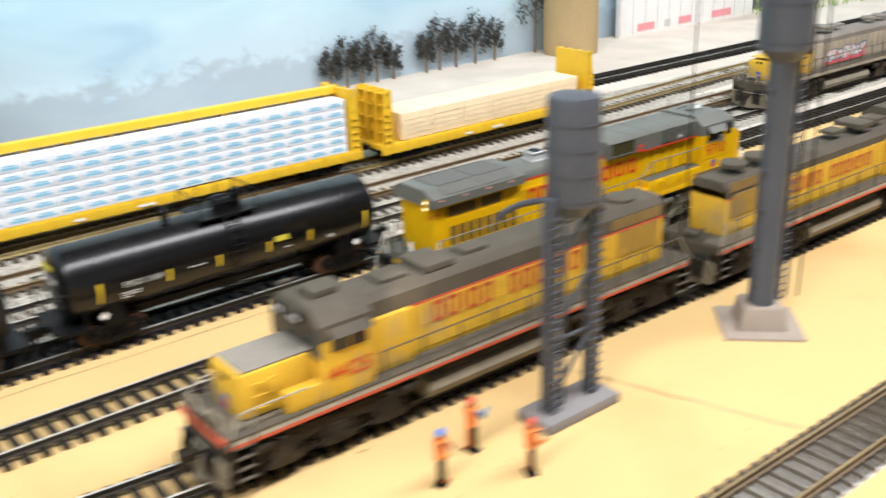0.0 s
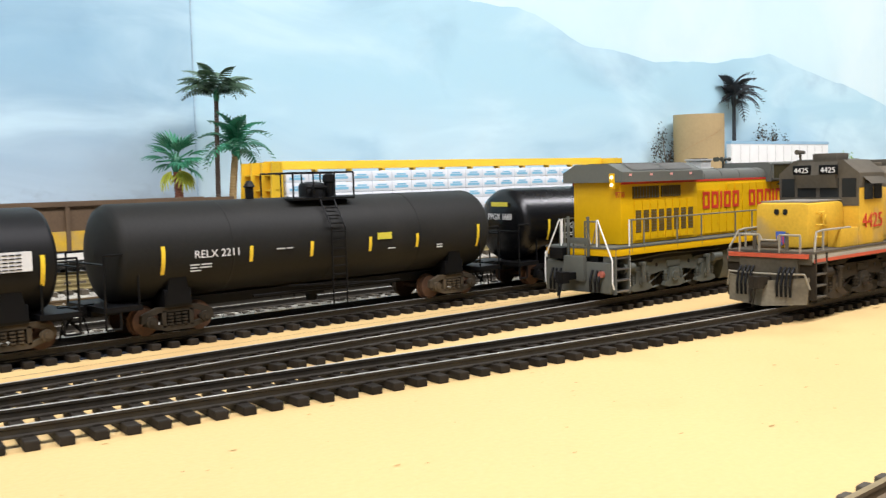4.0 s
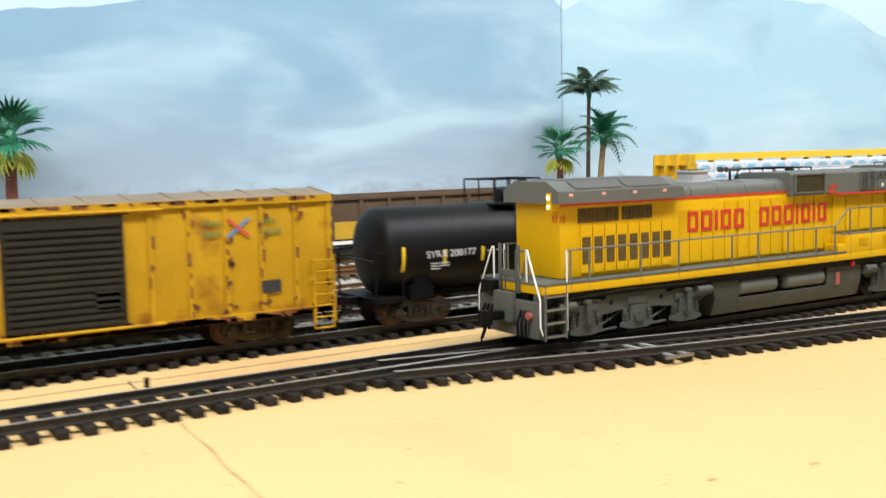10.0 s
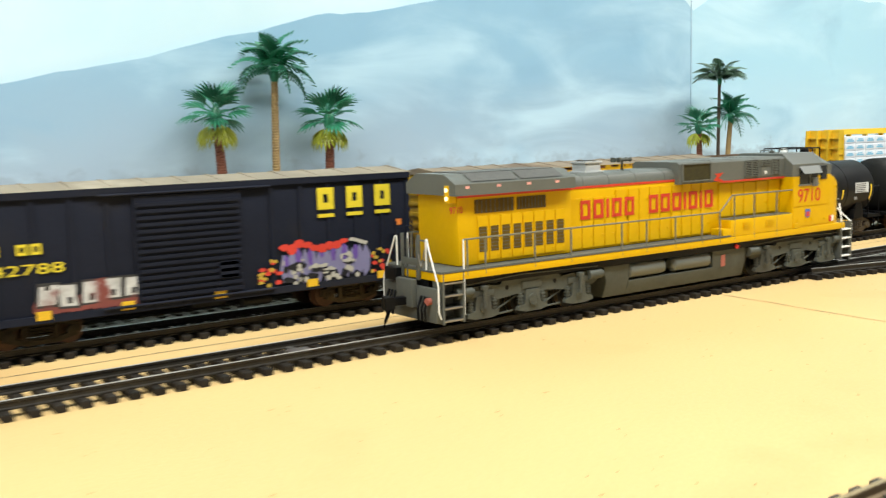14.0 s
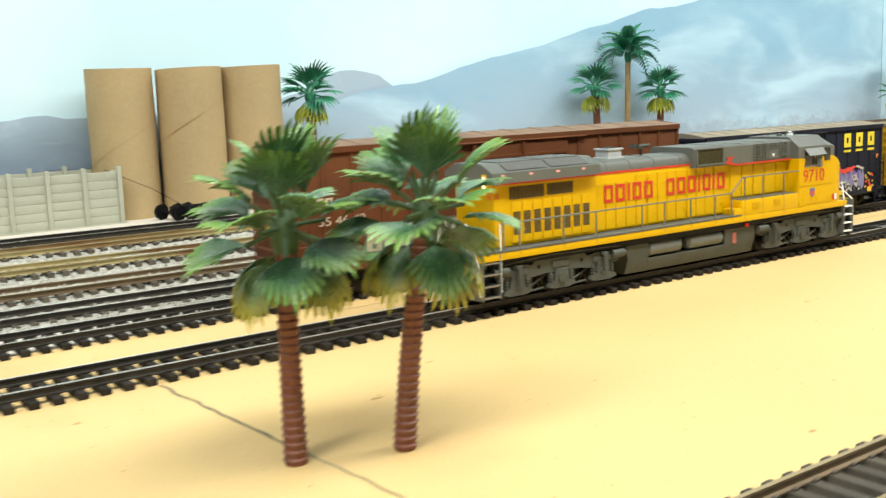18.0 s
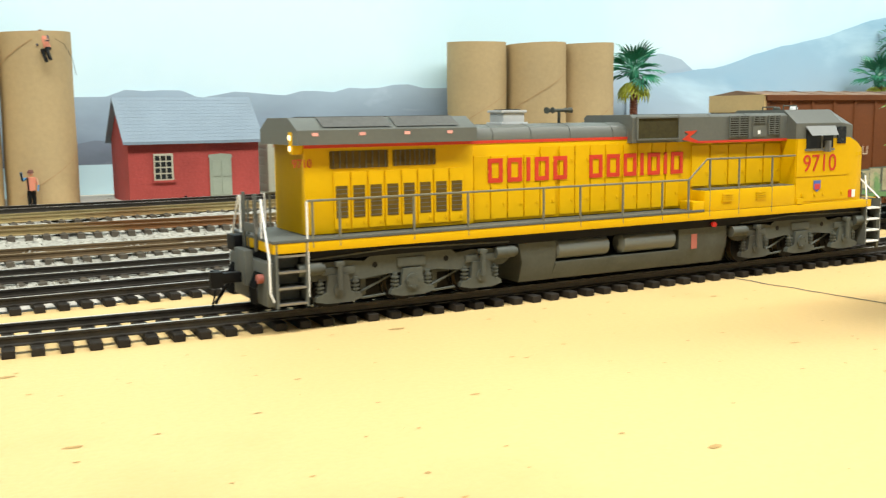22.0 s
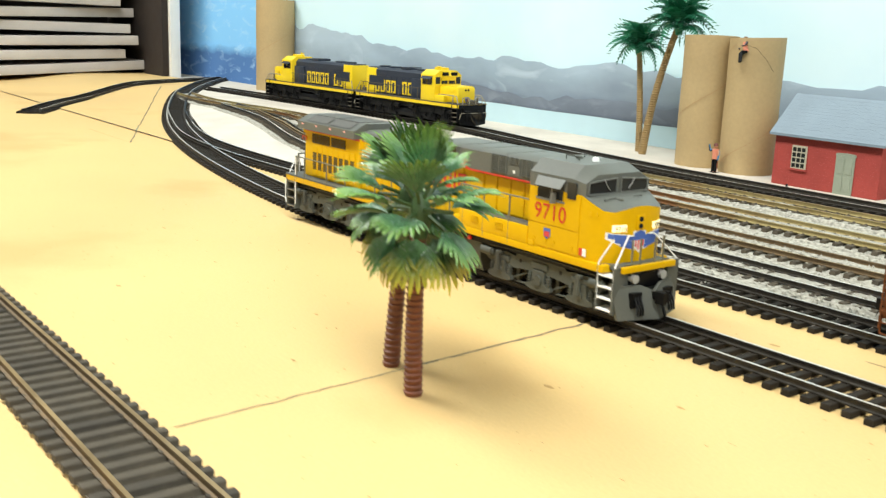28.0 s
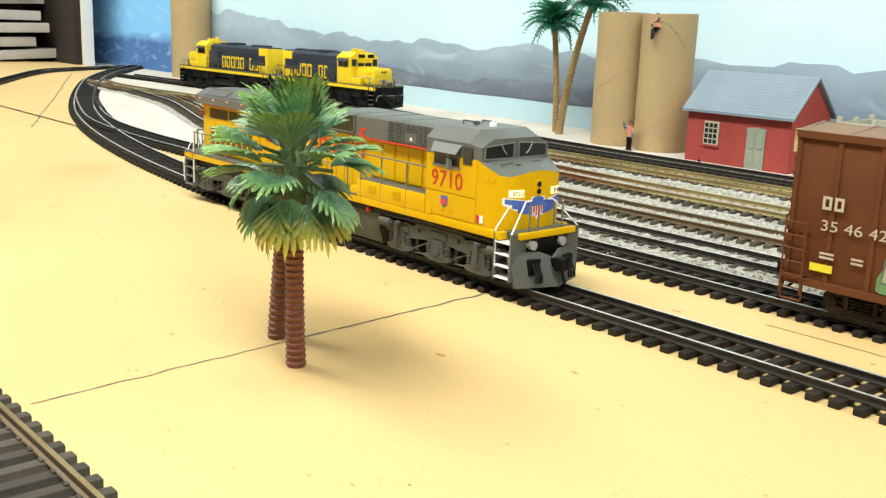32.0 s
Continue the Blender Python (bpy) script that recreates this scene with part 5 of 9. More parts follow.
    railing(L, [(-e, -12, 31), (-e, -4, 31), (-e, -3, 29), (-e, 3, 29), (-e, 4, 31), (-e, 12, 31)], [(-e, yy, 31) for yy in (-12, -4, 4, 12)], 23, mat("pale_rail", (0.3, 0.27, 0.2), 0.6), 0.4)
    plow_m = mat("dust_coated_pilot", (0.19, 0.165, 0.115), 0.85, vary=0.35, scale=70, stain=(0.05, 0.04, 0.027), stain_at=0.55, spec=0.15) if gear_m is DUST else gear_m
    plate_m = mat("dusty_pilot_plate", (0.08, 0.07, 0.05), 0.85, vary=0.4, scale=70, stain=(0.09, 0.07, 0.045), stain_at=0.6, spec=0.15) if gear_m is DUST else gear_m
    for sx in (-1, 1):
        bm = B()
        prism(bm, [(-10.6, 24.4), (10.6, 24.4), (10.6, 8.2), (6, 6.6), (-6, 6.6), (-10.6, 8.2)], "x", min(sx * e, sx * (e + 1.2)), max(sx * e, sx * (e + 1.2)))
        for sy in (-1, 1):
            box(bm, min(sx * (e + 1), sx * (e - 0.6)), max(sx * (e + 1), sx * (e - 0.6)), min(sy * 10.4, sy * 11.6), max(sy * 10.4, sy * 11.6), 8, 24.4, 0.2)
            box(bm, min(sx * (e + 0.6), sx * (e - 0.2)), max(sx * (e + 0.6), sx * (e - 0.2)), min(sy * 11, sy * 16.6), max(sy * 11, sy * 16.6), 20.6, 24.4, 0.2)
        pil = part("pilot", bm, plate_m, L)
        bm = B()
        for sy in (-1, 1):
            v = [bm.verts.new(q) for q in ((sx * (e + 6.0), 0, 5.6), (sx * (e + 4.4), 0, 14.6), (sx * (e + 2.0), sy * 8, 15.2), (sx * (e + 1.2), sy * 15.8, 16.2), (sx * (e + 1.8), sy * 15.4, 6.6), (sx * (e + 3.4), sy * 8, 6.0))]
            bm.faces.new(v)
        ex = bmesh.ops.extrude_face_region(bm, geom=bm.faces[:])
        bmesh.ops.translate(bm, vec=(-sx * 0.9, 0, 0), verts=[v for v in ex["geom"] if isinstance(v, bmesh.types.BMVert)])
        bmesh.ops.recalc_face_normals(bm, faces=bm.faces[:])
        part("plow", bm, plow_m, pil, smooth=False)
        for sy in (-1, 1):
            bm = B()
            for k in range(4):
                y = sy * (5.4 + 1.7 * k)
                wire(bm, [(sx * (e + 1.4), y, 19.5), (sx * (e + 3.4), y, 17.5), (sx * (e + 4.6), y, 13.4), (sx * (e + 4.4), y, 9.2)], 0.48)
            part("hose", bm, BLACKISH, pil)["kind"] = "stuff"
        bm = B()
        wire(bm, [(sx * (e + 1.2), -16.4, 12), (sx * (e + 2.6), -15, 17.4), (sx * (e + 2.6), -3, 17.0), (sx * (e + 2.6), 3, 17.0), (sx * (e + 2.6), 15, 17.4), (sx * (e + 1.2), 16.4, 12)], 0.34)
        part("uncoupling_lever", bm, mat("pale_rail", (0.3, 0.27, 0.2), 0.6), pil)
        bm = B()
        for y in (-6.4, 6.4):
            box(bm, min(sx * (e - 0.4), sx * (e - 1.4)), max(sx * (e - 0.4), sx * (e - 1.4)), y - 0.6, y + 0.6, 25, 31, 0.15)
        rod(bm, (sx * (e - 1), -3.5, 27.2), (sx * (e - 1), 3.5, 27.2), 1.3, 10)
        part("drop_step", bm, G_OLD, pil)
    coupler(L, -e - 1, -1, DUST)
    coupler(L, e + 1, 1, DUST)
    if hood_m is not SF_B:
        # the hood stands a little taller above the walkway
        for ob in L.children_recursive:
            m = ob.matrix_local
            if m.translation.z > 0.0253:
                m = m.copy()
                m.translation.z = 0.0253 + (m.translation.z - 0.0253) * 1.13
                ob.matrix_local = m
            elif m.translation.length < 1e-6:
                for v in ob.data.vertices:
                    if v.co.z > 0.0253:
                        v.co.z = 0.0253 + (v.co.z - 0.0253) * 1.13
    return L


TY = -70.0
old_diesel("diesel_locomotive", "dusty weathered yellow diesel numbered 4425 parked on the front track", 166, TY, 0, 0, Y_OLD, G_OLD, DUST, "XXIXX XXXIXIX", "4425", mat("faded_red_letters", (0.42, 0.07, 0.02), 0.6), mat("faded_red_stripe", (0.5, 0.08, 0.03), 0.6), sill_m=mat("dusty_pale_sill", (0.33, 0.31, 0.25), 0.7, vary=0.2, scale=60))
old_diesel("diesel_locomotive", "weathered yellow and grey diesel coupled behind the leading unit", 416, TY - 3, 0, 180, Y_OLD, G_OLD, DUST, "XXIXX XXXIXIX", "", mat("faded_red_letters", (0.42, 0.07, 0.02), 0.6), mat("faded_red_stripe", (0.5, 0.08, 0.03), 0.6), sill_m=mat("dusty_pale_sill", (0.33, 0.31, 0.25), 0.7, vary=0.2, scale=60))
OL = old_diesel("diesel_locomotive", "dirty grey and yellow diesel with graffiti, parked on the yard track", 726, 110, ground_z(110), 0, mat("grimy_grey_paint", (0.33, 0.29, 0.22), 0.8, vary=0.25, scale=40), mat("grimy_dark_roof", (0.18, 0.165, 0.14), 0.8, vary=0.25), DUST, "", "", None, None, cab_m=Y_OLD)


def graffiti(parent, x, z, w, h, y, seed, colors):
    """Sprayed block shapes: a wash along the foot, dark rims, filled faces with a gap cut in, a few drips."""
    rnd = random.Random(seed)
    wash, face, rim = colors[0], colors[1], colors[2]
    layers = {0: B(), 1: B(), 2: B(), 3: B()}

    def patch(k, pts, lift):
        layers[k].faces.new([layers[k].verts.new((px, y - lift, max(z, min(z + h, pz)))) for px, pz in pts])

    for i in range(14):
        cx, rx, rz = x + w * (i + 0.5) / 14, w / 17, h * rnd.uniform(0.2, 0.42)
        patch(0, [(cx + rx * math.cos(j * 0.7), z + h * 0.2 + rz * math.sin(j * 0.7) * rnd.uniform(0.8, 1.1)) for j in range(9)], 0.01 + 0.002 * i)
    n = max(5, int(w / 8))
    lw = w / n
    for i in range(n):
        cx, lean = x + lw * i, rnd.uniform(-0.9, 1.2)
        lo, hi = z + h * rnd.uniform(0.12, 0.26), z + h * rnd.uniform(0.82, 1.0)
        for k, inset, lift in ((1, 0.0, 0.06), (2, 0.75, 0.1)):
            patch(k, [(cx + inset, lo + inset), (cx + lw * 1.0 - inset, lo + inset + rnd.uniform(-0.4, 0.4)), (cx + lw * 0.98 - inset + lean, (lo + hi) / 2), (cx + lw * 1.02 - inset + lean, hi - inset), (cx + inset + lean, hi - inset + rnd.uniform(-0.4, 0.3)), (cx + inset + lean * 0.4, (lo + hi) / 2)], lift + 0.002 * i)
        gx, gz = cx + lw * 0.42, lo + (hi - lo) * rnd.choice((0.18, 0.55, 0.7))
        patch(3, [(gx, gz), (gx + lw * 0.22, gz), (gx + lw * 0.24 + lean * 0.2, gz + (hi - lo) * 0.26), (gx + lean * 0.2, gz + (hi - lo) * 0.26)], 0.16 + 0.002 * i)
    for k, c in ((0, wash), (1, rim), (2, face), (3, rim)):
        part("graffiti", layers[k], mat("spray_%d_%d" % (seed, k), c, 0.6, vary=0.3, scale=180, stain=wash, stain_at=0.55, stain_scale=110), parent, "sprayed graffiti in mixed colours", smooth=False)["kind"] = "stuff"


graffiti(OL, -30, 27, 60, 13, -10.9, 3, [(0.6, 0.1, 0.12), (0.6, 0.58, 0.56), (0.06, 0.09, 0.16)])
for sx, sy, tn, hl, lb in ((-1569, 306, 180, 84, "blue and yellow diesel with yellow block lettering on a rear track"), (-1750, 300, 0, 92, "blue and yellow diesel, cab away, coupled to its twin")):
    sf = old_diesel("diesel_locomotive", lb, sx, sy, ground_z(sy), tn + 2, SF_B, SF_B, BLACKISH, "XXXXX XX", "", SF_Y, None, sill_m=SF_Y, cab_m=SF_Y, plain_cab_roof=SF_Y, fans=2, half=hl)
    bm = B()
    box(bm, hl - 28, hl - 11.4, -10.6, 10.6, 25.3, 50.5, 0.4)
    part("yellow_hood_end", bm, SF_Y, sf)


# ---- freight cars ----
def freight_truck(parent, cx, wheel_m, frame_m):
    """A freight bogie: open cast side frames, spring nests, bearing ends and two wheelsets."""
    bm = B()
    box(bm, cx - 3.4, cx + 3.4, -12, 12, 9, 12.5)
    tr = part("bogie", bm, frame_m, parent)
    for s in (-1, 1):
        bm = B()
        lo, hi = min(s * 11.5, s * 13.4), max(s * 11.5, s * 13.4)
        prism(bm, [(cx + u, v) for u, v in ((-13.4, 9.4), (-13, 12.2), (-7.6, 14.2), (7.6, 14.2), (13, 12.2), (13.4, 9.4), (11.8, 9.2), (11.2, 10.8), (6.8, 12.5), (-6.8, 12.5), (-11.2, 10.8), (-11.8, 9.2))], "y", lo, hi)
        prism(bm, [(cx + u, v) for u, v in ((-12.2, 8.4), (-11, 9.8), (-4.6, 7.9), (4.6, 7.9), (11, 9.8), (12.2, 8.4), (4.8, 6.2), (-4.8, 6.2))], "y", lo, hi)
        for d in (-5, 5):
            box(bm, cx + d - 0.8, cx + d + 0.8, lo, hi, 7.2, 13.2, 0.2)
        for ax in (-10, 10):
            rod(bm, (cx + ax, s * 12.6, 9.8), (cx + ax, s * 14.6, 9.8), 1.9, 12)
            rod(bm, (cx + ax, s * 14.5, 9.8), (cx + ax, s * 15.0, 9.8), 1.0, 10)
        part("side_frame", bm, frame_m, tr)
        bm = B()
        for d in (-2.6, 0, 2.6):
            for k in range(4):
                rod(bm, (cx + d, s * 12.9, 8.1 + k * 1.1), (cx + d, s * 12.9, 8.7 + k * 1.1), 1.1, 8)
        part("spring_nest", bm, frame_m, tr)["kind"] = "stuff"
    for ax in (-10, 10):
        w = new("wheelset", WHEEL_R if wheel_m is RUSTY else WHEEL_D)
        w.parent = tr
        w.matrix_local = pose((cx + ax) / 1000, 0, (RAIL_TOP + 4.7) / 1000)
    return tr


def small_wheel(m):
    bm = B()
    for s in (-1, 1):
        rod(bm, (0, s * 7.2, 0), (0, s * 9.6, 0), 4.7, 20)
        rod(bm, (0, s * 6.6, 0), (0, s * 7.2, 0), 5.4, 20)
    rod(bm, (0, -12, 0), (0, 12, 0), 0.9, 8)
    return mesh_of("wheelset", bm, m, True)


WHEEL_R, WHEEL_D = small_wheel(RUSTY), small_wheel(BLACKISH)


def ladder(parent, x, y, z0, z1, w, n, material, name="ladder", lean=0.0):
    bm = B()
    for xx in (x - w / 2, x + w / 2):
        rod(bm, (xx, y, z0), (xx, y + lean, z1), 0.32, 6)
    for i in range(n):
        t = (i + 0.5) / n
        rod(bm, (x - w / 2, y + lean * t, z0 + (z1 - z0) * t), (x + w / 2, y + lean * t, z0 + (z1 - z0) * t), 0.28, 6)
    return part(name, bm, material, parent)


TANK_DUSTY = mat("dusty_black_tank", (0.012, 0.012, 0.0105), 0.6, vary=0.35, scale=18, stain=(0.021, 0.02, 0.017), stain_at=0.5, stain_scale=14, spec=0.22)
TANK_GLOSS = mat("glossy_black_tank", (0.004, 0.0042, 0.0048), 0.27, vary=0.25, scale=18, spec=0.4)


def tank_car(x0, x1, y, label, mark, extra):
    cx, half = (x0 + x1) / 2, (x1 - x0) / 2
    T = thing("tank_car", label, "tank car", cx, y, 0, 0, "black tank cars")
    r, zc = 16.6, 32.5
    bm = B()
    n = 40
    prof = [(-half, 0.1), (-half + 0.6, r * 0.45), (-half + 1.8, r * 0.78), (-half + 3.2, r * 0.95), (-half + 4.8, r), (half - 4.8, r), (half - 3.2, r * 0.95), (half - 1.8, r * 0.78), (half - 0.6, r * 0.45), (half, 0.1)]
    rings = [[bm.verts.new((px, pr * math.cos(2 * math.pi * i / n), zc + pr * math.sin(2 * math.pi * i / n))) for i in range(n)] for px, pr in prof]
    for a, b_ in zip(rings, rings[1:]):
        for i in range(n):
            bm.faces.new((a[i], a[(i + 1) % n], b_[(i + 1) % n], b_[i]))
    skin_m = {"gloss": TANK_GLOSS, "dusty": TANK_DUSTY}.get(extra.get("skin"), TANK)
    body = part("tank_barrel", bm, skin_m, T, "black tank barrel")
    bm = B()
    for xx in (-half * 0.5, 0.0, half * 0.5):
        rod(bm, (xx - 0.35, 0, zc), (xx + 0.35, 0, zc), r + 0.1, 40)
    part("weld_seam", bm, skin_m, body)
    bm = B()
    box(bm, -half - 4, half + 4, -5, 5, 12.5, 15.8)
    for s in (-1, 1):
        box(bm, s * half * 0.74 - 5, s * half * 0.74 + 5, -14, 14, 14, 20, 0.5)
        box(bm, min(s * half - s * 9, s * half + s * 4), max(s * half - s * 9, s * half + s * 4), -15.5, 15.5, 14.5, 16.2)
    frame = part("underframe", bm, BLACKISH, T)
    bm = B()
    for s in (-1, 1):
        for sy in (-1, 1):
            xa, xb = s * (half - 8), s * (half + 3.5)
            wire(bm, [(xa, sy * 15, 16), (xa, sy * 15, 33), (xb, sy * 15, 33), (xb, sy * 15, 16)], 0.38)
            wire(bm, [(xb, sy * 15, 16), (xb, sy * 15, 9), (xb - s * 5, sy * 15, 9), (xb - s * 5, sy * 15, 16)], 0.38)
        wire(bm, [(s * (half + 3.5), -15, 30), (s * (half + 3.5), 15, 30)], 0.38)
    part("end_railing", bm, BLACKISH, T)
    bm = B()
    zt = zc + r
    pw = 11.0 if extra.get("table") else 14.0
    box(bm, -pw, pw, -11.5, 11.5, zt - 1.2, zt - 0.4)
    plat = part("top_platform", bm, BLACKISH, T)
    bm = B()
    for sy in (-11, 11):
        wire(bm, [(-pw, sy, zt - 1), (-pw, sy, zt + 9), (pw, sy, zt + 9), (pw, sy, zt - 1)], 0.34)
        for px in (-pw * 0.35, pw * 0.35):
            rod(bm, (px, sy, zt - 1), (px, sy, zt + 9), 0.3)
    for xx in (-pw, pw):
        wire(bm, [(xx, -11, zt + 9), (xx, 11, zt + 9)], 0.34)
    part("safety_rail", bm, BLACKISH, plat)
    bm = B()
    lathe(bm, [(5.2, -1), (5.2, 4), (4.6, 5), (2, 5.6)], 18, (2, 0, zt))
    lathe(bm, [(2.0, -1), (2.0, 5), (2.6, 5.5), (2.4, 8), (0.8, 9)], 12, (8.5, -2.5, zt))
    if not extra.get("table"):
        lathe(bm, [(1.6, -1), (1.6, 4), (2.2, 4.4), (1.0, 6.5)], 12, (-26, 0, zt))
    wire(bm, [(-4, -5, zt), (-4, -5, zt + 3.4), (6, -5, zt + 3.4)], 0.5)
    part("dome_fitting", bm, BLACKISH, plat)
    for sy in (-1, 1):
        ladder(T, 1, sy * 17.9, 8.5, zc + 5, 6.4, 9, BLACKISH)
        ladder(T, 1, sy * 17.9, zc + 5, zt, 6.4, 4, BLACKISH, lean=-sy * 7.5)
    for s in (-1, 1):
        for sx in (-1, 1):
            bm = B()
            prism(bm, [(sx * half * 0.74 - 5, 15), (sx * half * 0.74 + 5, 15), (sx * half * 0.74 + 3, 24), (sx * half * 0.74 - 3, 24)], "y", min(s * 12, s * 14.2), max(s * 12, s * 14.2))
            part("saddle", bm, BLACKISH, T)
    bm = B()
    rod(bm, (0, 0, 9), (0, 0, 17), 2.4, 12)
    box(bm, -3.5, 3.5, -3.5, 3.5, 11.5, 13)
    part("outlet_valve", bm, BLACKISH, T)
    bm = B()
    wire(bm, [(-34, -13, 14.5), (34, -13, 14.5)], 0.5)
    wire(bm, [(-20, -14, 17), (20, -14, 15)], 0.35)
    part("brake_rod", bm, BLACKISH, T)
    # reflective strips follow the barrel's side
    for s in (-1, 1):
        for fx in (-0.88, -0.6, -0.33, 0.1, 0.42, 0.88) if extra.get("table") else (-0.81, -0.42, -0.12, 0.2, 0.48, 0.88):
            bm = B()
            tall = 9.5 if abs(fx) > 0.8 else 5.6
            xx = fx * half
            k = 5
            zs = [zc - tall / 2 - 2.5 + tall * i / k for i in range(k + 1)]
            prev = None
            for z in zs:
                yy = s * (math.sqrt(max(0.01, r * r - (z - zc) ** 2)) + 0.12)
                row = (bm.verts.new((xx - 0.7, yy, z)), bm.verts.new((xx + 0.7, yy, z)))
                if prev:
                    bm.faces.new((prev[0], prev[1], row[1], row[0]))
                prev = row
            part("reflective_strip", bm, STRIPE_Y, body, smooth=False)
    yside = -math.sqrt(r * r - 2.5 ** 2) - 0.35
    words(mark, 3.7, BARS if extra.get("dim") else mat("white_lettering", (0.72, 0.72, 0.7), 0.6), T, "car_mark", -half * (0.73 if extra.get("table") else 0.68), yside, 30.0, "-y", extra.get("w", 17))
    bars(T, "small_print", BARS, [(-half * 0.7, 27.6, 3.4, 0.4), (-half * 0.7 + 4.2, 27.6, 4.0, 0.4), (-half * 0.7, 26.6, 2.6, 0.4), (-half * 0.7 + 3.4, 26.6, 4.6, 0.4), (-half * 0.7, 25.6, 3.8, 0.4), (-half * 0.3, 30.8, 3.6, 0.45), (-half * 0.3 + 4.4, 30.8, 2.6, 0.45), (half * 0.3, 27.6, 3.5, 0.4), (half * 0.6, 26.4, 3, 0.5), (half * 0.6, 27.4, 3, 0.4)], yside)
    if extra.get("table"):
        bm = B()
        box(bm, half * 0.62, half * 0.83, yside - 0.1, yside + 0.3, 30.2, 36.2)
        tb = part("data_panel", bm, mat("panel_white", (0.68, 0.68, 0.66), 0.6), T, "white data panel ruled in rows", smooth=False)
        bars(T, "panel_line", BLACKISH, [(half * 0.63 + (k % 5) * 2.0, 30.7 + (k // 5) * 1.1, 1.6, 0.35) for k in range(25)], yside - 0.12)
    else:
        bars(T, "yellow_placard", mat("placard_yellow", (0.6, 0.52, 0.05), 0.5), [(half * 0.24, 31.5, 7, 2.6)], yside)
    if extra.get("end"):
        ob = words(extra["end"], 4.0, mat("white_lettering", (0.72, 0.72, 0.7), 0.6), T, "end_mark", -half - 0.15, 7.5, 35.0, "-x", 15)
        bm = B()
        box(bm, -half - 0.4, -half + 0.1, -5, 5, 41, 43)
        part("end_placard", bm, mat("placard_yellow", (0.6, 0.52, 0.05), 0.5), T)
        for dx, dy in ((-half * 0.8, -14.4), (half * 0.82, -14.4)):
            bm = B()
            prism(bm, [(dx - 2, 19), (dx, 17), (dx + 2, 19), (dx, 21)], "y", dy - 0.3, dy)
            part("diamond_placard", bm, WHITE, T, smooth=False)
    freight_truck(T, -half * 0.74, RUSTY, DUST if not extra.get("black") else BLACKISH)
    freight_truck(T, half * 0.74, RUSTY, DUST if not extra.get("black") else BLACKISH)
    coupler(T, -half - 3, -1)
    coupler(T, half + 3, 1)
    return T


CY = 62.0
tank_car(45, 205, CY, "glossy black tank car with white diamond placards on the yard track", "PPGX 1669", {"end": "PPGX 1669", "black": True, "dim": True, "skin": "gloss"})
tank_car(-146, 26, CY + 1, "long matt black tank car with rusty wheels and platform", "RELX 2211", {"w": 17, "skin": "dusty"})
tank_car(-289, -161, CY + 2, "black tank car with a white data panel beside a boxcar", "SYRX 200177", {"table": True, "w": 22})


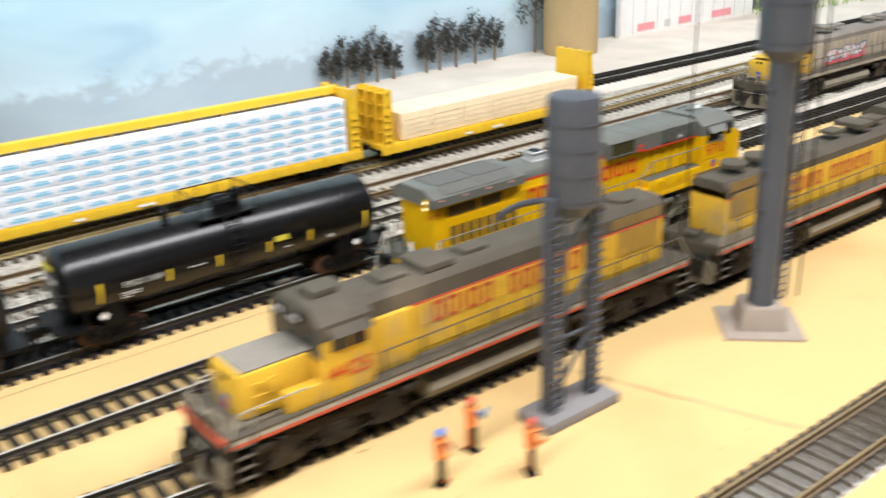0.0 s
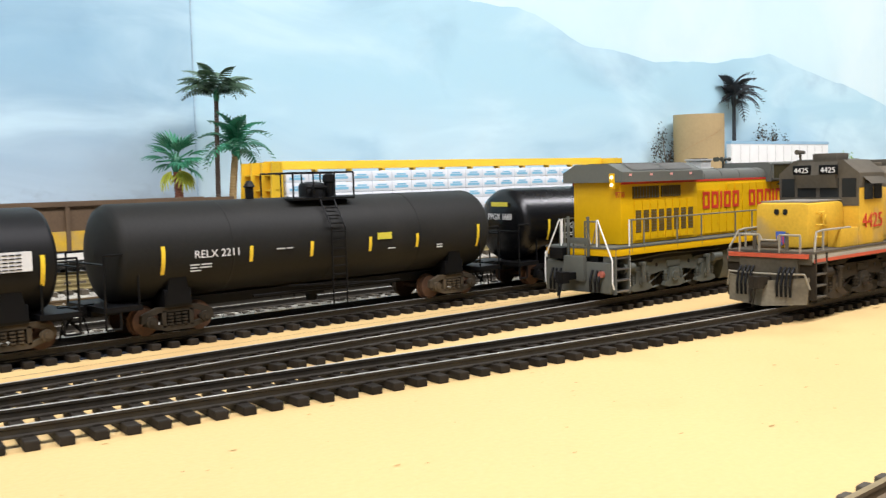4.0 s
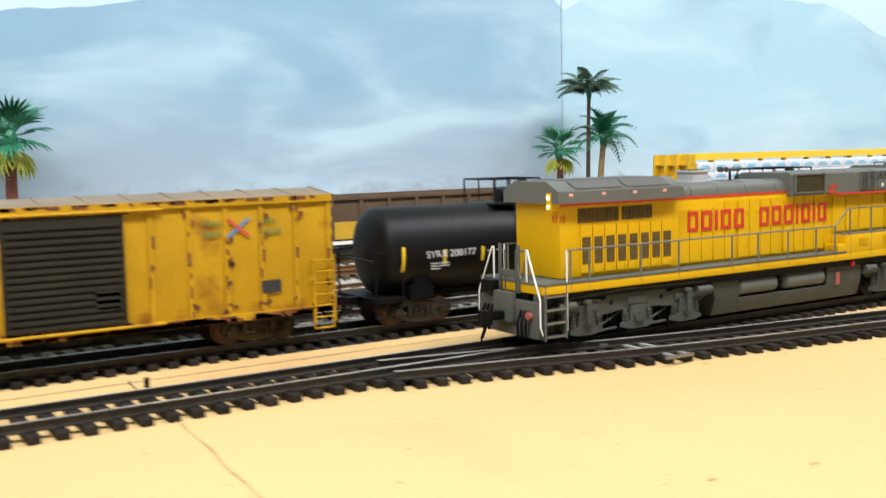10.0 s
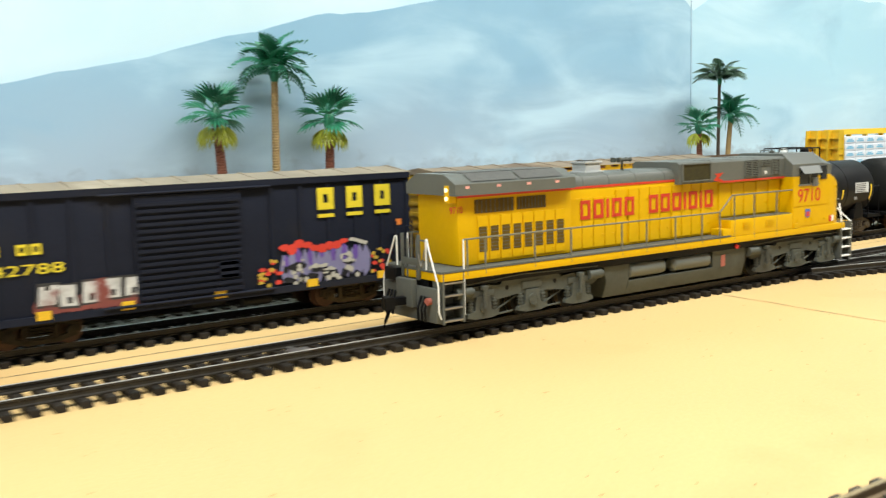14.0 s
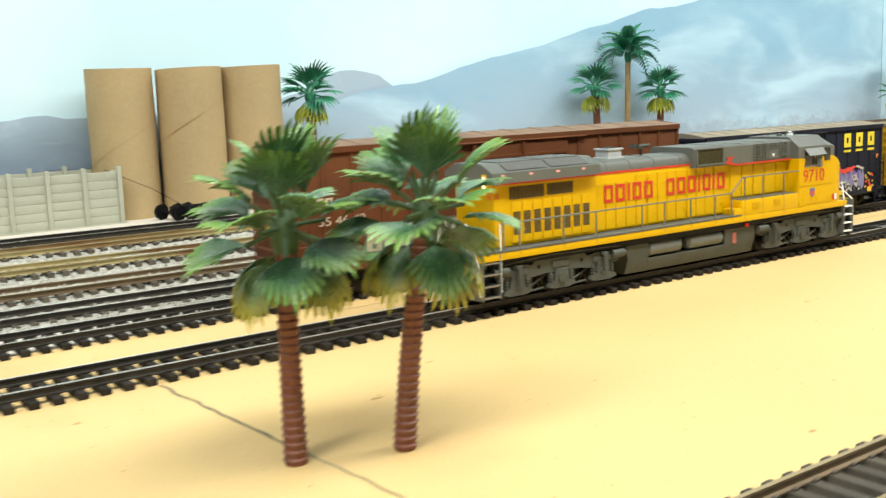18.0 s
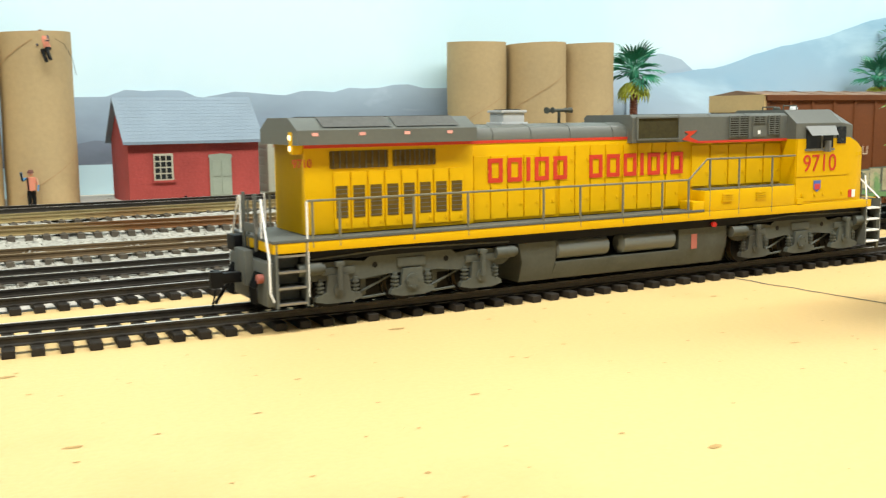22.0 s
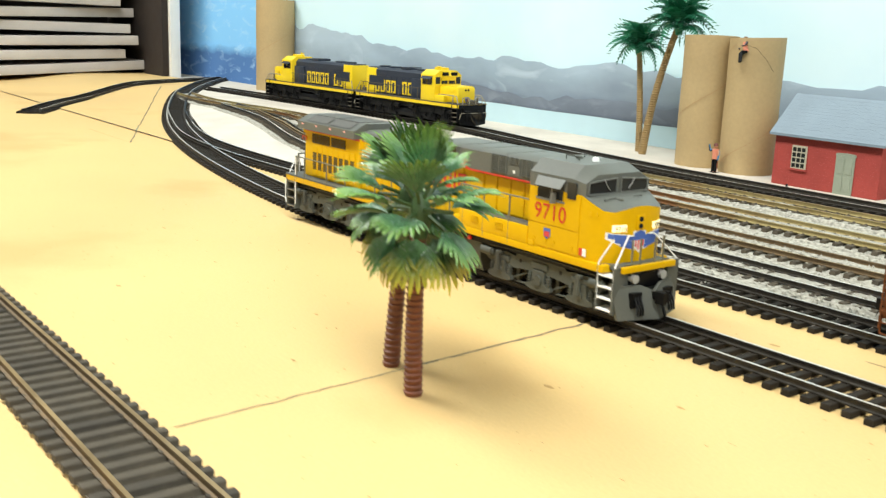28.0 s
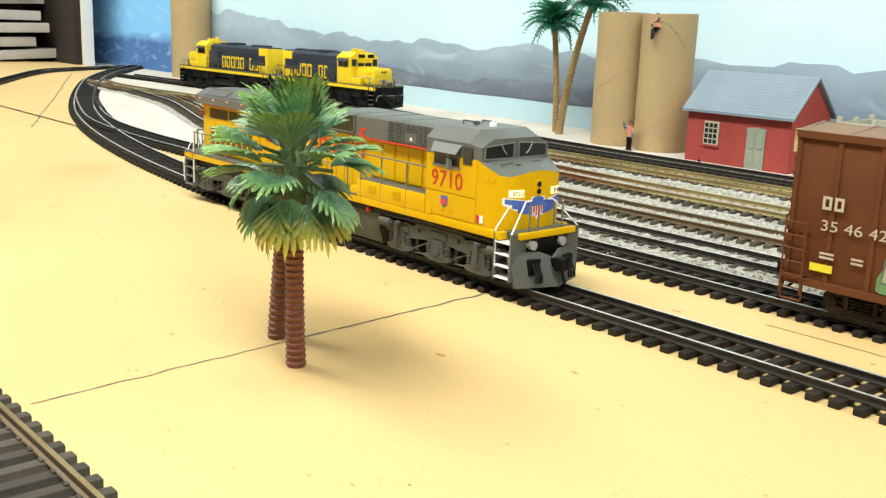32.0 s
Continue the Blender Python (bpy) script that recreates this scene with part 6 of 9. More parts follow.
def boxcar(x0, x1, y, label, body_m, roof_m, height, door, ribs, door_m, rusty=False, end_m=None):
    cx, half = (x0 + x1) / 2, (x1 - x0) / 2
    C = thing("boxcar", label, "boxcar", cx, y, 0, 0, "boxcars on the yard track")
    w = 16.8
    z0, z1 = 15.5, height
    bm = B()
    box(bm, -half, half, -w, w, z0, z1, 0.3)
    body = part("body", bm, body_m, C)
    bm = B()
    for s in (-1, 1):
        for k in range(ribs + 1):
            xx = -half + 1.2 + (2 * half - 2.4) * k / ribs
            if door[0] - 1 < xx < door[1] + 1:
                continue
            rect(bm, xx - 0.8, xx + 0.8, z0 + 0.5, z1 - 2.2, s * w, 0.45)
        rect(bm, -half, half, z1 - 2.4, z1, s * w, 0.9)
        rect(bm, -half, half, z0 - 1.5, z0 + 1.0, s * w, 0.9)
        for sx in (-1, 1):
            for k in range(int((z1 - z0) / 4.6)):
                zz = z0 + 2.5 + 4.6 * k
                xe = sx * half
                box(bm, min(xe, xe + sx * 0.8), max(xe, xe + sx * 0.8), -w + 0.5, w - 0.5, zz, zz + 2.0, 0.5) if s > 0 else None
    part("rib", bm, body_m if end_m is None else body_m, body)
    if end_m:
        bm = B()
        box(bm, -half - 1.1, -half + 1.5, -w - 0.2, w + 0.2, z1 - 7.5, z1 + 0.2)
        part("end_panel", bm, end_m, body, "tan upper end panel")
    bm = B()
    prism(bm, [(-w - 0.8, z1), (0, z1 + 2.0), (w + 0.8, z1), (w + 0.8, z1 - 0.6), (-w - 0.8, z1 - 0.6)], "x", -half - 0.6, half + 0.6)
    roof = part("roof", bm, roof_m, C)
    n = 13
    for k in range(n + 1):
        bm = B()
        xx = -half + 2 * half * k / n
        prism(bm, [(-w - 0.8, z1 + 0.05), (0, z1 + 2.35), (w + 0.8, z1 + 0.05), (w + 0.8, z1 - 0.5), (-w - 0.8, z1 - 0.5)], "x", xx - 0.5, xx + 0.5)
        part("roof_rib", bm, roof_m, roof)
    for s in (-1, 1):
        bm = B()
        rect(bm, door[0], door[1], z0 + 1.2, z1 - 3.5, s * (w + 0.3), 0.6)
        dr = part("door", bm, door_m, C, "louvred sliding door" if rusty else "")
        bm = B()
        if door_m is UP_BR:
            for k in range(2):
                a = door[0] + (door[1] - door[0]) * k / 2
                b_ = door[0] + (door[1] - door[0]) * (k + 1) / 2
                for zz in (z0 + 3, z0 + 11, z0 + 19, z0 + 27, z1 - 10):
                    rect(bm, a + 1.2, b_ - 1.2, zz, zz + 1.3, s * (w + 0.9), 1.4)
                rect(bm, a, a + 1.1, z0 + 1, z1 - 3.5, s * (w + 0.9), 1.2)
                for xx in (a + (b_ - a) * 0.35, a + (b_ - a) * 0.65):
                    rod(bm, (xx, s * (w + 1.6), z0 + 1), (xx, s * (w + 1.6), z1 - 8), 0.3)
                rect(bm, a + 4, a + 9, z0 + 8, z0 + 16, s * (w + 0.9), 1.1)
                for xx in range(5):
                    rect(bm, a + 3 + xx * 4.6, a + 4.2 + xx * 4.6, z0 + 4.4, z0 + 7, s * (w + 0.9), 1.0)
        else:
            for k in range(15):
                zz = z0 + 2.2 + k * (z1 - z0 - 7) / 15
                rect(bm, door[0] + 1, door[1] - 1, zz, zz + 1.2, s * (w + 0.9), 0.6)
            rect(bm, door[1] - 9.5, door[1] - 2, z0 + 7, z0 + 13, s * (w + 1.0), 0.5)
        part("door_rib", bm, door_m, dr)
        bm = B()
        rod(bm, (door[0] - 12, s * (w + 1.2), z0 + 0.6), (door[1] + 12, s * (w + 1.2), z0 + 0.6), 0.5)
        part("door_track", bm, body_m, C)
        bm = B()
        rod(bm, (door[0] - 12, s * (w + 1.2), z1 - 2.6), (door[1] + 12, s * (w + 1.2), z1 - 2.6), 0.5)
        part("door_track", bm, body_m, C)
        for xe in (-half + 4.2, half - 4.2):
            ladder(C, xe, s * (w + 2.0), z0 - 5, z0 + 19 if rusty else z0 + 22, 7.6, 6, body_m)
            for zz in (z0 + 2, z0 + 10, z0 + 17):
                bm = B()
                for dx in (-3.8, 3.8):
                    rod(bm, (xe + dx, s * w, zz), (xe + dx, s * (w + 2.2), zz), 0.4, 6)
                part("ladder_bracket", bm, body_m, C)["kind"] = "stuff"
            bm = B()
            wire(bm, [(xe - 3.8, s * (w + 0.8), z0), (xe - 3.8, s * (w + 0.8), 8.4), (xe + 3.8, s * (w + 0.8), 8.4), (xe + 3.8, s * (w + 0.8), z0)], 0.36)
            part("stirrup", bm, body_m, C)
    bm = B()
    box(bm, -half + 2, half - 2, -5, 5, 11.5, 15.6)
    box(bm, -6, 6, -12, 12, 11.5, 15.6)
    rod(bm, (14, -9, 11.5), (26, -9, 11.5), 2.4, 12)
    part("underframe", bm, BLACKISH, C)
    freight_truck(C, -half + 27, RUSTY, DUST)
    freight_truck(C, half - 27, RUSTY, DUST)
    coupler(C, -half, -1)
    coupler(C, half, 1)
    return C, half, w, z0, z1


CX = 67.0
# yellow boxcar
C, hf, w, z0, z1 = boxcar(-487, -309, CX, "rust-streaked yellow boxcar with a dark louvred door and dusty roof", RB_Y, RB_ROOF, 55.5, (-19.5, 16.5), 14, DOOR_D, True)
BLK = mat("black_lettering", (0.03, 0.03, 0.03), 0.6)
marks(C, "lettering", BLK, -84, -w - 0.46, 47.0, "X X X X", 2.9, 4.2, 2.9, 0.9, "-y", "widely spaced black block lettering")
marks(C, "lettering", BLK, -52, -w - 0.46, 42.4, "X X X", 2.9, 4.0, 2.9, 0.9, "-y")
bm = B()
for a in ((-82, -60, 44.6, 45.3), (-82, -81.2, 38.0, 45.3), (-82, -74, 38.0, 38.8), (-74.6, -73.8, 38.0, 43.2), (-74.6, -65, 42.6, 43.2), (-60.8, -60, 41.0, 45.3)):
    rect(bm, *a[:2], *a[2:], -w - 0.3, 0.2)
part("outline_mark", bm, BLK, C, smooth=False)
words("RBOX", 4.2, BLK, C, "car_mark", -74.5, -w - 0.5, 31.4, "-y", 14.5)
words("30113", 4.0, BLK, C, "car_number", -72, -w - 0.5, 26.8, "-y", 13.5)
bars(C, "small_print", BLK, [(-74, 22.8, 5, 0.4), (-74, 22.0, 5, 0.4), (-64, 22.8, 5, 0.4), (-64, 22.0, 5, 0.4), (-52, 22.2, 6, 0.6), (-52, 31.0, 3.2, 0.4), (-52, 34.0, 3.2, 0.4), (-52, 31.0, 0.4, 3.2), (-49.2, 31.0, 0.4, 3.2), (62, 22.5, 7, 4.4)], -w - 0.46)
words("next\nload", 3.6, mat("green_lettering", (0.12, 0.22, 0.06), 0.6), C, "slogan", 42, -w - 0.5, 46.5, "-y")
words("any\nroad", 3.6, mat("green_lettering", (0.12, 0.22, 0.06), 0.6), C, "slogan", 63, -w - 0.5, 46.5, "-y")
for c_, pts in (((0.1, 0.25, 0.5), [(50, 42.5), (51.6, 42.5), (59, 48.5), (57.4, 48.5)]), ((0.6, 0.08, 0.05), [(50, 48.5), (51.6, 48.5), (59, 42.5), (57.4, 42.5)])):
    bm = B()
    prism(bm, pts, "y", -w - 0.55 - (0.05 if c_[0] > 0.3 else 0), -w - 0.4)
    part("cross_mark", bm, mat("mark_%d" % (c_[0] * 100), c_, 0.5), C, smooth=False)
# rust along the ribs, sill and eaves
rnd = random.Random(9)
bm = B()
for k in range(15):
    xx = -hf + 1.2 + (2 * hf - 2.4) * k / 14
    if -21 < xx < 18:
        continue
    zz = z0 + 1
    while zz < z1 - 4:
        ln = rnd.uniform(0.8, 5)
        if rnd.random() < 0.5:
            a = rnd.uniform(-0.9, 0.3)
            rect(bm, xx + a, xx + a + rnd.uniform(0.4, 1.2), zz, min(zz + ln, z1 - 3), -w - 0.45, 0.06)
        zz += ln + rnd.uniform(0.5, 4)
for k in range(70):
    xx = rnd.uniform(-hf, hf - 5)
    rect(bm, xx, xx + rnd.uniform(1, 6), z0 - 1.4, z0 - 1.4 + rnd.uniform(0.5, 2.3), -w - 0.9, 0.06)
    xx = rnd.uniform(-hf, hf - 5)
    top = rnd.uniform(0.3, 1.4)
    rect(bm, xx, xx + rnd.uniform(0.6, 5), z1 - 0.2 - top, z1 - 0.2, -w - 0.9, 0.06)
for k in range(150):
    xx = rnd.uniform(-hf, hf - 3)
    rect(bm, xx, xx + rnd.uniform(1, 7), z0 - 1.45, z0 - 1.45 + rnd.uniform(0.6, 2.4), -w - 0.9, 0.07)
for k in range(60):
    xx = -hf + 1.2 + (2 * hf - 2.4) * rnd.randrange(15) / 14 + rnd.uniform(-2.2, 1.6)
    zz = rnd.choice((z0 + rnd.uniform(0.8, 4), z1 - rnd.uniform(3, 7), rnd.uniform(z0, z1 - 6)))
    if not -21 < xx < 18:
        prism(bm, [(xx, zz), (xx + rnd.uniform(0.6, 1.8), zz - rnd.uniform(0, 0.5)), (xx + rnd.uniform(1.0, 2.2), zz + rnd.uniform(0.6, 1.6)), (xx + rnd.uniform(0, 0.8), zz + rnd.uniform(0.8, 2.0))], "y", -w - 0.5, -w)
for zz in (z0 + 1.0, z1 - 3.6):
    for k in range(22):
        xx = rnd.uniform(-22, 16)
        rect(bm, xx, xx + rnd.uniform(0.6, 3), zz, zz + rnd.uniform(0.3, 1.2), -w - 0.95, 0.08)
part("rust_patch", bm, mat("flaking_rust", (0.16, 0.055, 0.012), 0.85, vary=0.4, scale=200), C, "flaking brown rust", smooth=False)["kind"] = "stuff"
# dark blue boxcar
C, hf, w, z0, z1 = boxcar(-678, -504, CX, "dark blue boxcar with yellow lettering and graffiti", NAVYBOX_B, NAVYBOX_ROOF, 57.5, (-28, 12), 14, NAVYBOX_B)
YL = mat("yellow_lettering", (0.75, 0.6, 0.03), 0.5)
for k in range(3):
    marks(C, "lettering", YL, 44 + 13 * k, -w - 0.46, 44.5, "X", 7.2, 8.5, 0, 2.6, "-y", "large yellow block letters")
    bars(C, "underline", YL, [(44 + 13 * k, 41.4, 7.2, 1.4)], -w - 0.46)
marks(C, "lettering", YL, -80, -w - 0.46, 37, "XX XX", 3.4, 3.6, 1.0, 0.9)
words("142788", 5.0, YL, C, "car_number", -80, -w - 0.5, 30.5, "-y", 26)
for xx in (-84, -62, -34, 0, 38, 70):
    bars(C, "yellow_patch", mat("patch_yellow", (0.75, 0.45, 0.02), 0.5), [(xx, 15.0, 4.6, 3.0)], -w - 0.95)
bars(C, "orange_patch", mat("patch_orange", (0.7, 0.2, 0.03), 0.5), [(80, 36, 2.4, 2.4)], -w - 0.46)


def sprayed_panel(parent, x0, x1, z0, z1, y, seed):
    """Lavender letters with a red crown, black and white bubbles and a flame of dots at both ends."""
    rnd = random.Random(seed)
    def disc(bm, cx, cz, rx, rz, yy, n=9):
        a0 = rnd.uniform(0, 1)
        bm.faces.new([bm.verts.new((cx + rx * math.cos(a0 + 2 * math.pi * k / n) * rnd.uniform(0.8, 1.15), yy, cz + rz * math.sin(a0 + 2 * math.pi * k / n) * rnd.uniform(0.8, 1.15))) for k in range(n)])
    w, h = x1 - x0, z1 - z0
    xa, xb = x0 + 0.18 * w, x1 - 0.1 * w
    layers = [
        ((0.2, 0.19, 0.32), [(xa + (xb - xa) * (i + 0.5) / 13, z0 + h * rnd.uniform(0.38, 0.46), (xb - xa) / 19, h * rnd.uniform(0.36, 0.44)) for i in range(13)]),
        ((0.13, 0.07, 0.3), [(xa + (xb - xa) * (0.06 + 0.13 * i), z0 + h * rnd.uniform(0.5, 0.75), 1.3, h * 0.22) for i in range(7)]),
        ((0.62, 0.05, 0.03), [(xa + (xb - xa) * 0.75 * (i + 0.5) / 9, z0 + h * rnd.uniform(0.76, 0.92), 2.4, rnd.uniform(1.0, 2.0)) for i in range(9)]),
        ((0.012, 0.012, 0.015), [(xa + (xb - xa) * rnd.uniform(0, 0.8), z0 + h * rnd.uniform(0.12, 0.45), rnd.uniform(0.8, 2.6), rnd.uniform(0.8, 2.2)) for i in range(20)]),
        ((0.45, 0.43, 0.36), [(xa + (xb - xa) * rnd.uniform(0, 0.85), z0 + h * rnd.uniform(0.05, 0.6), rnd.uniform(0.5, 1.7), rnd.uniform(0.4, 1.3)) for i in range(40)] + [(xb - 8 + i * 2, z1 - 1.5 - i * 0.6, 1.5, 0.8) for i in range(4)]),
        ((0.6, 0.05, 0.03), [((x0 if i % 2 else xb + 1) + rnd.uniform(0, 0.17 * w), z0 + h * rnd.uniform(0.0, 0.6), rnd.uniform(0.8, 1.6), rnd.uniform(0.6, 1.0)) for i in range(18)]),
        ((0.5, 0.34, 0.04), [((x0 if i % 2 else xb + 1) + rnd.uniform(0, 0.17 * w), z0 + h * rnd.uniform(0.0, 0.65), rnd.uniform(0.7, 1.4), rnd.uniform(0.6, 0.9)) for i in range(18)]),
    ]
    for k, (c, spots) in enumerate(layers):
        bm = B()
        for i, (cx, cz, rx, rz) in enumerate(spots):
            disc(bm, cx, max(cz, z0 + rz * 0.4), rx, rz, y - 0.05 * k - 0.0015 * i, 5 if k < 2 else 7)
        part("graffiti", bm, mat("spray_%d_%d" % (seed, k), c, 0.5, vary=0.12), parent, "sprayed graffiti in mixed colours", smooth=False)["kind"] = "stuff"


sprayed_panel(C, 17.5, 72, 16.0, 33.5, -w - 0.5, 11)
graffiti(C, -62, 16.6, 36, 12, -w - 0.5, 12, [(0.2, 0.05, 0.04), (0.5, 0.5, 0.48), (0.03, 0.03, 0.03)])
# brown boxcar
C, hf, w, z0, z1 = boxcar(-932, -700, CX, "oxide-brown high boxcar with twin doors and pale graffiti", UP_BR, UP_ROOF, 66.0, (-23, 35), 16, UP_BR, end_m=mat("tan_end_paint", (0.5, 0.36, 0.16), 0.6))
WL = mat("cream_lettering", (0.5, 0.41, 0.3), 0.6)
marks(C, "lettering", WL, -104, -w - 0.95, 41, "XX", 3.2, 4.4, 1, 0.9)
words("35 46 42", 5.0, WL, C, "car_number", -104, -w - 1.0, 34, "-y", 22.5)
bars(C, "small_print", WL, [(-103, 26, 5, 0.7), (-103, 24.6, 5, 0.7), (-92, 26, 4, 0.7), (-92, 24.6, 4, 0.7), (-18, 54.6, 9, 0.35), (-18, 53.6, 8, 0.35), (-18, 52.6, 5, 0.35), (8, 55.6, 9, 0.35), (8, 54.6, 9, 0.35), (8, 53.6, 7, 0.35), (-52, 38, 3.4, 0.5), (-52, 38, 0.5, 4), (-49, 38, 0.5, 4), (92, 30, 5, 0.7), (92, 28.4, 4, 0.7)], -w - 0.95)
bars(C, "yellow_stencil", YL, [(-106, 20, 8, 2.6), (92, 22, 4, 1.2)], -w - 0.95)
bm = B()
prism(bm, [(66, 54), (71, 54), (71, 50), (68.5, 48), (66, 50)], "y", -w - 1.0, -w - 0.8)
part("shield", bm, mat("faded_shield", (0.45, 0.3, 0.4), 0.5), C, smooth=False)
graffiti(C, 37, 17, 54, 14, -w - 0.5, 21, [(0.12, 0.24, 0.05), (0.36, 0.32, 0.19), (0.07, 0.065, 0.045)])
graffiti(C, -82, 17, 54, 15, -w - 0.5, 22, [(0.13, 0.27, 0.1), (0.34, 0.32, 0.2), (0.09, 0.12, 0.09)])


def bulkhead_car(x0, x1, y, label, load, turn=0.0):
    cx, half = (x0 + x1) / 2, (x1 - x0) / 2
    zb = ground_z(y)
    C = thing("flatcar", label, "flatcar", cx, y, zb, turn)
    bm = B()
    box(bm, -half, half, -16, 16, 14.5, 17.6, 0.3)
    for s in (-1, 1):
        box(bm, -half, half, min(s * 14.5, s * 16.4), max(s * 14.5, s * 16.4), 11.5, 16.5, 0.3)
        for k in range(24):
            xx = -half + 4 + (2 * half - 8) * k / 23
            rect(bm, xx - 0.7, xx + 0.7, 11.5, 17.5, s * 16.4, 0.7)
    part("deck", bm, CAR_Y, C)
    for s in (-1, 1):
        bm = B()
        xe = s * (half - 9)
        h = 57 if load == "wrap" else 53
        box(bm, min(xe, xe + s * 1.4), max(xe, xe + s * 1.4), -16, 16, 17, h)
        bh = part("bulkhead", bm, CAR_Y, C)
        for yy in (-15.2, -5, 5, 15.2):
            bm = B()
            prism(bm, [(xe + s * 1.4, 17.6), (xe + s * 8, 17.6), (xe + s * 6, h - 0.2), (xe + s * 1.4, h - 0.2)], "y", yy - 0.6, yy + 0.6)
            part("brace", bm, CAR_Y, bh)
        for zz in (24, 33, 42, 50):
            bm = B()
            box(bm, min(xe + s * 1.4, xe + s * 4.5), max(xe + s * 1.4, xe + s * 4.5), -15.8, 15.8, zz, zz + 0.9)
            part("cross_bar", bm, CAR_Y, bh)
        ladder(C, s * (half - 4.5), -16.4, 14, 40, 6, 6, CAR_Y)
    if load == "wrap":
        bm = B()
        box(bm, -half + 9, half - 9, -3, 3, 53, 57.5, 0.4)
        for k in range(12):
            xx = -half + 16 + (2 * half - 32) * k / 11
            box(bm, xx - 0.8, xx + 0.8, -2, 2, 17.6, 53)
        part("centre_beam", bm, CAR_Y, C)
        nx, nz = 19, 6
        lx, lz = (2 * half - 22) / nx, 34.0 / nz
        for s in (-1, 1):
            for i in range(nx):
                for k in range(nz):
                    bm = B()
                    xa, za = -half + 11 + lx * i, 17.7 + lz * k
                    box(bm, xa + 0.15, xa + lx - 0.15, min(s * 2.4, s * 15.8), max(s * 2.4, s * 15.8), za, za + lz - 0.2, 0.3)
                    pk = part("lumber_pack", bm, WRAP, C)
                    if s < 0:
                        bm = B()
                        rect(bm, xa + 1.8, xa + lx - 2.6, za + 1.4, za + 2.7, -15.8, 0.08)
                        rect(bm, xa + 3.4, xa + lx - 4.0, za + 3.0, za + 3.8, -15.8, 0.08)
                        part("blue_print", bm, WRAP_B, pk, smooth=False)
    else:
        n = 6
        lx = (2 * half - 34) / n
        for i in range(n):
            bm = B()
            xa = -half + 17 + lx * i
            box(bm, xa + 0.12, xa + lx - 0.12, -14.5, 14.5, 18, 36, 0.25)
            for k in range(5):
                box(bm, xa + 0.3, xa + lx - 0.3, -14.7, 14.7, 18.6 + k * 3.2, 18.8 + k * 3.2)
            part("lumber_pack", bm, LUMBER, C)
    bars(C, "small_print", WHITE, [(-half * 0.3, 13, 6, 1.4), (-half * 0.05, 13, 10, 1.4)], -17.2)
    bm = B()
    box(bm, -half + 4, half - 4, -4, 4, 10.5, 14.6)
    part("underframe", bm, BLACKISH, C)
    freight_truck(C, -half + 26, 0, BLACKISH)
    freight_truck(C, half - 26, 0, BLACKISH)
    coupler(C, -half, -1)
    coupler(C, half, 1)
    return C


FY = 225.0
bulkhead_car(-6, 278, 187, "yellow centre-beam flatcar stacked with white and blue wrapped lumber", "wrap", -1.6)
bulkhead_car(291, 488, 180, "yellow bulkhead flatcar carrying pale bundled lumber", "wood")


def gondola(x0, x1, y):
    cx, half = (x0 + x1) / 2, (x1 - x0) / 2
    zb = ground_z(y)
    rust = mat("rusty_brown_gondola", (0.12, 0.075, 0.04), 0.8, vary=0.25, scale=50)
    C = thing("gondola_car", "rusty brown open gondola car with a yellow lower side", "gondola", cx, y, zb, 0)
    bm = B()
    for s in (-1, 1):
        box(bm, -half, half, min(s * 14.8, s * 16), max(s * 14.8, s * 16), 14, 37)
        box(bm, -half, half, min(s * 14.2, s * 17), max(s * 14.2, s * 17), 35.5, 37.4)
        for k in range(17):
            xx = -half + 2 + (2 * half - 4) * k / 16
            rect(bm, xx - 1, xx + 1, 14, 35.5, s * 16, 0.9)
        box(bm, min(s * half, s * half - s * 1.4), max(s * half, s * half - s * 1.4), -16, 16, 14, 37)
    box(bm, -half, half, -15, 15, 14, 16)
    part("tub", bm, rust, C)
    for k in range(8):
        bm = B()
        xx = -half + 5 + (2 * half - 10) * k / 8
        rect(bm, xx, xx + (2 * half - 14) / 8, 15, 24, -16, 0.5)
        part("yellow_panel", bm, Y_OLD, C, smooth=False)
    freight_truck(C, -half + 26, 0, BLACKISH)
    freight_truck(C, half - 26, 0, BLACKISH)
    coupler(C, -half, -1)
    coupler(C, half, 1)


gondola(-290, -12, 216)

# ---- scenery ----


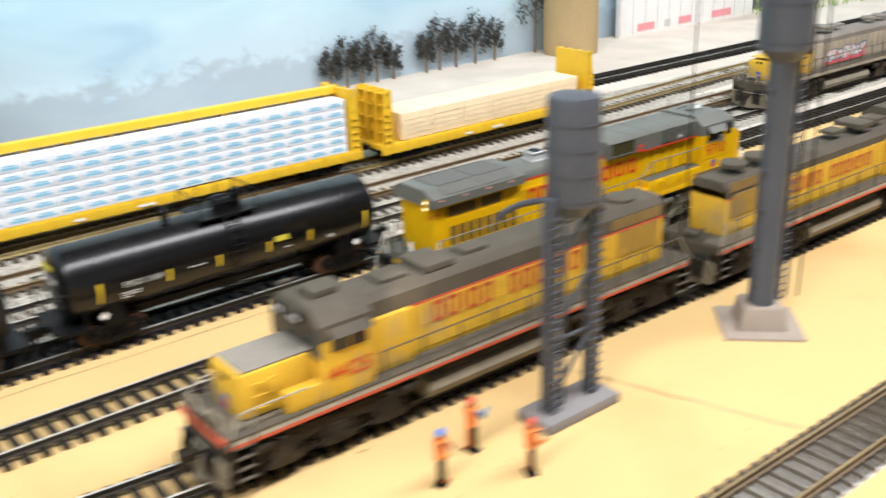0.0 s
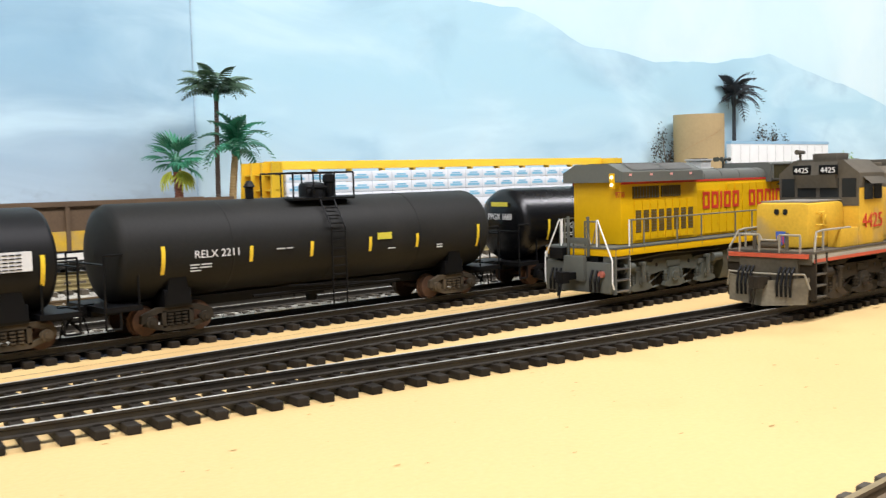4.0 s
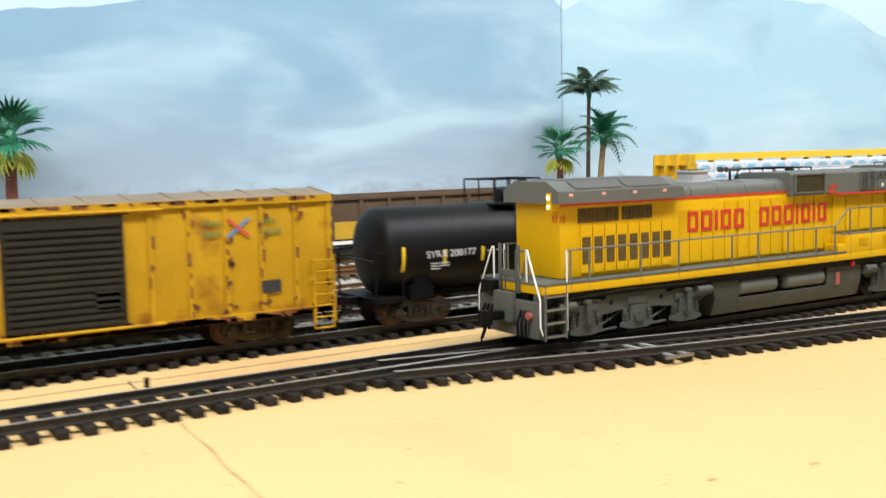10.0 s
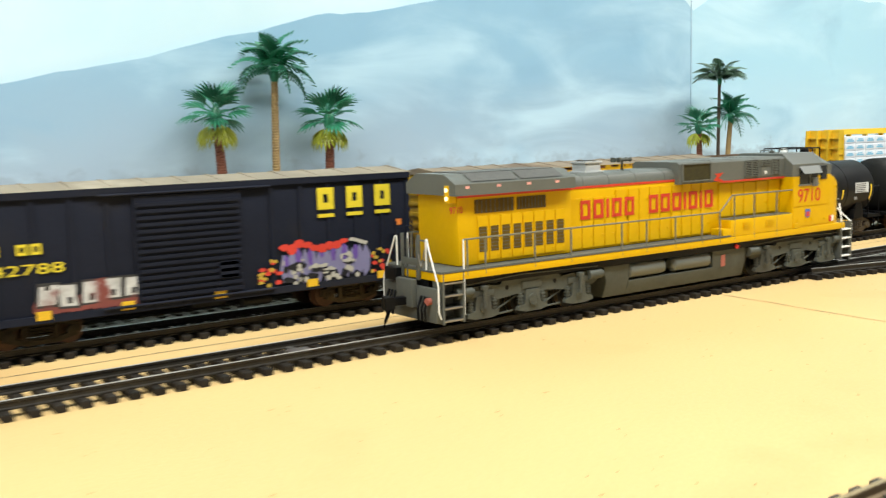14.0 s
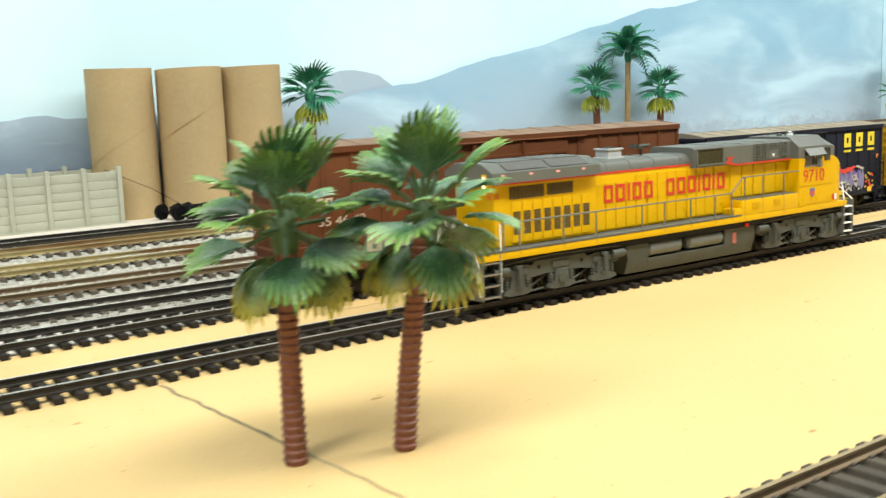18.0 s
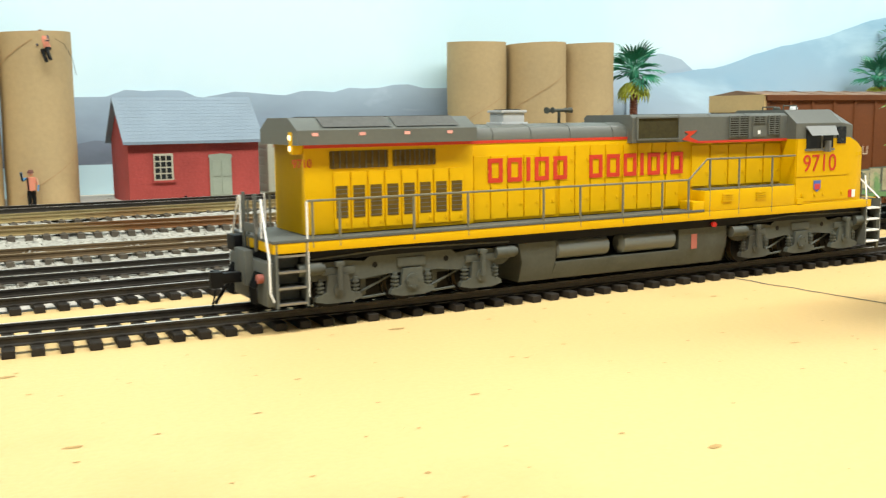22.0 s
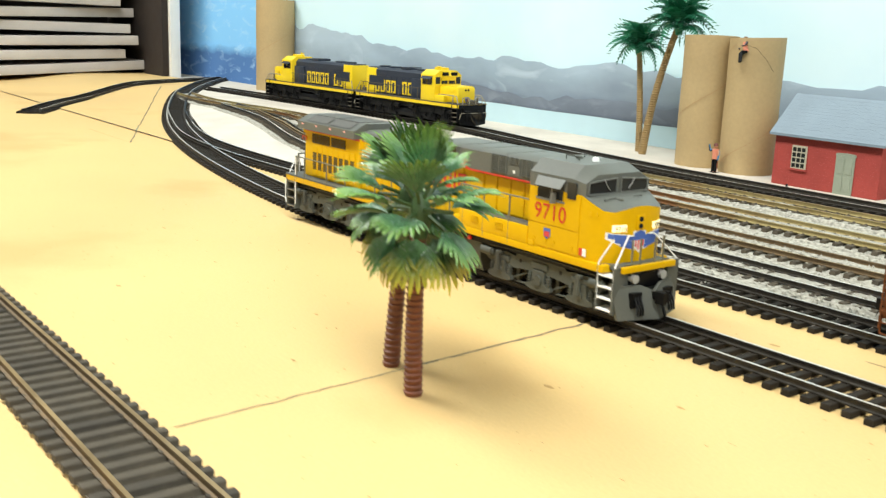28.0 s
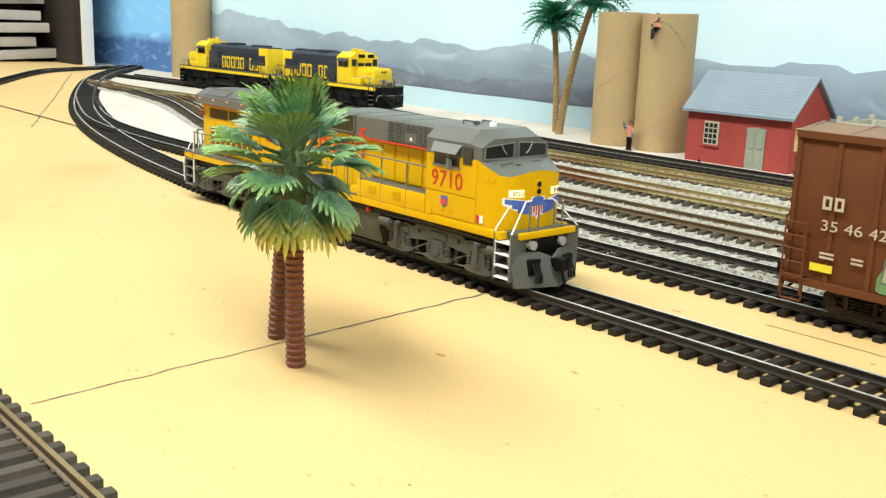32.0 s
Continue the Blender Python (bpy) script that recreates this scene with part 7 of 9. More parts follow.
def leaf_fan(blades, length, spread, droop, split=0.64, cup=0.5):
    """One pleated fan leaf: a whole, folded blade that splits into pointed fingers towards its rim."""
    bm = B()
    step = 2 * spread / blades

    def at(a, t, ridge):
        u = a / spread
        ln = length * (1 - 0.3 * u * u)
        r = ln * t
        z = 0.2 * ln * math.sin(min(1.0, t) * 1.5) + cup * r * abs(math.sin(a)) * 0.45 - droop * (1 + 0.7 * u * u) * ln * t * t + ridge * ln * 0.028 * t
        return (r * math.cos(a), r * math.sin(a), z)

    edges = [[bm.verts.new(at(-spread + step * i, t, -1)) for t in (0.3, split)] for i in range(blades + 1)]
    root = bm.verts.new((0, 0, 0))
    for i in range(blades):
        a = -spread + step * (i + 0.5)
        c0, c1 = bm.verts.new(at(a, 0.3, 1)), bm.verts.new(at(a, split, 1))
        tip = bm.verts.new(at(a, 1.0 - 0.05 * (i % 3), -0.5))
        m0, m1 = bm.verts.new(at(a - step * 0.3, split + 0.2, -0.3)), bm.verts.new(at(a + step * 0.3, split + 0.2, -0.3))
        mc = bm.verts.new(at(a, split + 0.2, 0.7))
        l0, l1 = edges[i]
        r0, r1 = edges[i + 1]
        for f in ((root, l0, c0), (root, c0, r0), (l0, l1, c1, c0), (c0, c1, r1, r0), (l1, m0, mc, c1), (c1, mc, m1, r1), (m0, tip, mc), (mc, tip, m1)):
            bm.faces.new(f)
    return bm


def leaf_feather(length, droop, width=0.24, n=13):
    """One feather frond: a curved rib with narrow leaflets on both sides."""
    bm = B()
    rib = []
    for i in range(n + 1):
        t = i / n
        rib.append(Vector((length * t * (1 - 0.18 * droop * t), 0, length * (0.32 * math.sin(t * 2.2) - droop * t * t * 0.9))))
    for a, b_ in zip(rib, rib[1:]):
        v = [bm.verts.new(p) for p in (a + Vector((0, 0.3, 0)), a - Vector((0, 0.3, 0)), b_ - Vector((0, 0.3, 0)), b_ + Vector((0, 0.3, 0)))]
        bm.faces.new(v)
    for i in range(2, n + 1):
        t = i / n
        wd = length * width * (math.sin(math.pi * min(1, 0.15 + t * 0.8)) ** 0.7)
        for s in (-1, 1):
            p = rib[i - 1]
            q = p + Vector((length * 0.11, s * wd, -wd * 0.45))
            d = Vector((length * 0.085, 0, 0))
            v = [bm.verts.new(c) for c in (p, p + d, q + d * 0.4, q)]
            bm.faces.new(v)
    return bm


MESHES = {}


def shared(key, make, material):
    if key not in MESHES:
        MESHES[key] = mesh_of(key[0], make(), material, False)
    return MESHES[key]


def leaf_paint(name, heart, rim, reach):
    """Glossy moulded leaf: deep green heart, paler rim, fine pitted relief that glints."""
    m = mat(name, heart, 0.24, vary=0.35, scale=160, bump=1.0, fine=1500, random_part=0.35, spec=0.8)
    n, l = m.node_tree.nodes, m.node_tree.links
    b = n["Principled BSDF"]
    src = b.inputs["Base Color"].links[0].from_socket
    tc, ln, rg, mx = n.new("ShaderNodeTexCoord"), n.new("ShaderNodeVectorMath"), n.new("ShaderNodeMapRange"), n.new("ShaderNodeMix")
    ln.operation = "LENGTH"
    l.new(tc.outputs["Object"], ln.inputs[0])
    l.new(ln.outputs["Value"], rg.inputs["Value"])
    rg.inputs["From Min"].default_value, rg.inputs["From Max"].default_value = reach * 0.00045, reach * 0.00095
    mx.data_type = "RGBA"
    l.new(rg.outputs[0], mx.inputs["Factor"])
    l.new(src, mx.inputs["A"])
    mx.inputs["B"].default_value = (*rim, 1)
    l.new(mx.outputs["Result"], b.inputs["Base Color"])
    return m


FAN_GREEN = leaf_paint("fan_leaf_green", (0.05, 0.135, 0.055), (0.2, 0.36, 0.06), 18)
FAN_OLD = leaf_paint("fan_leaf_yellowing", (0.06, 0.14, 0.045), (0.52, 0.46, 0.03), 17)


def palm(x, y, h, r, label, style, lean=(0, 0), trunk_r=3.0, trunk_m=None, leaves=20, yellow=8, seed=1, zb=None, turn=0, group="", leaf_m=None):
    rnd = random.Random(seed)
    zb = ground_z(y) if zb is None else zb
    P = thing("palm_tree", label, "palm tree", x, y, zb, turn, group)
    bm = B()
    n = max(10, int(h / 1.9))
    prof = []
    for i in range(n):
        z = h * i / n
        rr = trunk_r * (1.06 - 0.22 * i / n)
        prof += [(rr * 0.93, z), (rr * 1.1, z + h / n * 0.72), (rr * 0.9, z + h / n * 0.98)]
    lathe(bm, prof, 14)
    for v in bm.verts:
        t = v.co.z / h
        v.co.x += lean[0] * t * t * 0.6 + lean[0] * t * 0.4
        v.co.y += lean[1] * t
    part("trunk", bm, trunk_m or TRUNK_R, P)
    top = Vector((lean[0], lean[1], h))
    bm = B()
    lathe(bm, [(trunk_r * 0.8, -r * 0.3), (trunk_r * 1.3, -r * 0.12), (trunk_r * 1.1, r * 0.05), (trunk_r * 0.4, r * 0.16)], 12, top)
    part("crown_heart", bm, leaf_m or (mat("dark_leaf_stalk", (0.035, 0.075, 0.02), 0.5, vary=0.2) if style == "fan" else LEAF_D), P)
    for i in range(leaves):
        old = i < yellow
        t = i / max(1, leaves - 1)
        if style == "fan":
            me = shared(("fan_leaf", old, round(r), i % 3), lambda: leaf_fan(13, r * (0.6 if old else (0.64, 0.56, 0.6)[i % 3]), 0.95, 0.4 if old else 0.2 + 0.08 * (i % 3), 0.66, 0.9), FAN_OLD if old else FAN_GREEN)
            pitch = -62 + 14 * rnd.random() if old else -44 + 124 * ((i - yellow) / max(1, leaves - yellow - 1)) + rnd.uniform(-12, 12)
        elif style == "flat":
            me = shared(("frond", old, round(r), style), lambda: leaf_feather(r * 1.02, 0.3, 0.26), mat("olive_frond", (0.07, 0.13, 0.075), 0.45, vary=0.3, scale=60, random_part=0.3))
            pitch = -8 + 50 * t * t + rnd.uniform(-6, 6)
        elif style == "stiff":
            me = shared(("fan_leaf", old, round(r), "s"), lambda: leaf_fan(9, r * 0.66, 0.95, 0.3, 0.5), LEAF_Y if old else LEAF_D)
            pitch = -62 if old else -30 + 95 * ((i - yellow) / max(1, leaves - yellow - 1)) + rnd.uniform(-10, 10)
        else:
            me = shared(("frond", old, round(r), style, leaf_m.name if leaf_m else ""), lambda: leaf_feather(r * 1.02, 0.72 if style == "droop" else 0.45), leaf_m or (LEAF_Y if old else LEAF_D))
            pitch = -45 if old else -22 + 92 * ((i - yellow) / max(1, leaves - yellow - 1)) + rnd.uniform(-8, 8)
        yaw = i * 137.5 + rnd.uniform(-12, 12)
        ob = new("leaf", me)
        ob.parent = P
        stalk = r * (0.33 if style == "fan" else 0.3 if style == "stiff" else 0.05)
        d = Vector((math.cos(radians(yaw)) * math.cos(radians(pitch)), math.sin(radians(yaw)) * math.cos(radians(pitch)), math.sin(radians(pitch))))
        p = top + d * stalk
        ob.matrix_local = Matrix.Translation(p / 1000) @ Euler((rnd.uniform(-0.25, 0.25), -radians(pitch), radians(yaw))).to_matrix().to_4x4()
    if style in ("fan", "stiff"):
        bm = B()
        for i in range(yellow, leaves):
            yaw = i * 137.5
            pitch = -38 + 118 * ((i - yellow) / max(1, leaves - yellow - 1))
            d = Vector((math.cos(radians(yaw)) * math.cos(radians(pitch)), math.sin(radians(yaw)) * math.cos(radians(pitch)), math.sin(radians(pitch))))
            rod(bm, top, top + d * r * (0.36 if style == "fan" else 0.5), 0.6, 5)
        part("leaf_stalk", bm, mat("dark_leaf_stalk", (0.035, 0.075, 0.02), 0.5, vary=0.2) if style == "fan" else LEAF_D, P)
    return P


palm(-1012, -103, 56, 28, "model fan palm with ringed red-brown trunk, on the board joint", "fan", (2, 3), 2.6, None, 24, 7, 4, 0, 0, "pair of fan palms")
palm(-987, -112, 58, 28, "model fan palm with ringed red-brown trunk, leaning slightly, on the board", "fan", (6, -4), 2.6, None, 24, 7, 5, 0, 0, "pair of fan palms")
palm(66, 352, 106, 25, "tall thin palm with a flat dark crown against the backdrop", "flat", (2, 0), 1.7, mat("dark_trunk", (0.1, 0.07, 0.05), 0.7), 26, 0, 6)
palm(37, 350, 60, 26, "short palm with yellow lower leaves against the backdrop", "stiff", (-2, 0), 3.0, None, 20, 5, 7)
palm(72, 346, 68, 27, "curved feather palm against the backdrop", "droop", (6, 0), 2.6, TRUNK_T, 18, 0, 8)
palm(-408, 366, 108, 31, "tall feather palm with tan trunk behind the boxcars", "droop", (2, 0), 2.8, TRUNK_T, 22, 0, 9, None, 0, "three palms behind the boxcars")
palm(-450, 362, 78, 31, "stout palm with yellow lower leaves behind the boxcars", "stiff", (-4, 0), 3.6, None, 22, 7, 10, None, 0, "three palms behind the boxcars")
palm(-366, 362, 74, 31, "stout palm with yellow lower leaves behind the boxcars", "stiff", (2, 0), 3.6, None, 22, 7, 11, None, 30, "three palms behind the boxcars")
palm(-756, 352, 80, 30, "palm with yellow lower leaves and red-brown trunk beside the cardboard tubes", "stiff", (0, 0), 3.4, None, 24, 7, 12)
palm(-1302, 340, 104, 28, "tall leaning feather palm with bare tan trunk", "droop", (27, 0), 3.0, TRUNK_T, 36, 0, 13, None, 0, "two leaning palms")
palm(-1315, 350, 86, 26, "leaning feather palm with bare tan trunk", "droop", (-8, 0), 2.6, TRUNK_T, 34, 0, 14, None, 0, "two leaning palms")
palm(1345, 335, 100, 34, "feather palm at the far end of the layout", "droop", (0, 0), 3, TRUNK_T, 18, 0, 15, None, 0, "far palms")
palm(1500, 340, 146, 38, "feather palm at the far end of the layout", "droop", (4, 0), 3, TRUNK_T, 18, 0, 16, None, 0, "far palms")


def cardboard_tube(x, y, r, h, label, seed):
    zb = ground_z(y)
    rnd = random.Random(seed)
    T = thing("cardboard_tube", label, "cardboard tube", x, y, zb, rnd.uniform(0, 360), "cardboard tubes")
    bm = B()
    n, m = 40, 10
    def ringr(i, k):
        return r * (1 + 0.012 * math.sin(2 * math.pi * i / n * 2 + seed) + 0.006 * math.sin(k + seed))
    out, inn = [], []
    for k in range(m + 1):
        z = h * k / m
        out.append([bm.verts.new((ringr(i, k) * math.cos(2 * math.pi * i / n), ringr(i, k) * math.sin(2 * math.pi * i / n), z + (0.7 * math.sin(2 * math.pi * i / n + seed) if k == m else 0))) for i in range(n)])
        inn.append([bm.verts.new(((ringr(i, k) - 0.9) * math.cos(2 * math.pi * i / n), (ringr(i, k) - 0.9) * math.sin(2 * math.pi * i / n), z + (0.7 * math.sin(2 * math.pi * i / n + seed) if k == m else 0))) for i in range(n)])
    for k in range(m):
        for i in range(n):
            j = (i + 1) % n
            bm.faces.new((out[k][i], out[k][j], out[k + 1][j], out[k + 1][i]))
            bm.faces.new((inn[k][j], inn[k][i], inn[k + 1][i], inn[k + 1][j]))
    for i in range(n):
        j = (i + 1) % n
        bm.faces.new((out[m][i], out[m][j], inn[m][j], inn[m][i]))
        bm.faces.new((out[0][j], out[0][i], inn[0][i], inn[0][j]))
    part("tube_wall", bm, KRAFT, T)
    bm = B()
    prev = None
    for i in range(60):
        t = i / 59
        a = t * 2 * math.pi * 1.1
        z = h * (0.05 + 0.9 * t)
        row = [bm.verts.new(((r * 1.016) * math.cos(a), (r * 1.016) * math.sin(a), z + d)) for d in (-0.25, 0.25)]
        if prev:
            bm.faces.new((prev[0], row[0], row[1], prev[1]))
        prev = row
    part("spiral_seam", bm, mat("kraft_seam", (0.4, 0.25, 0.115), 0.8, vary=0.1), T)
    return T


cardboard_tube(-893, 364, 22.0, 100, "brown cardboard tube standing upright as a silo", 1)
cardboard_tube(-849, 352, 22.0, 99, "brown cardboard tube standing upright as a silo", 2)
cardboard_tube(-804, 352, 22.0, 100, "brown cardboard tube standing upright as a silo", 3)
cardboard_tube(-1238, 334, 19.4, 96, "brown cardboard tube standing upright as a silo", 4)
cardboard_tube(-1198, 334, 19.4, 96, "brown cardboard tube standing upright with a wire lead", 5)
cardboard_tube(664, 360, 27, 105, "wide brown cardboard tube standing by the backdrop", 6)
cardboard_tube(-1992, 372, 26.0, 120, "brown cardboard tube behind the blue locomotives", 7)
bm = B()
wire(bm, [(-1190, 309, 102), (-1185, 315, 100), (-1180, 321, 92), (-1177.8, 327, 84)], 0.13)
tagged(part("wire_lead", bm, BLACKISH), "thin dark wire trailing down the tube", "wire")
bm = B()
wire(bm, [(-915, 340, 46), (-888, 330, 32), (-860, 322, 13)], 0.2)
tagged(part("wire_lead", bm, BLACKISH), "thin dark wire across the tubes", "wire")


def red_house():
    x0, x1, y0, y1 = -1156, -1080, 306, 352
    zb = ground_z(330)
    H = thing("house", "small red house with blue-grey roof and pale door", "house", (x0 + x1) / 2, (y0 + y1) / 2, zb, 0)
    hx, hy = (x1 - x0) / 2, (y1 - y0) / 2
    eave, peak = 36, 58
    bm = B()
    prism(bm, [(-hy, 0), (-hy, eave), (0, peak), (hy, eave), (hy, 0)], "x", -hx, hx)
    wall = part("wall", bm, BRICK_R, H)
    bm = B()
    for k in range(17):
        rect(bm, -hx, hx, 1 + k * 2.0, 1.14 + k * 2.0, -hy, 0.06)
    part("brick_course", bm, mat("dark_red_mortar", (0.31, 0.052, 0.043), 0.8), wall)
    bm = B()
    for s in (-1, 1):
        v = [(s * (hy + 3.2), eave - 2.6), (0, peak + 0.6), (0, peak + 2.2), (s * (hy + 3.2), eave - 1.0)]
        prism(bm, v, "x", -hx - 3, hx + 3)
    roof = part("roof", bm, ROOF_B, H)
    bm = B()
    for s in (-1, 1):
        for k in range(13):
            t = k / 13
            ya, za = s * (hy + 3.2) * (1 - t), eave - 0.9 + (peak + 2.2 - eave + 1.0) * t
            rod(bm, (-hx - 3, ya, za - 0.03), (hx + 3, ya, za - 0.03), 0.035, 4)
    part("slate_course", bm, ROOF_B, roof)
    bm = B()
    rect(bm, -hx + 13.9, -hx + 24.9, 12.8, 28.0, -hy, 0.9)
    win = part("window", bm, mat("cream_frame", (0.42, 0.39, 0.29), 0.7), H, "cream framed sash window")
    bm = B()
    for i in range(3):
        for k in range(4):
            a = -hx + 14.6 + i * 3.3
            b_ = 13.6 + k * 3.5
            rect(bm, a, a + 2.6, b_, b_ + 2.7, -hy - 0.9, 0.15)
    part("pane", bm, GLASS_D, win)
    bm = B()
    rect(bm, -hx + 13.0, -hx + 25.8, 11.6, 12.8, -hy, 1.2)
    part("sill", bm, BRICK_R, win, "red painted sill")
    bm = B()
    rect(bm, hx - 30, hx - 17, 0.5, 25.5, -hy, 0.7)
    prism(bm, [(hx - 30.6, 25), (hx - 16.4, 25), (hx - 16.8, 26.6), (hx - 23.5, 27.2), (hx - 30.2, 26.6)], "y", -hy - 0.6, -hy)
    d = part("door", bm, mat("sage_door_paint", (0.26, 0.29, 0.22), 0.7, vary=0.12), H, "pale khaki door")
    bm = B()
    for a, b_, c_, e_ in ((-28.6, -24.2, 3, 12), (-22.8, -18.4, 3, 12), (-28.6, -24.2, 14, 23.5), (-22.8, -18.4, 14, 23.5)):
        rect(bm, hx + a, hx + b_, c_, e_, -hy - 0.7, 0.3)
    part("door_panel", bm, mat("sage_door_paint", (0.26, 0.29, 0.22), 0.7, vary=0.12), d)
    for k in range(2):
        bm = B()
        ya = -12 + k * 14
        box(bm, hx, hx + 0.8, ya, ya + 8, 10, 25)
        part("gable_window", bm, STONE, H)
    bm = B()
    box(bm, -hx - 4, hx + 4, -hy - 4, hy + 4, -1.5, 0.6)
    part("base_slab", bm, mat("pale_slab", (0.55, 0.5, 0.42), 0.9), H)


red_house()


def panel_bin():
    x0, x1, y0, y1 = -1064, -908, 334, 376
    zb = ground_z(350)
    W = thing("concrete_bin", "open khaki concrete panel bin with upright posts", "storage bin", (x0 + x1) / 2, (y0 + y1) / 2, zb)
    hx, hy = (x1 - x0) / 2, (y1 - y0) / 2
    def run(horizontal, c, a, b_, n):
        for i in range(n):
            for k in range(6):
                bm = B()
                u0, u1 = a + (b_ - a) * i / n, a + (b_ - a) * (i + 1) / n
                z0, z1 = 0.5 + 5.6 * k, 0.5 + 5.6 * (k + 1) - 0.12
                if horizontal:
                    box(bm, u0, u1, c - 0.9, c + 0.9, z0, z1, 0.25)
                else:
                    box(bm, c - 0.9, c + 0.9, u0, u1, z0, z1, 0.25)
                part("panel", bm, STONE, W)
        for i in range(n + 1):
            bm = B()
            u = a + (b_ - a) * i / n
            if horizontal:
                box(bm, u - 1.4, u + 1.4, c - 2.0, c + 1.6, 0, 37, 0.4)
            else:
                box(bm, c - 1.6, c + 1.6, u - 1.4, u + 1.4, 0, 36, 0.4)
            part("post", bm, STONE, W)
    run(True, -hy, -hx, hx, 7)
    run(True, hy, -hx, hx, 7)
    run(False, -hx, -hy, hy, 2)
    run(False, hx, -hy, hy, 2)
    bm = B()
    box(bm, -hx - 3, hx + 3, -hy - 3.5, hy + 3, -1, 0.8)
    part("base_slab", bm, STONE, W)


panel_bin()

# loose wheelsets on the ground
W = thing("loose_wheelsets", "loose black freight wheelsets lying by the tubes", "wheelset", -872, 318, ground_z(318), 0)
for k, (dx, dy, a) in enumerate(((-9, 2, 24), (-1, -3, 18), (8, 0, 28))):
    w = new("wheelset", WHEEL_D)
    w.parent = W
    w.matrix_local = pose(dx / 1000, dy / 1000, 0.0056, 0, 0, a)
bm = B()
rod(bm, (-12, -6, 9.6), (14, -5, 9.6), 0.8)
part("axle_bar", bm, BLACKISH, W)


def worker(x, y, z, turn, label, vest, helmet, arm=0.0, sit=False, sleeve=None, lean=0.0):
    """A small plastic figure, one plain mesh."""
    bm = B()
    if sit:
        for s in (-1, 1):
            rod(bm, (s * 1.1, 0, 8), (s * 1.3, -4, 7.5), 1.1, 8)
            rod(bm, (s * 1.3, -4, 7.5), (s * 1.3, -4.6, 1), 0.95, 8)
        base = 8.0
    else:
        for s in (-1, 1):
            rod(bm, (s * 1.2, 0, 0.8), (s * 1.1, 0, 10), 1.0, 8, 1.25)
            box(bm, s * 1.2 - 0.8, s * 1.2 + 0.8, -1.8, 0.9, 0, 1.0)
        base = 10.0
    k0 = len(bm.faces)
    rod(bm, (0, 0, base), (0, 0, base + 7.2), 2.0, 10, 2.5)
    for s in (-1, 1):
        elbow, hand = (s * 3.3, -1.2 - arm * 2, base + 3 + arm * (2 if s > 0 else 0)), (s * 2.6, -3 - arm * 3, base + 2 + arm * 4)
        if arm > 1:
            elbow, hand = ((s * 4.3, -0.8, base + 5.6), (s * 5.0, -1.2, base + 10)) if s < 0 else ((s * 3.4, -0.4, base + 3), (s * 3.0, -1.0, base - 0.5))
        rod(bm, (s * 2.6, 0, base + 6.6), elbow, 0.8, 8)
        rod(bm, elbow, hand, 0.65, 8)
    k1 = len(bm.faces)
    bmesh.ops.create_uvsphere(bm, u_segments=10, v_segments=8, radius=1.45, matrix=Matrix.Translation((0, 0, base + 9.2)))
    k2 = len(bm.faces)
    lathe(bm, [(1.7, 0), (1.65, 0.8), (1.1, 1.7), (0.3, 1.95)], 10, (0, 0, base + 9.4))
    bm.faces.ensure_lookup_table()
    for i, fc in enumerate(bm.faces):
        fc.material_index = 0 if i < k0 else 1 if i < k1 else 2 if i < k2 else 3
        c = fc.calc_center_median()
        if sit and c.z < base + 0.5:
            fc.material_index = 0
        elif sleeve and fc.material_index == 1 and math.hypot(c.x, c.y) > 2.55:
            fc.material_index = 4
    if not sit:
        box(bm, -3, 3, -2.2, 2.2, -0.1, 0.35)
    me = mesh_of("figurine", bm, BLACKISH, True)
    for m in (vest, mat("figure_tan", (0.5, 0.27, 0.16), 0.6), helmet, sleeve or vest):
        me.materials.append(m)
    ob = new("figurine", me)
    ob.matrix_world = pose(x / 1000, y / 1000, z / 1000, 0, lean, turn)
    return tagged(ob, label, "figurine", "small workman figures")


HB, HR = mat("helmet_blue", (0.05, 0.2, 0.6), 0.5), mat("helmet_red", (0.6, 0.08, 0.04), 0.5)
SHIRT, HAIR = mat("shirt_blue", (0.06, 0.2, 0.36), 0.6), mat("hair_dark", (0.14, 0.045, 0.03), 0.7)
worker(109, -121, 0, 30, "tiny workman figurine in orange vest and blue helmet", ORANGE, HB, 0.3)
worker(130, -112, 0, 100, "tiny workman figurine in blue shirt and orange vest pointing", ORANGE, HR, 0.9, False, SHIRT)
worker(136, -136, 0, 60, "tiny workman figurine in orange vest and red helmet", ORANGE, HR, 0.6)
worker(-1207, 310, ground_z(318), 0, "tiny workman figurine with raised arm below the tubes", mat("vest_salmon", (0.7, 0.25, 0.15), 0.6), HAIR, 1.2, False, SHIRT)
worker(-1191, 313.6, 89.5, -35, "tiny seated figurine on the tube's rim", mat("vest_salmon", (0.7, 0.25, 0.15), 0.6), HAIR, 0.4, True, mat("dark_sleeve", (0.05, 0.045, 0.06), 0.7), -22)


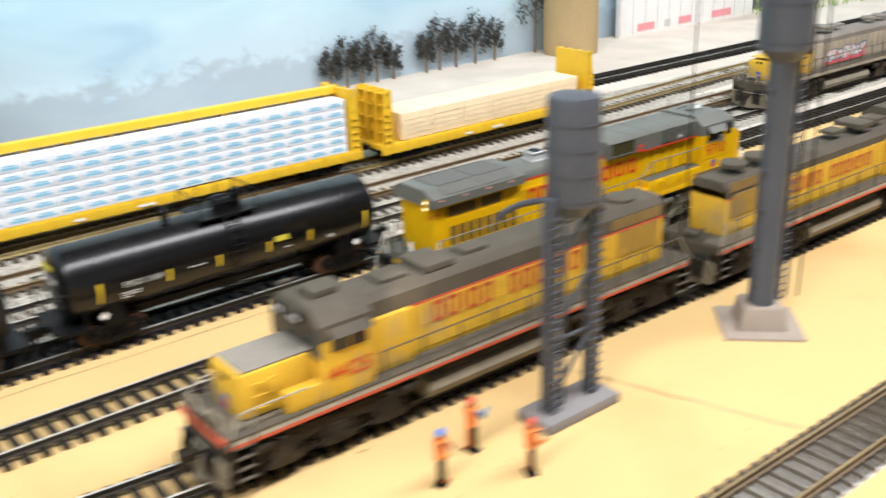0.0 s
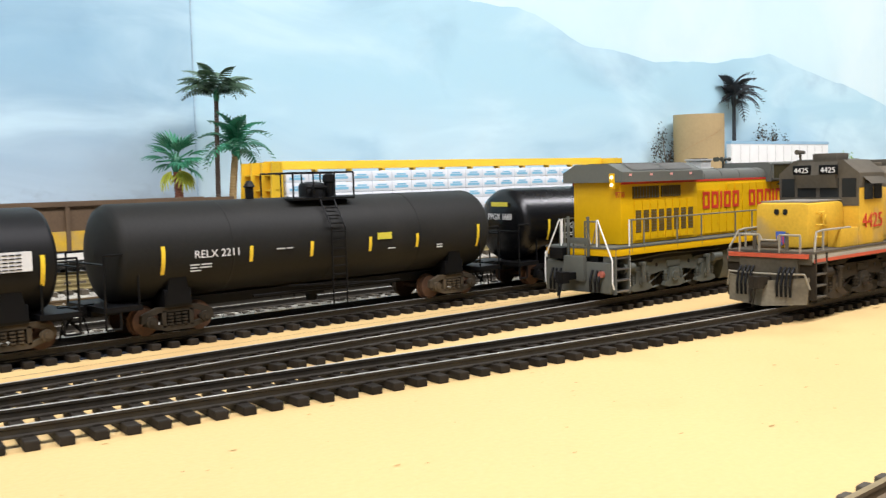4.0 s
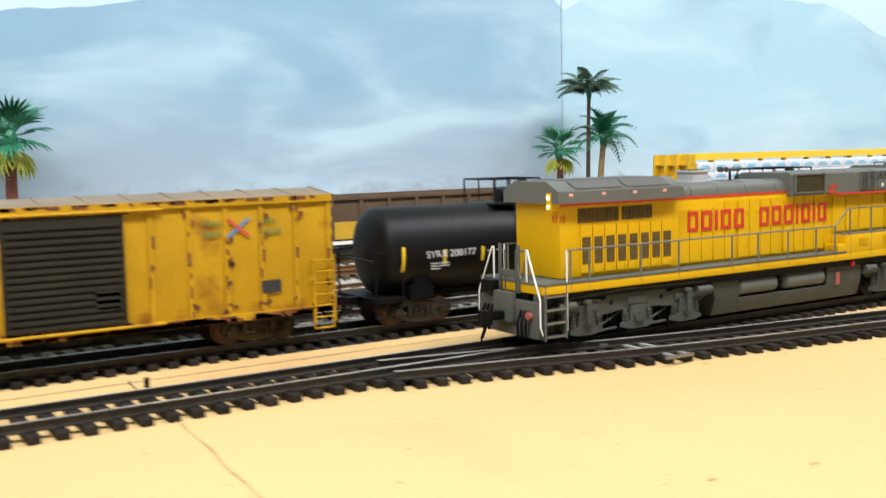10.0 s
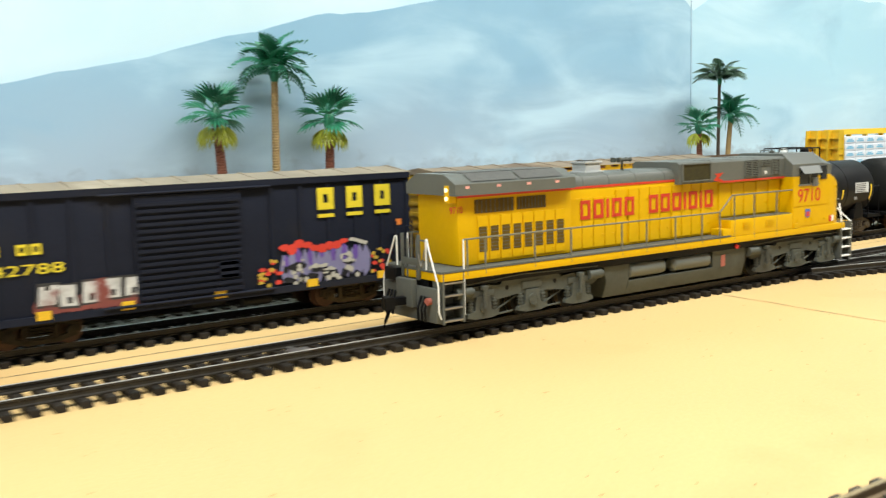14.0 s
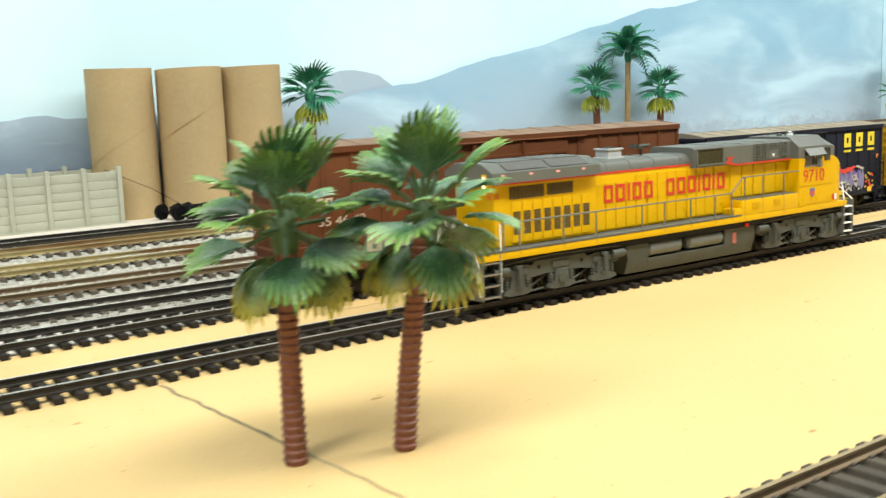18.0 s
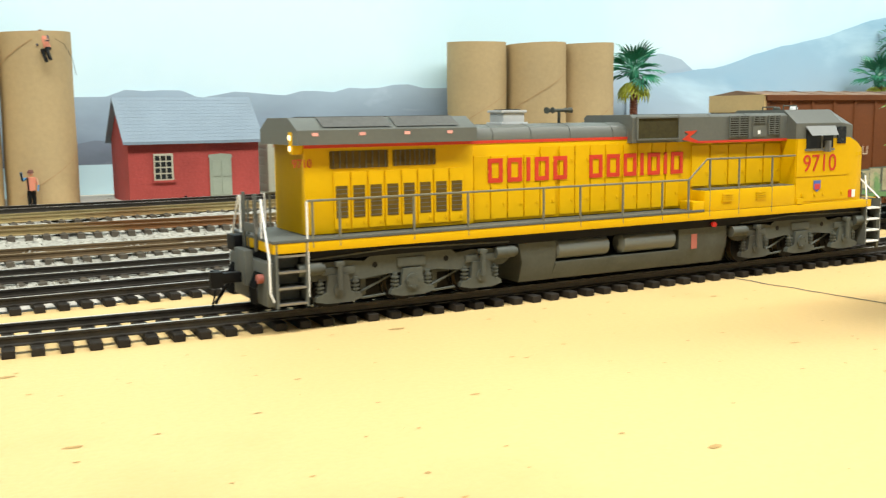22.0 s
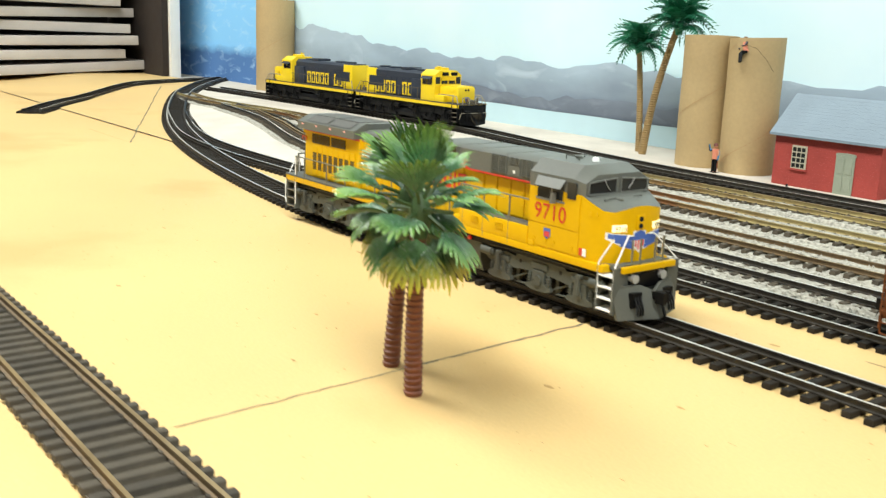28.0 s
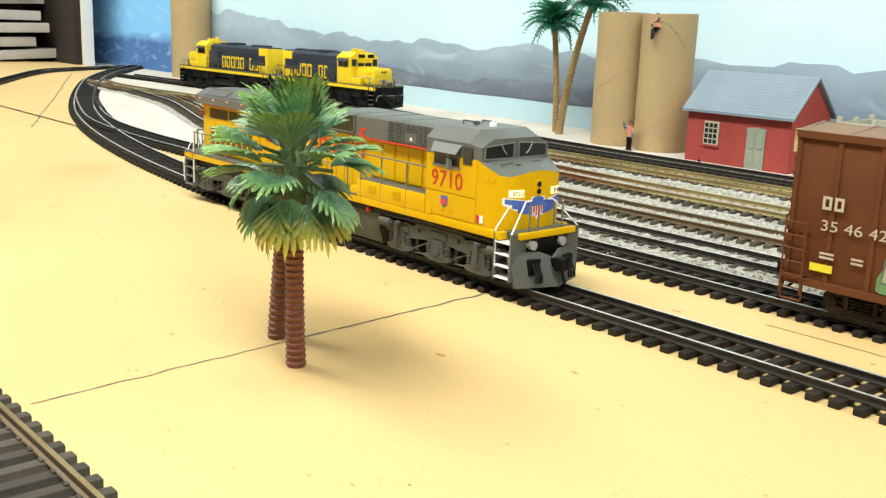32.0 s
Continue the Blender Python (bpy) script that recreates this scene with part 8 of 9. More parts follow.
def water_tower(x, y, label, tank_z, tank_h, rr, single):
    T = thing("water_tower", label, "water tower", x, y, 0, 0, "grey towers")
    bm = B()
    if single:
        lathe(bm, [(24, 0), (24, 1.0), (22, 1.4)], 4)
        lathe(bm, [(14.5, 1.3), (12.0, 10.6), (11.2, 11.2)], 4)
        base = part("base", bm, CONC, T)
    else:
        box(bm, -19, 19, -8.5, 8.5, 0, 4.4, 0.8)
        base = part("base", bm, mat("grey_plinth", (0.2, 0.19, 0.185), 0.8, vary=0.12), T)
    if single:
        bm = B()
        lathe(bm, [(6.5, 9.5), (5.6, 12), (5.3, tank_z)], 18)
        part("column", bm, TOWER, T)
        for k in range(3):
            bm = B()
            rod(bm, (8 + k * 1.6, -3 + k * 3, 9), (8 + k * 1.6, -3 + k * 3, tank_z + tank_h), 0.8)
            part("pipe", bm, TOWER, T)
        ladder(T, 9.5, -4.2, 10, tank_z + 20, 4, 40, TOWER)
        bm = B()
        for k in range(6):
            box(bm, -6.5, 10, -1, 1, 20 + k * 17, 21.4 + k * 17)
        part("bracket", bm, TOWER, T)
    else:
        for lx, ly in ((-11, 0), (11, 0)):
            bm = B()
            box(bm, lx - 2.2, lx + 2.2, ly - 2.2, ly + 2.2, 4, tank_z + 3, 0.4)
            for kk in range(22):
                box(bm, lx - 2.7, lx + 2.7, ly - 2.7, ly - 2.0, 6 + kk * 3.5, 7 + kk * 3.5)
            part("leg", bm, TOWER, T)
        bm = B()
        for z0, z1 in ((8, 30), (34, 56), (58, tank_z - 4)):
            rod(bm, (-9.5, 0, z0), (9.5, 0, z1), 0.8)
        rod(bm, (-9.5, 0, 32), (9.5, 0, 32), 0.8)
        rod(bm, (-4, 0, 4), (-4, 0, tank_z), 0.9)
        part("brace", bm, TOWER, T)
        ladder(T, -11, -4.0, 5, tank_z - 2, 4.4, 26, TOWER)
        bm = B()
        wire(bm, [(-11, -7.0, 48), (-11, -7.0, tank_z - 4)], 0.4)
        part("ladder_guard", bm, TOWER, T)
        bm = B()
        wire(bm, [(-5, 3, 84), (-6.5, 10, 83), (-8, 18, 80), (-9.5, 26, 75), (-10, 29, 71)], 1.2, 8)
        part("spout", bm, TOWER, T, "curved water spout")
    bm = B()
    lathe(bm, [(rr * 0.55, tank_z - 5), (rr, tank_z), (rr, tank_z + tank_h), (rr * 0.93, tank_z + tank_h + 2.2), (rr * 0.3, tank_z + tank_h + 3)], 32)
    tk = part("tank", bm, TOWER, T)
    for k in range(4):
        bm = B()
        rod(bm, (0, 0, tank_z + tank_h * (k + 0.2) / 4), (0, 0, tank_z + tank_h * (k + 0.2) / 4 + 0.6), rr + 0.25, 32)
        part("hoop", bm, TOWER, tk)
    return T


water_tower(175, -116, "grey steel water tower on two braced legs with a ladder", 84, 35, 9.4, False)
water_tower(290, -120, "tall grey column tower with pipes and ladder on a concrete foot", 122, 60, 10.5, True)
for pts in ([(352, -30, 0), (352, -30, 60), (352, -30, 190)], [(306, -122, 10), (307.5, -122, 100), (309, -122, 190)], [(309, -126, 10), (310.5, -126, 100), (312, -126, 190)]):
    bm = B()
    wire(bm, pts, 0.38)
    tagged(part("guy_wire", bm, BLACKISH), "thin dark vertical guy wire near the tower", "wire", "guy wires")

# far white building with red and white signs
H = thing("building", "long white building with pink and red signs at the far end", "building", 874, 379, ground_z(379), 0)
bm = B()
box(bm, -119, 119, -3, 3, 0, 74, 0.3)
part("wall", bm, WHITE, H)
bm = B()
box(bm, -119.5, 119.5, -3.4, 3.4, 74, 77.5)
part("roof", bm, mat("pale_blue_trim", (0.3, 0.5, 0.65), 0.6), H)
for k, (xx, ww) in enumerate(((-90, 28), (-45, 10), (-20, 22), (40, 36))):
    bm = B()
    rect(bm, xx, xx + ww, 4, 12, -3, 0.3)
    part("sign", bm, mat("pink_sign", (0.75, 0.3, 0.32), 0.6) if k != 1 else BARS, H)
bm = B()
for k in range(12):
    rect(bm, -118 + 20 * k, -117.4 + 20 * k, 2, 72, -3, 0.25)
part("wall_joint", bm, BARS, H)
bm = B()
for k in range(700):
    rx, ry = 985 + 300 * random.random(), 330 + 70 * random.random()
    a = random.uniform(0, 6.28)
    v = [bm.verts.new(p) for p in ((rx - math.cos(a), ry - math.sin(a), 11), (rx + math.cos(a), ry + math.sin(a), 11), (rx + random.uniform(-1, 1), ry, 11 + random.uniform(3, 7)))]
    bm.faces.new(v)
tagged(part("grass", bm, mat("grass_green", (0.22, 0.38, 0.05), 0.8, vary=0.3)), "tufts of bright green static grass", "grass", kind="stuff")


def small_tree(x, y, h, seed, leaf_m, label):
    rnd = random.Random(seed)
    T = thing("tree", label, "tree", x, y, ground_z(y))
    bm = B()
    rod(bm, (0, 0, 0), (0.5, 0, h * 0.5), 1.4, 8, 0.9)
    limbs = []
    for i in range(7):
        a = i * 2.4
        q = (math.cos(a) * h * 0.2, math.sin(a) * 2.0, h * (0.42 + 0.08 * i))
        rod(bm, (0.3, 0, h * (0.3 + 0.04 * i)), q, 0.6, 6, 0.25)
        limbs.append(q)
    part("trunk", bm, mat("grey_bark", (0.16, 0.12, 0.08), 0.9), T)
    bm = B()
    for i in range(700):
        c = rnd.choice(limbs)
        p = Vector((c[0] + rnd.gauss(0, h * 0.055), c[1] + rnd.gauss(0, 1.0), c[2] + rnd.gauss(0, h * 0.07) - h * 0.06))
        d = [Vector((rnd.uniform(-1, 1), rnd.uniform(-1, 1), rnd.uniform(-1, 1))) * 1.8 for _ in range(3)]
        bm.faces.new([bm.verts.new(p + k) for k in d])
    part("crown", bm, leaf_m, T)


palm(1455, 335, 78, 36, "feather palm at the far end of the layout", "droop", (2, 0), 4, None, 18, 2, 17, None, 0, "far palms")
small_tree(955, 335, 66, 31, mat("light_leaf", (0.22, 0.38, 0.08), 0.7, vary=0.3), "small light green tree beside the white building")
DRY_PALM = mat("blackened_frond", (0.035, 0.04, 0.045), 0.9, vary=0.3)
palm(775, 384, 128, 36, "dark bare-looking palm with hanging fronds against the backdrop", "droop", (0, 0), 2.4, DRY_PALM, 20, 0, 18, None, 0, "", DRY_PALM)
DRY = mat("dark_dry_leaf", (0.05, 0.05, 0.04), 0.9, vary=0.3)
for k, (tx, th) in enumerate(((395, 38), (412, 46), (428, 40), (444, 50), (462, 34), (500, 40), (516, 52), (536, 46), (560, 50), (585, 42), (640, 96), (850, 104), (880, 96))):
    small_tree(tx, 386, th, 40 + k, DRY, "dark twiggy bush against the backdrop")

# left end: dark shelf with stacked boards, white post, blue panel
bm = B()
box(bm, -2520, -2500, -400, 330, -20, 620)
box(bm, -2500, -2260, 320, 330, -20, 620)
tagged(part("wall_shelf", bm, mat("dark_brown_panel", (0.022, 0.014, 0.01), 0.8)), "dark brown open shelf at the end of the layout", "shelf", kind="structure")
S = thing("board_stack", "stack of pale grey boards lying askew in the dark shelf", "boards", -2405, 172, 12)
for k in range(9):
    bm = B()
    box(bm, -60 + random.uniform(-12, 12), 60 + random.uniform(-12, 12), -190 + random.uniform(-30, 30), 130 + random.uniform(-45, 45), k * 21, k * 21 + 14, 1.0)
    ob = part("board", bm, mat("grey_timber", (0.46, 0.43, 0.4), 0.8, vary=0.2, scale=12), S)
    ob.matrix_local = pose(0, 0, 0, random.uniform(-1, 3.2), 0, random.uniform(-9, 9))
bm = B()
box(bm, -2268, -2252, 330, 346, 8, 620, 1.0)
tagged(part("white_post", bm, WHITE), "white painted upright post", "post")
BLUE = hill_paint("blue_panel_paint", (0.07, 0.18, 0.42), (0.22, 0.54, 0.9), 50, 64, (0.46, 0.7, 0.92), 0.54, 26)
bm = B()
box(bm, -2400, -2076, 386, 391, 6, 560)
tagged(part("backdrop_blue", bm, BLUE, smooth=False), "backdrop panel of blue sky over dark blue hills", "backdrop", kind="structure")

# ---- tracks ----


def spline(pts, step):
    """Even points along a smooth line through the given ones, with the heading at each."""
    dense = []
    P = [pts[0]] + list(pts) + [pts[-1]]
    for i in range(1, len(P) - 2):
        a, b_, c, d = (Vector(P[j]) for j in (i - 1, i, i + 1, i + 2))
        n = max(2, int((c - b_).length / 3))
        for k in range(n):
            t = k / n
            dense.append(0.5 * ((2 * b_) + (c - a) * t + (2 * a - 5 * b_ + 4 * c - d) * t * t + (3 * b_ - a - 3 * c + d) * t ** 3))
    dense.append(Vector(P[-1]))
    out, acc, last = [], 0.0, dense[0]
    for p in dense[1:]:
        while acc + (p - last).length >= step:
            last = last + (p - last).normalized() * (step - acc)
            out.append(last.copy())
            acc = 0.0
        acc += (p - last).length
        last = p
    res = []
    for i, p in enumerate(out):
        d = out[min(i + 1, len(out) - 1)] - out[max(i - 1, 0)]
        res.append((p, math.atan2(d.y, d.x)))
    return res


def tie_bm(bm, length=29.0, width=3.3, h=2.2):
    box(bm, -width / 2, width / 2, -length / 2, length / 2, 0, h, 0.35)
    for s in (-1, 1):
        for d in (-1.25, 1.25):
            box(bm, -0.9, 0.9, s * 8.6 + d - 0.45, s * 8.6 + d + 0.45, h, h + 0.5)


bm = B()
tie_bm(bm)
TIE_MESH = mesh_of("tie", bm, TIE)
bm = B()
tie_bm(bm)
TIE_MESH_W = mesh_of("tie", bm, mat("sun_bleached_tie", (0.055, 0.045, 0.03), 0.8, vary=0.4, scale=90, random_part=0.3))


def track(name, pts, label, pieces=None, tie_m=None, rail_m=None, lift=0.0, rail_gap=8.25, banked=False):
    """Two rails on ties along a line; ties within the stretch of x given by pieces are objects of their own; banked ballast hides most tie ends."""
    T = thing(name, label, "railway track", 0, 0, 0)
    T["kind"] = "structure"
    line = spline(pts, 6.9)
    loose = []
    for p, a in line:
        z = ground_z(p.y) + lift
        if pieces and pieces[0] <= p.x <= pieces[1]:
            ob = new("tie", TIE_MESH_W if tie_m is TIE_W else TIE_MESH)
            ob.parent = T
            ob.matrix_local = pose(p.x / 1000, p.y / 1000, z / 1000, 0, 0, math.degrees(a) + random.uniform(-0.8, 0.8))
        else:
            loose.append((p, a, z))
    if loose:
        vs, fs = [], []
        for p, a, z in loose:
            c, s = math.cos(a), math.sin(a)
            for (u0, u1, v0, v1, h0, h1) in ((-1.65, 1.65, -14.5, 14.5, 0, 2.2), (-0.9, 0.9, -10.4, -6.9, 2.2, 2.7), (-0.9, 0.9, 6.9, 10.4, 2.2, 2.7)):
                k = len(vs)
                for (u, v, h) in ((u0, v0, h0), (u1, v0, h0), (u1, v1, h0), (u0, v1, h0), (u0 + 0.2, v0 + 0.3, h1), (u1 - 0.2, v0 + 0.3, h1), (u1 - 0.2, v1 - 0.3, h1), (u0 + 0.2, v1 - 0.3, h1)):
                    vs.append(((p.x + u * c - v * s) / 1000, (p.y + u * s + v * c) / 1000, (z + h) / 1000))
                fs += [tuple(k + j for j in q) for q in ((0, 3, 2, 1), (4, 5, 6, 7), (0, 1, 5, 4), (1, 2, 6, 5), (2, 3, 7, 6), (3, 0, 4, 7))]
        me = bpy.data.meshes.new("ties")
        me.from_pydata(vs, [], fs)
        me.materials.append(tie_m or TIE)
        ob = new("ties", me)
        ob.parent = T
        ob["kind"] = "stuff"
    prof = [(-1.2, 2.2), (1.2, 2.2), (1.2, 2.55), (0.35, 2.85), (0.35, 4.0), (0.6, 4.2), (0.6, 4.8), (-0.6, 4.8), (-0.6, 4.2), (-0.35, 4.0), (-0.35, 2.85), (-1.2, 2.55)]
    for side in (-1, 1):
        bm = B()
        prev = None
        for p, a in line:
            c, s = math.cos(a), math.sin(a)
            z = ground_z(p.y) + lift
            row = [bm.verts.new((p.x - (side * (rail_gap + 0.6) + u) * s, p.y + (side * (rail_gap + 0.6) + u) * c, z + v)) for u, v in prof]
            if prev:
                for i in range(12):
                    bm.faces.new((prev[i], prev[(i + 1) % 12], row[(i + 1) % 12], row[i]))
            else:
                bm.faces.new(row)
            prev = row
        bm.faces.new(prev)
        bmesh.ops.recalc_face_normals(bm, faces=bm.faces[:])
        rl = part("rail", bm, rail_m or RAIL, T, smooth=False)
        rl.data.materials.append(RAIL_TOPR if rail_m in (RAIL_R, RAIL_B) else RAIL_TOPM)
        for f in rl.data.polygons:
            if f.normal.z > 0.7 and f.center.z > 0.0047 + ground_z(f.center.y * 1000) / 1000 + lift / 1000 - 0.0004:
                f.material_index = 1
    if banked:
        bm = B()
        for strip in ((-19, -16.5, -14, -12, -10.4), (-6.6, -3.5, 0, 3.5, 6.6), (10.4, 12, 14, 16.5, 19)):
            prev = None
            for p, a in spline(pts, 3.2):
                c, s, row = math.cos(a), math.sin(a), []
                for j, v in enumerate(strip):
                    x, y = p.x - v * s, p.y + v * c
                    h = 1.75 + 1.5 * noise.noise((x * 0.035, y * 0.05, 3)) + 1.3 * noise.noise((x * 0.31, y * 0.31, 7))
                    if abs(v) > 18:
                        h = 0.0
                    row.append(bm.verts.new((x, y, ground_z(y) + min(max(h, 0.0), 2.5))))
                if prev:
                    for j in range(4):
                        bm.faces.new((prev[j], prev[j + 1], row[j + 1], row[j]))
                prev = row
        bmesh.ops.recalc_face_normals(bm, faces=bm.faces[:])
        bank = part("ballast_bank", bm, GRAVEL, T, "pale ballast heaped over the tie ends", smooth=False)
        bank["kind"] = "stuff"
    return T


def curve_y(x):
    """The main track bends back gently at its far end."""
    d = max(0.0, -1080 - x)
    return 1800 - math.sqrt(1800 ** 2 - d * d)


def front_y(x):
    """The front track leaves the main track at the turnout and settles parallel to it."""
    xs = (-400, -350, -310, -270, -235, -200, -150, -100, -50, 0, 50, 100, 170, 400)
    ys = (0, -2.5, -8, -18, -27, -33.5, -41, -48.5, -55.5, -61.5, -66, -68.5, -70, -73)
    return float(np.interp(x, xs, ys))


track("railway_track", [(1200, 0)] + [(x, curve_y(x)) for x in range(1100, -2250, -50)], "main model track with dark ties on the sandy board", (-1320, 330))
track("railway_track", [(1200, -73), (700, -73)] + [(x, front_y(x)) for x in range(600, -360, -40)], "front model track branching off the main one", (-310, 330))
track("railway_track", [(1200, 64), (600, 64), (100, 63), (-200, 65), (-320, CX), (-700, CX), (-1100, CX), (-1300, CX), (-1480, CX + 2), (-1600, 85), (-1720, 122), (-1800, 150)], "yard track carrying the freight cars", (-1330, 210))
track("railway_track", [(1200, -199), (0, -199), (-800, -200), (-1500, -200), (-2300, -190)], "model track along the front edge on a white foam bed", (-1130, 120), TIE_W, RAIL_R, lift=1.2)
YARD = (
    (110, [(-1250, 112), (-1400, 128), (-1520, 150), (-1650, 185), (-1780, 203)], TIE_W, None),
    (147, [(-1150, 147), (-1300, 150), (-1500, 160), (-1600, 183), (-1700, 206)], TIE_W, RAIL_R),
    (184, [(-1150, 186), (-1350, 198), (-1640, 212), (-1760, 206), (-1850, 204), (-1930, 214)], TIE_W, RAIL_B),
    (FY, [(-1100, FY), (-1250, 222), (-1420, 207), (-1560, 206), (-1640, 211)], TIE_W, RAIL_B),
    (266, [(-1200, 268), (-1340, 282), (-1470, 303), (-1580, 306), (-1780, 300), (-2000, 285)], None, None),
)
for yy, far, tm, rm in YARD:
    near = [(1200, 190), (720, 188), (580, 184), (465, 180), (286, 181), (150, 187), (0, 194), (-150, 210), (-320, 222), (-500, FY), (-950, FY)] if yy == FY else [(1200, 240), (600, 244), (200, 258), (-200, 265), (-500, yy), (-950, yy)] if yy == 266 else [(260, 182), (160, 182), (0, 183), (-500, yy), (-950, yy)] if yy == 184 else [(1200, 143), (600, 143), (250, 143), (-50, 147), (-500, yy), (-950, yy)] if yy == 147 else [(1200, yy), (600, yy), (0, yy), (-500, yy), (-950, yy)]
    track("railway_track", near + far, "yard track on pale ballast with weathered ties" if tm else "yard track with dark ties on pale ballast", None, tm, rm, banked=tm is not None)
track("railway_track", [(-1850, 10), (-2000, 110), (-2120, 250), (-2200, 420)], "curved track at the end of the layout")

# white foam bed under the front track
bm = B()
box(bm, -2300, 1200, -213.2, -185.6, -0.5, 1.1)
tagged(part("foam_bed", bm, WHITEBED, smooth=False), "thin white foam strip under the front track", "roadbed", kind="structure")

# ballast between the yard tracks
vs, fs = [], []
rnd = random.Random(77)
for k in range(26000):
    x, y = rnd.uniform(-1340, 620), rnd.triangular(52, 215, 120)
    if 49 < y < 85 and rnd.random() < 0.55:
        y += 22
    z, r = ground_z(y) + 1.5, rnd.uniform(0.5, 1.25)
    a = rnd.uniform(0, 6.28)
    b0 = len(vs)
    for j in range(3):
        vs.append(((x + r * math.cos(a + j * 2.1)) / 1000, (y + r * math.sin(a + j * 2.1)) / 1000, z / 1000))
    vs.append(((x + rnd.uniform(-0.3, 0.3)) / 1000, (y + rnd.uniform(-0.3, 0.3)) / 1000, (z + r * rnd.uniform(0.7, 1.2)) / 1000))
    fs += [(b0, b0 + 1, b0 + 3), (b0 + 1, b0 + 2, b0 + 3), (b0 + 2, b0, b0 + 3)]
me = bpy.data.meshes.new("ballast")
me.from_pydata(vs, [], fs)
me.materials.append(GRAVEL)
tagged(new("ballast", me), "loose grey ballast stones between the yard tracks", "ballast", kind="stuff")
bm = B()
prev = None
for i in range(12):
    y = 84 + 128 * i / 11
    row = [bm.verts.new((x, y, ground_z(y) + 1.7 + (0 if 0 < i < 11 else -1.8))) for x in range(-1340, 660, 50)]
    if prev:
        for a in range(len(row) - 1):
            bm.faces.new((prev[a], prev[a + 1], row[a + 1], row[a]))
    prev = row
tagged(part("ballast_bed", bm, GRAVEL), "grey ballast bed of the yard", "ballast", kind="structure")
# thin blue-black strips, laid only as far as the row of cars
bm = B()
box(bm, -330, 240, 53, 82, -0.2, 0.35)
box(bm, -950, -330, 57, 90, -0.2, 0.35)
tagged(part("cork_bed", bm, mat("blue_black_bed", (0.018, 0.024, 0.037), 0.85, vary=0.3)), "blue-black bed under the freight cars' track", "roadbed", kind="structure")


# joints in the board
def joint(x0, y0, x1, y1, w, name_label, seed, material=None):
    bm = B()
    n = 40
    prev = None
    d = Vector((x1 - x0, y1 - y0)).normalized()
    nrm = Vector((-d.y, d.x))
    for i in range(n + 1):
        t = i / n
        off = 1.2 * noise.noise((t * 9, seed, 0))
        ww = w * (0.7 + 0.5 * noise.noise((t * 14, seed, 5)))
        c = Vector((x0 + (x1 - x0) * t, y0 + (y1 - y0) * t)) + nrm * off
        z = ground_z(c.y) + 1.42 if c.y > 52 and c.x < -1500 else 0.12
        row = (bm.verts.new((c.x + nrm.x * ww, c.y + nrm.y * ww, z)), bm.verts.new((c.x - nrm.x * ww, c.y - nrm.y * ww, z)))
        if prev:
            bm.faces.new((prev[0], prev[1], row[1], row[0]))
        prev = row
    tagged(part("trim_joint", bm, material or SEAM, smooth=False), name_label, "board joint", kind="structure")


joint(-1013, -15, -1007, -100, 0.75, "dark filled joint across the sandy board", 1)
joint(-1007, -100, -1001, -181, 0.4, "narrow dark joint across the sandy board", 9)
joint(-384, 44, -386, 18, 0.5, "grey-green filled gap in the board", 12)
joint(-386, -15, -397, -181, 0.42, "cracked joint across the sandy board", 2, mat("faint_crack", (0.38, 0.27, 0.115), 0.9, vary=0.4, scale=200, stain=(0.58, 0.4, 0.17), stain_at=0.5, stain_scale=60))
joint(-1591, 23, -1800, 116, 0.8, "dark joint in the board by the curve", 3)
joint(-1800, 116, -2060, 238, 0.8, "dark joint in the board by the curve", 8)
joint(-1591, 23, -1700, 24, 0.5, "short crack in the board by the curve", 10, mat("faint_crack", (0.38, 0.27, 0.115), 0.9))
joint(196, -86, 228, -181, 0.5, "dark joint across the sandy board", 4)
joint(-930, 40, -300, 41, 0.35, "thin scored line along the board", 5)
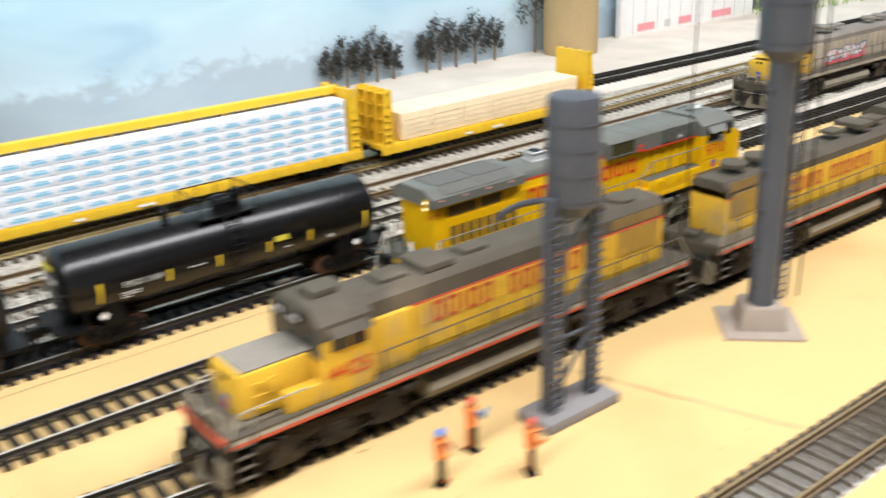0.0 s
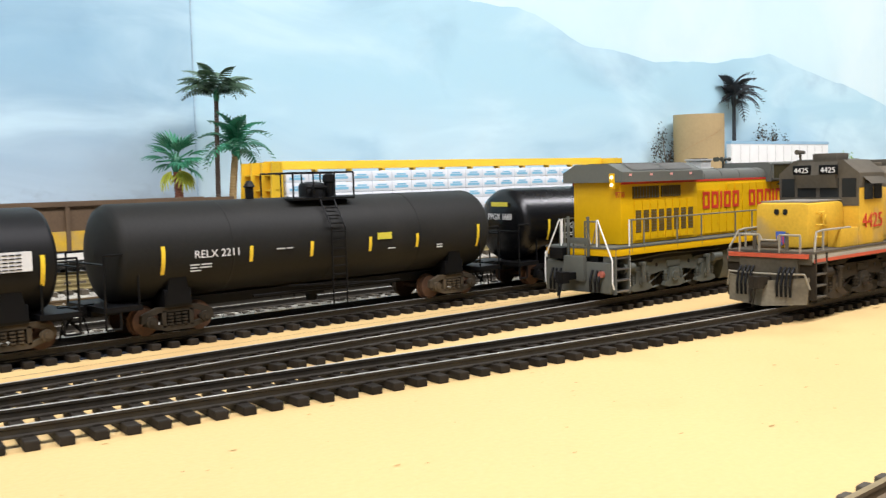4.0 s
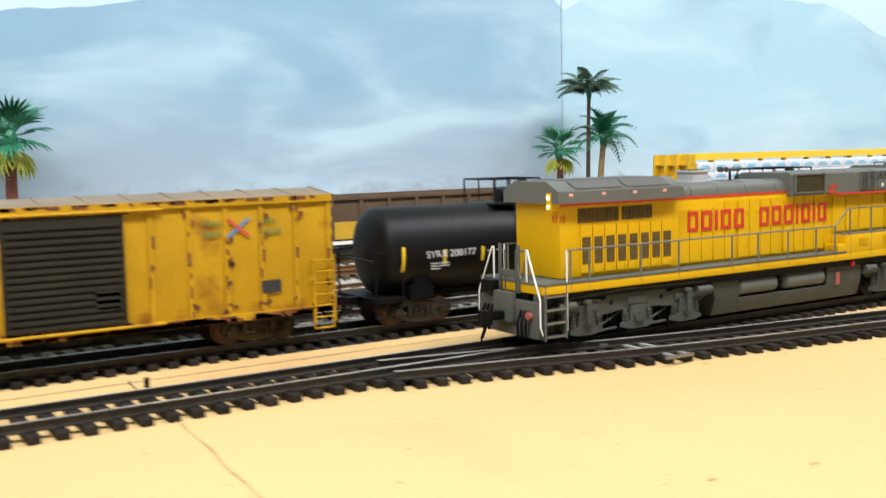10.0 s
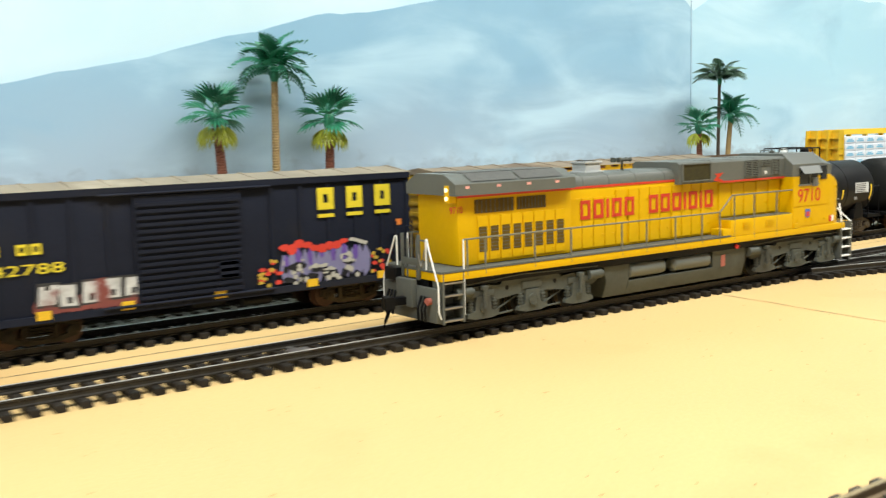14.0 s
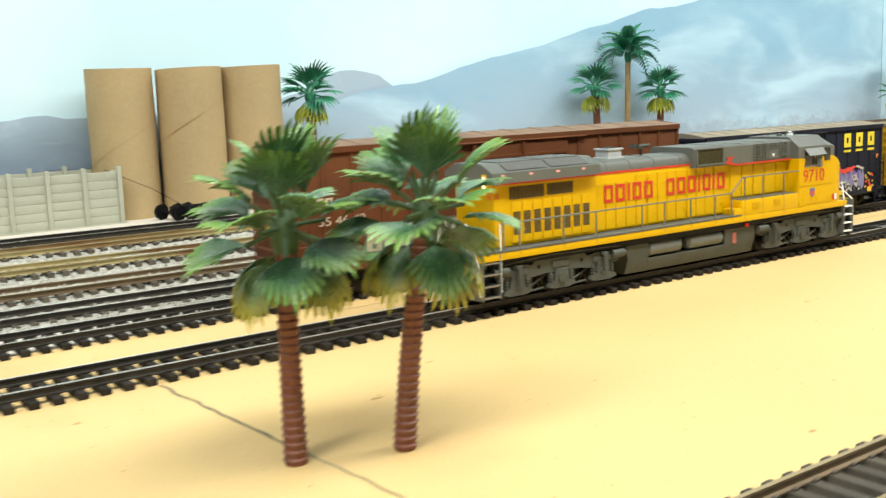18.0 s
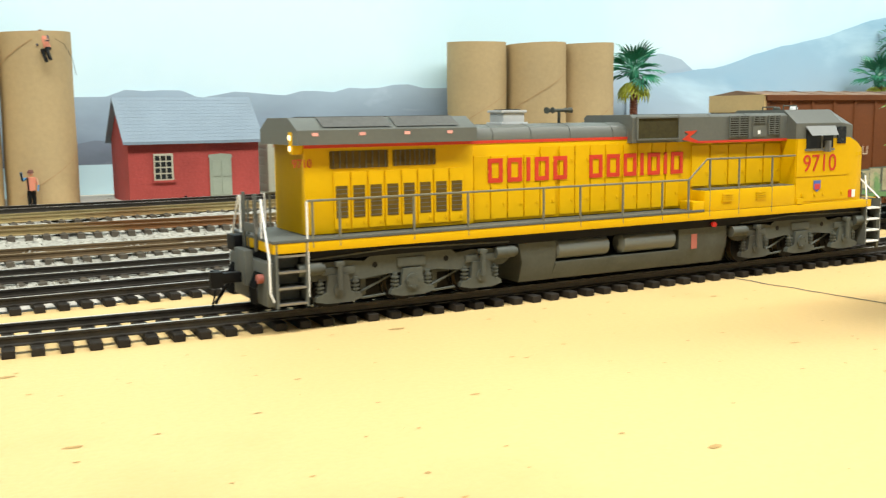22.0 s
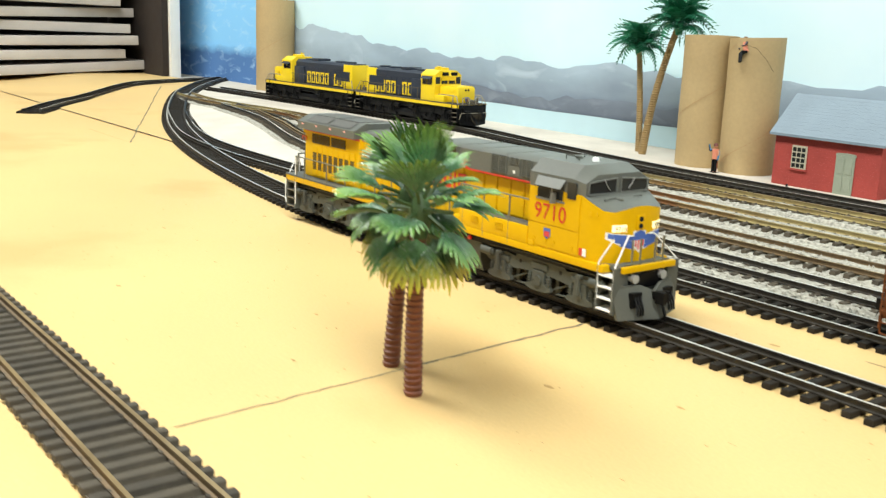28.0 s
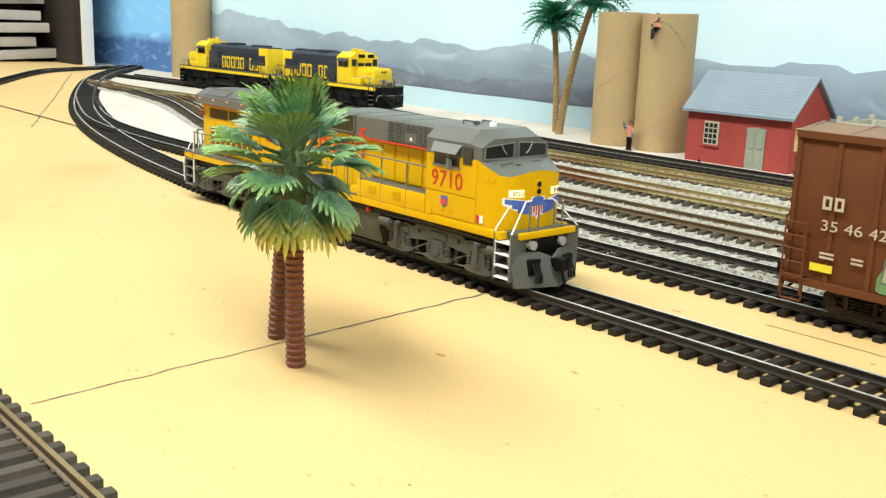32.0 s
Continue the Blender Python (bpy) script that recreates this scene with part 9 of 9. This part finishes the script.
joint(-300, 41, 240, 42, 0.25, "thin scored line along the board", 6)

# flecks and dents on the board
bm = B()
rnd = random.Random(5)
for k in range(1100):
    x, y = rnd.uniform(-1500, 300), rnd.uniform(-178, 40)
    if -20 < y < 18 or (y < -15 and x > -330 and abs(y - front_y(x)) < 18):
        continue
    r, a = rnd.uniform(0.2, 0.8) * (2.6 if rnd.random() < 0.05 else 1), rnd.uniform(0, 6.28)
    pts = [bm.verts.new((x + r * rnd.uniform(0.5, 1.6) * math.cos(a + j * 1.05), y + r * 0.55 * rnd.uniform(0.5, 1.2) * math.sin(a + j * 1.05), 0.1)) for j in range(6)]
    bm.faces.new(pts)
tagged(part("flecks", bm, mat("brown_fleck", (0.42, 0.26, 0.09), 0.8, vary=0.3), smooth=False), "small brown flecks and dents on the board", "fleck", kind="stuff")

# turnout details
S = thing("turnout_gear", "turnout throw bar and frog wing rails", "turnout", 0, 0, 0)
bm = B()
box(bm, -240, -228, -44.6, -43.6, 2.3, 3.3, 0.2)
box(bm, -243, -222, -17, -14.5, 2.2, 3.6, 0.2)
part("guard_rail", bm, STEEL, S)
bm = B()
for dx in (-234, -228):
    box(bm, dx - 0.9, dx + 0.9, -43.4, -14, 1.9, 2.7)
part("throw_bar", bm, mat("silver_bar", (0.4, 0.4, 0.38), 0.45, 0.4), S)
bm = B()
box(bm, -587, -579, -4, 3, 2.2, 3.2, 0.3)
box(bm, -584, -582, -9, 8, 2.2, 2.9, 0.2)
part("switch_stand", bm, STEEL, S)
for k, (tx, ty) in enumerate(((-384, 22), (-1470, 60), (-1320, 205), (-1130, 285))):
    bm = B()
    rod(bm, (0, 0, -1), (0, 0, 5), 0.8)
    box(bm, -3, 3, -2, 2, -0.5, 0.8)
    ob = part("track_nail", bm, BLACKISH)
    ob.matrix_world = pose(tx / 1000, ty / 1000, ground_z(ty) / 1000)
    tagged(ob, "small dark switch peg beside the track", "peg", "switch pegs")


def motions():
    rows = [(t, pose(x, 0, 0)) for t, x in LOCO_ROWS]
    walk(LOCO, rows)


motions()
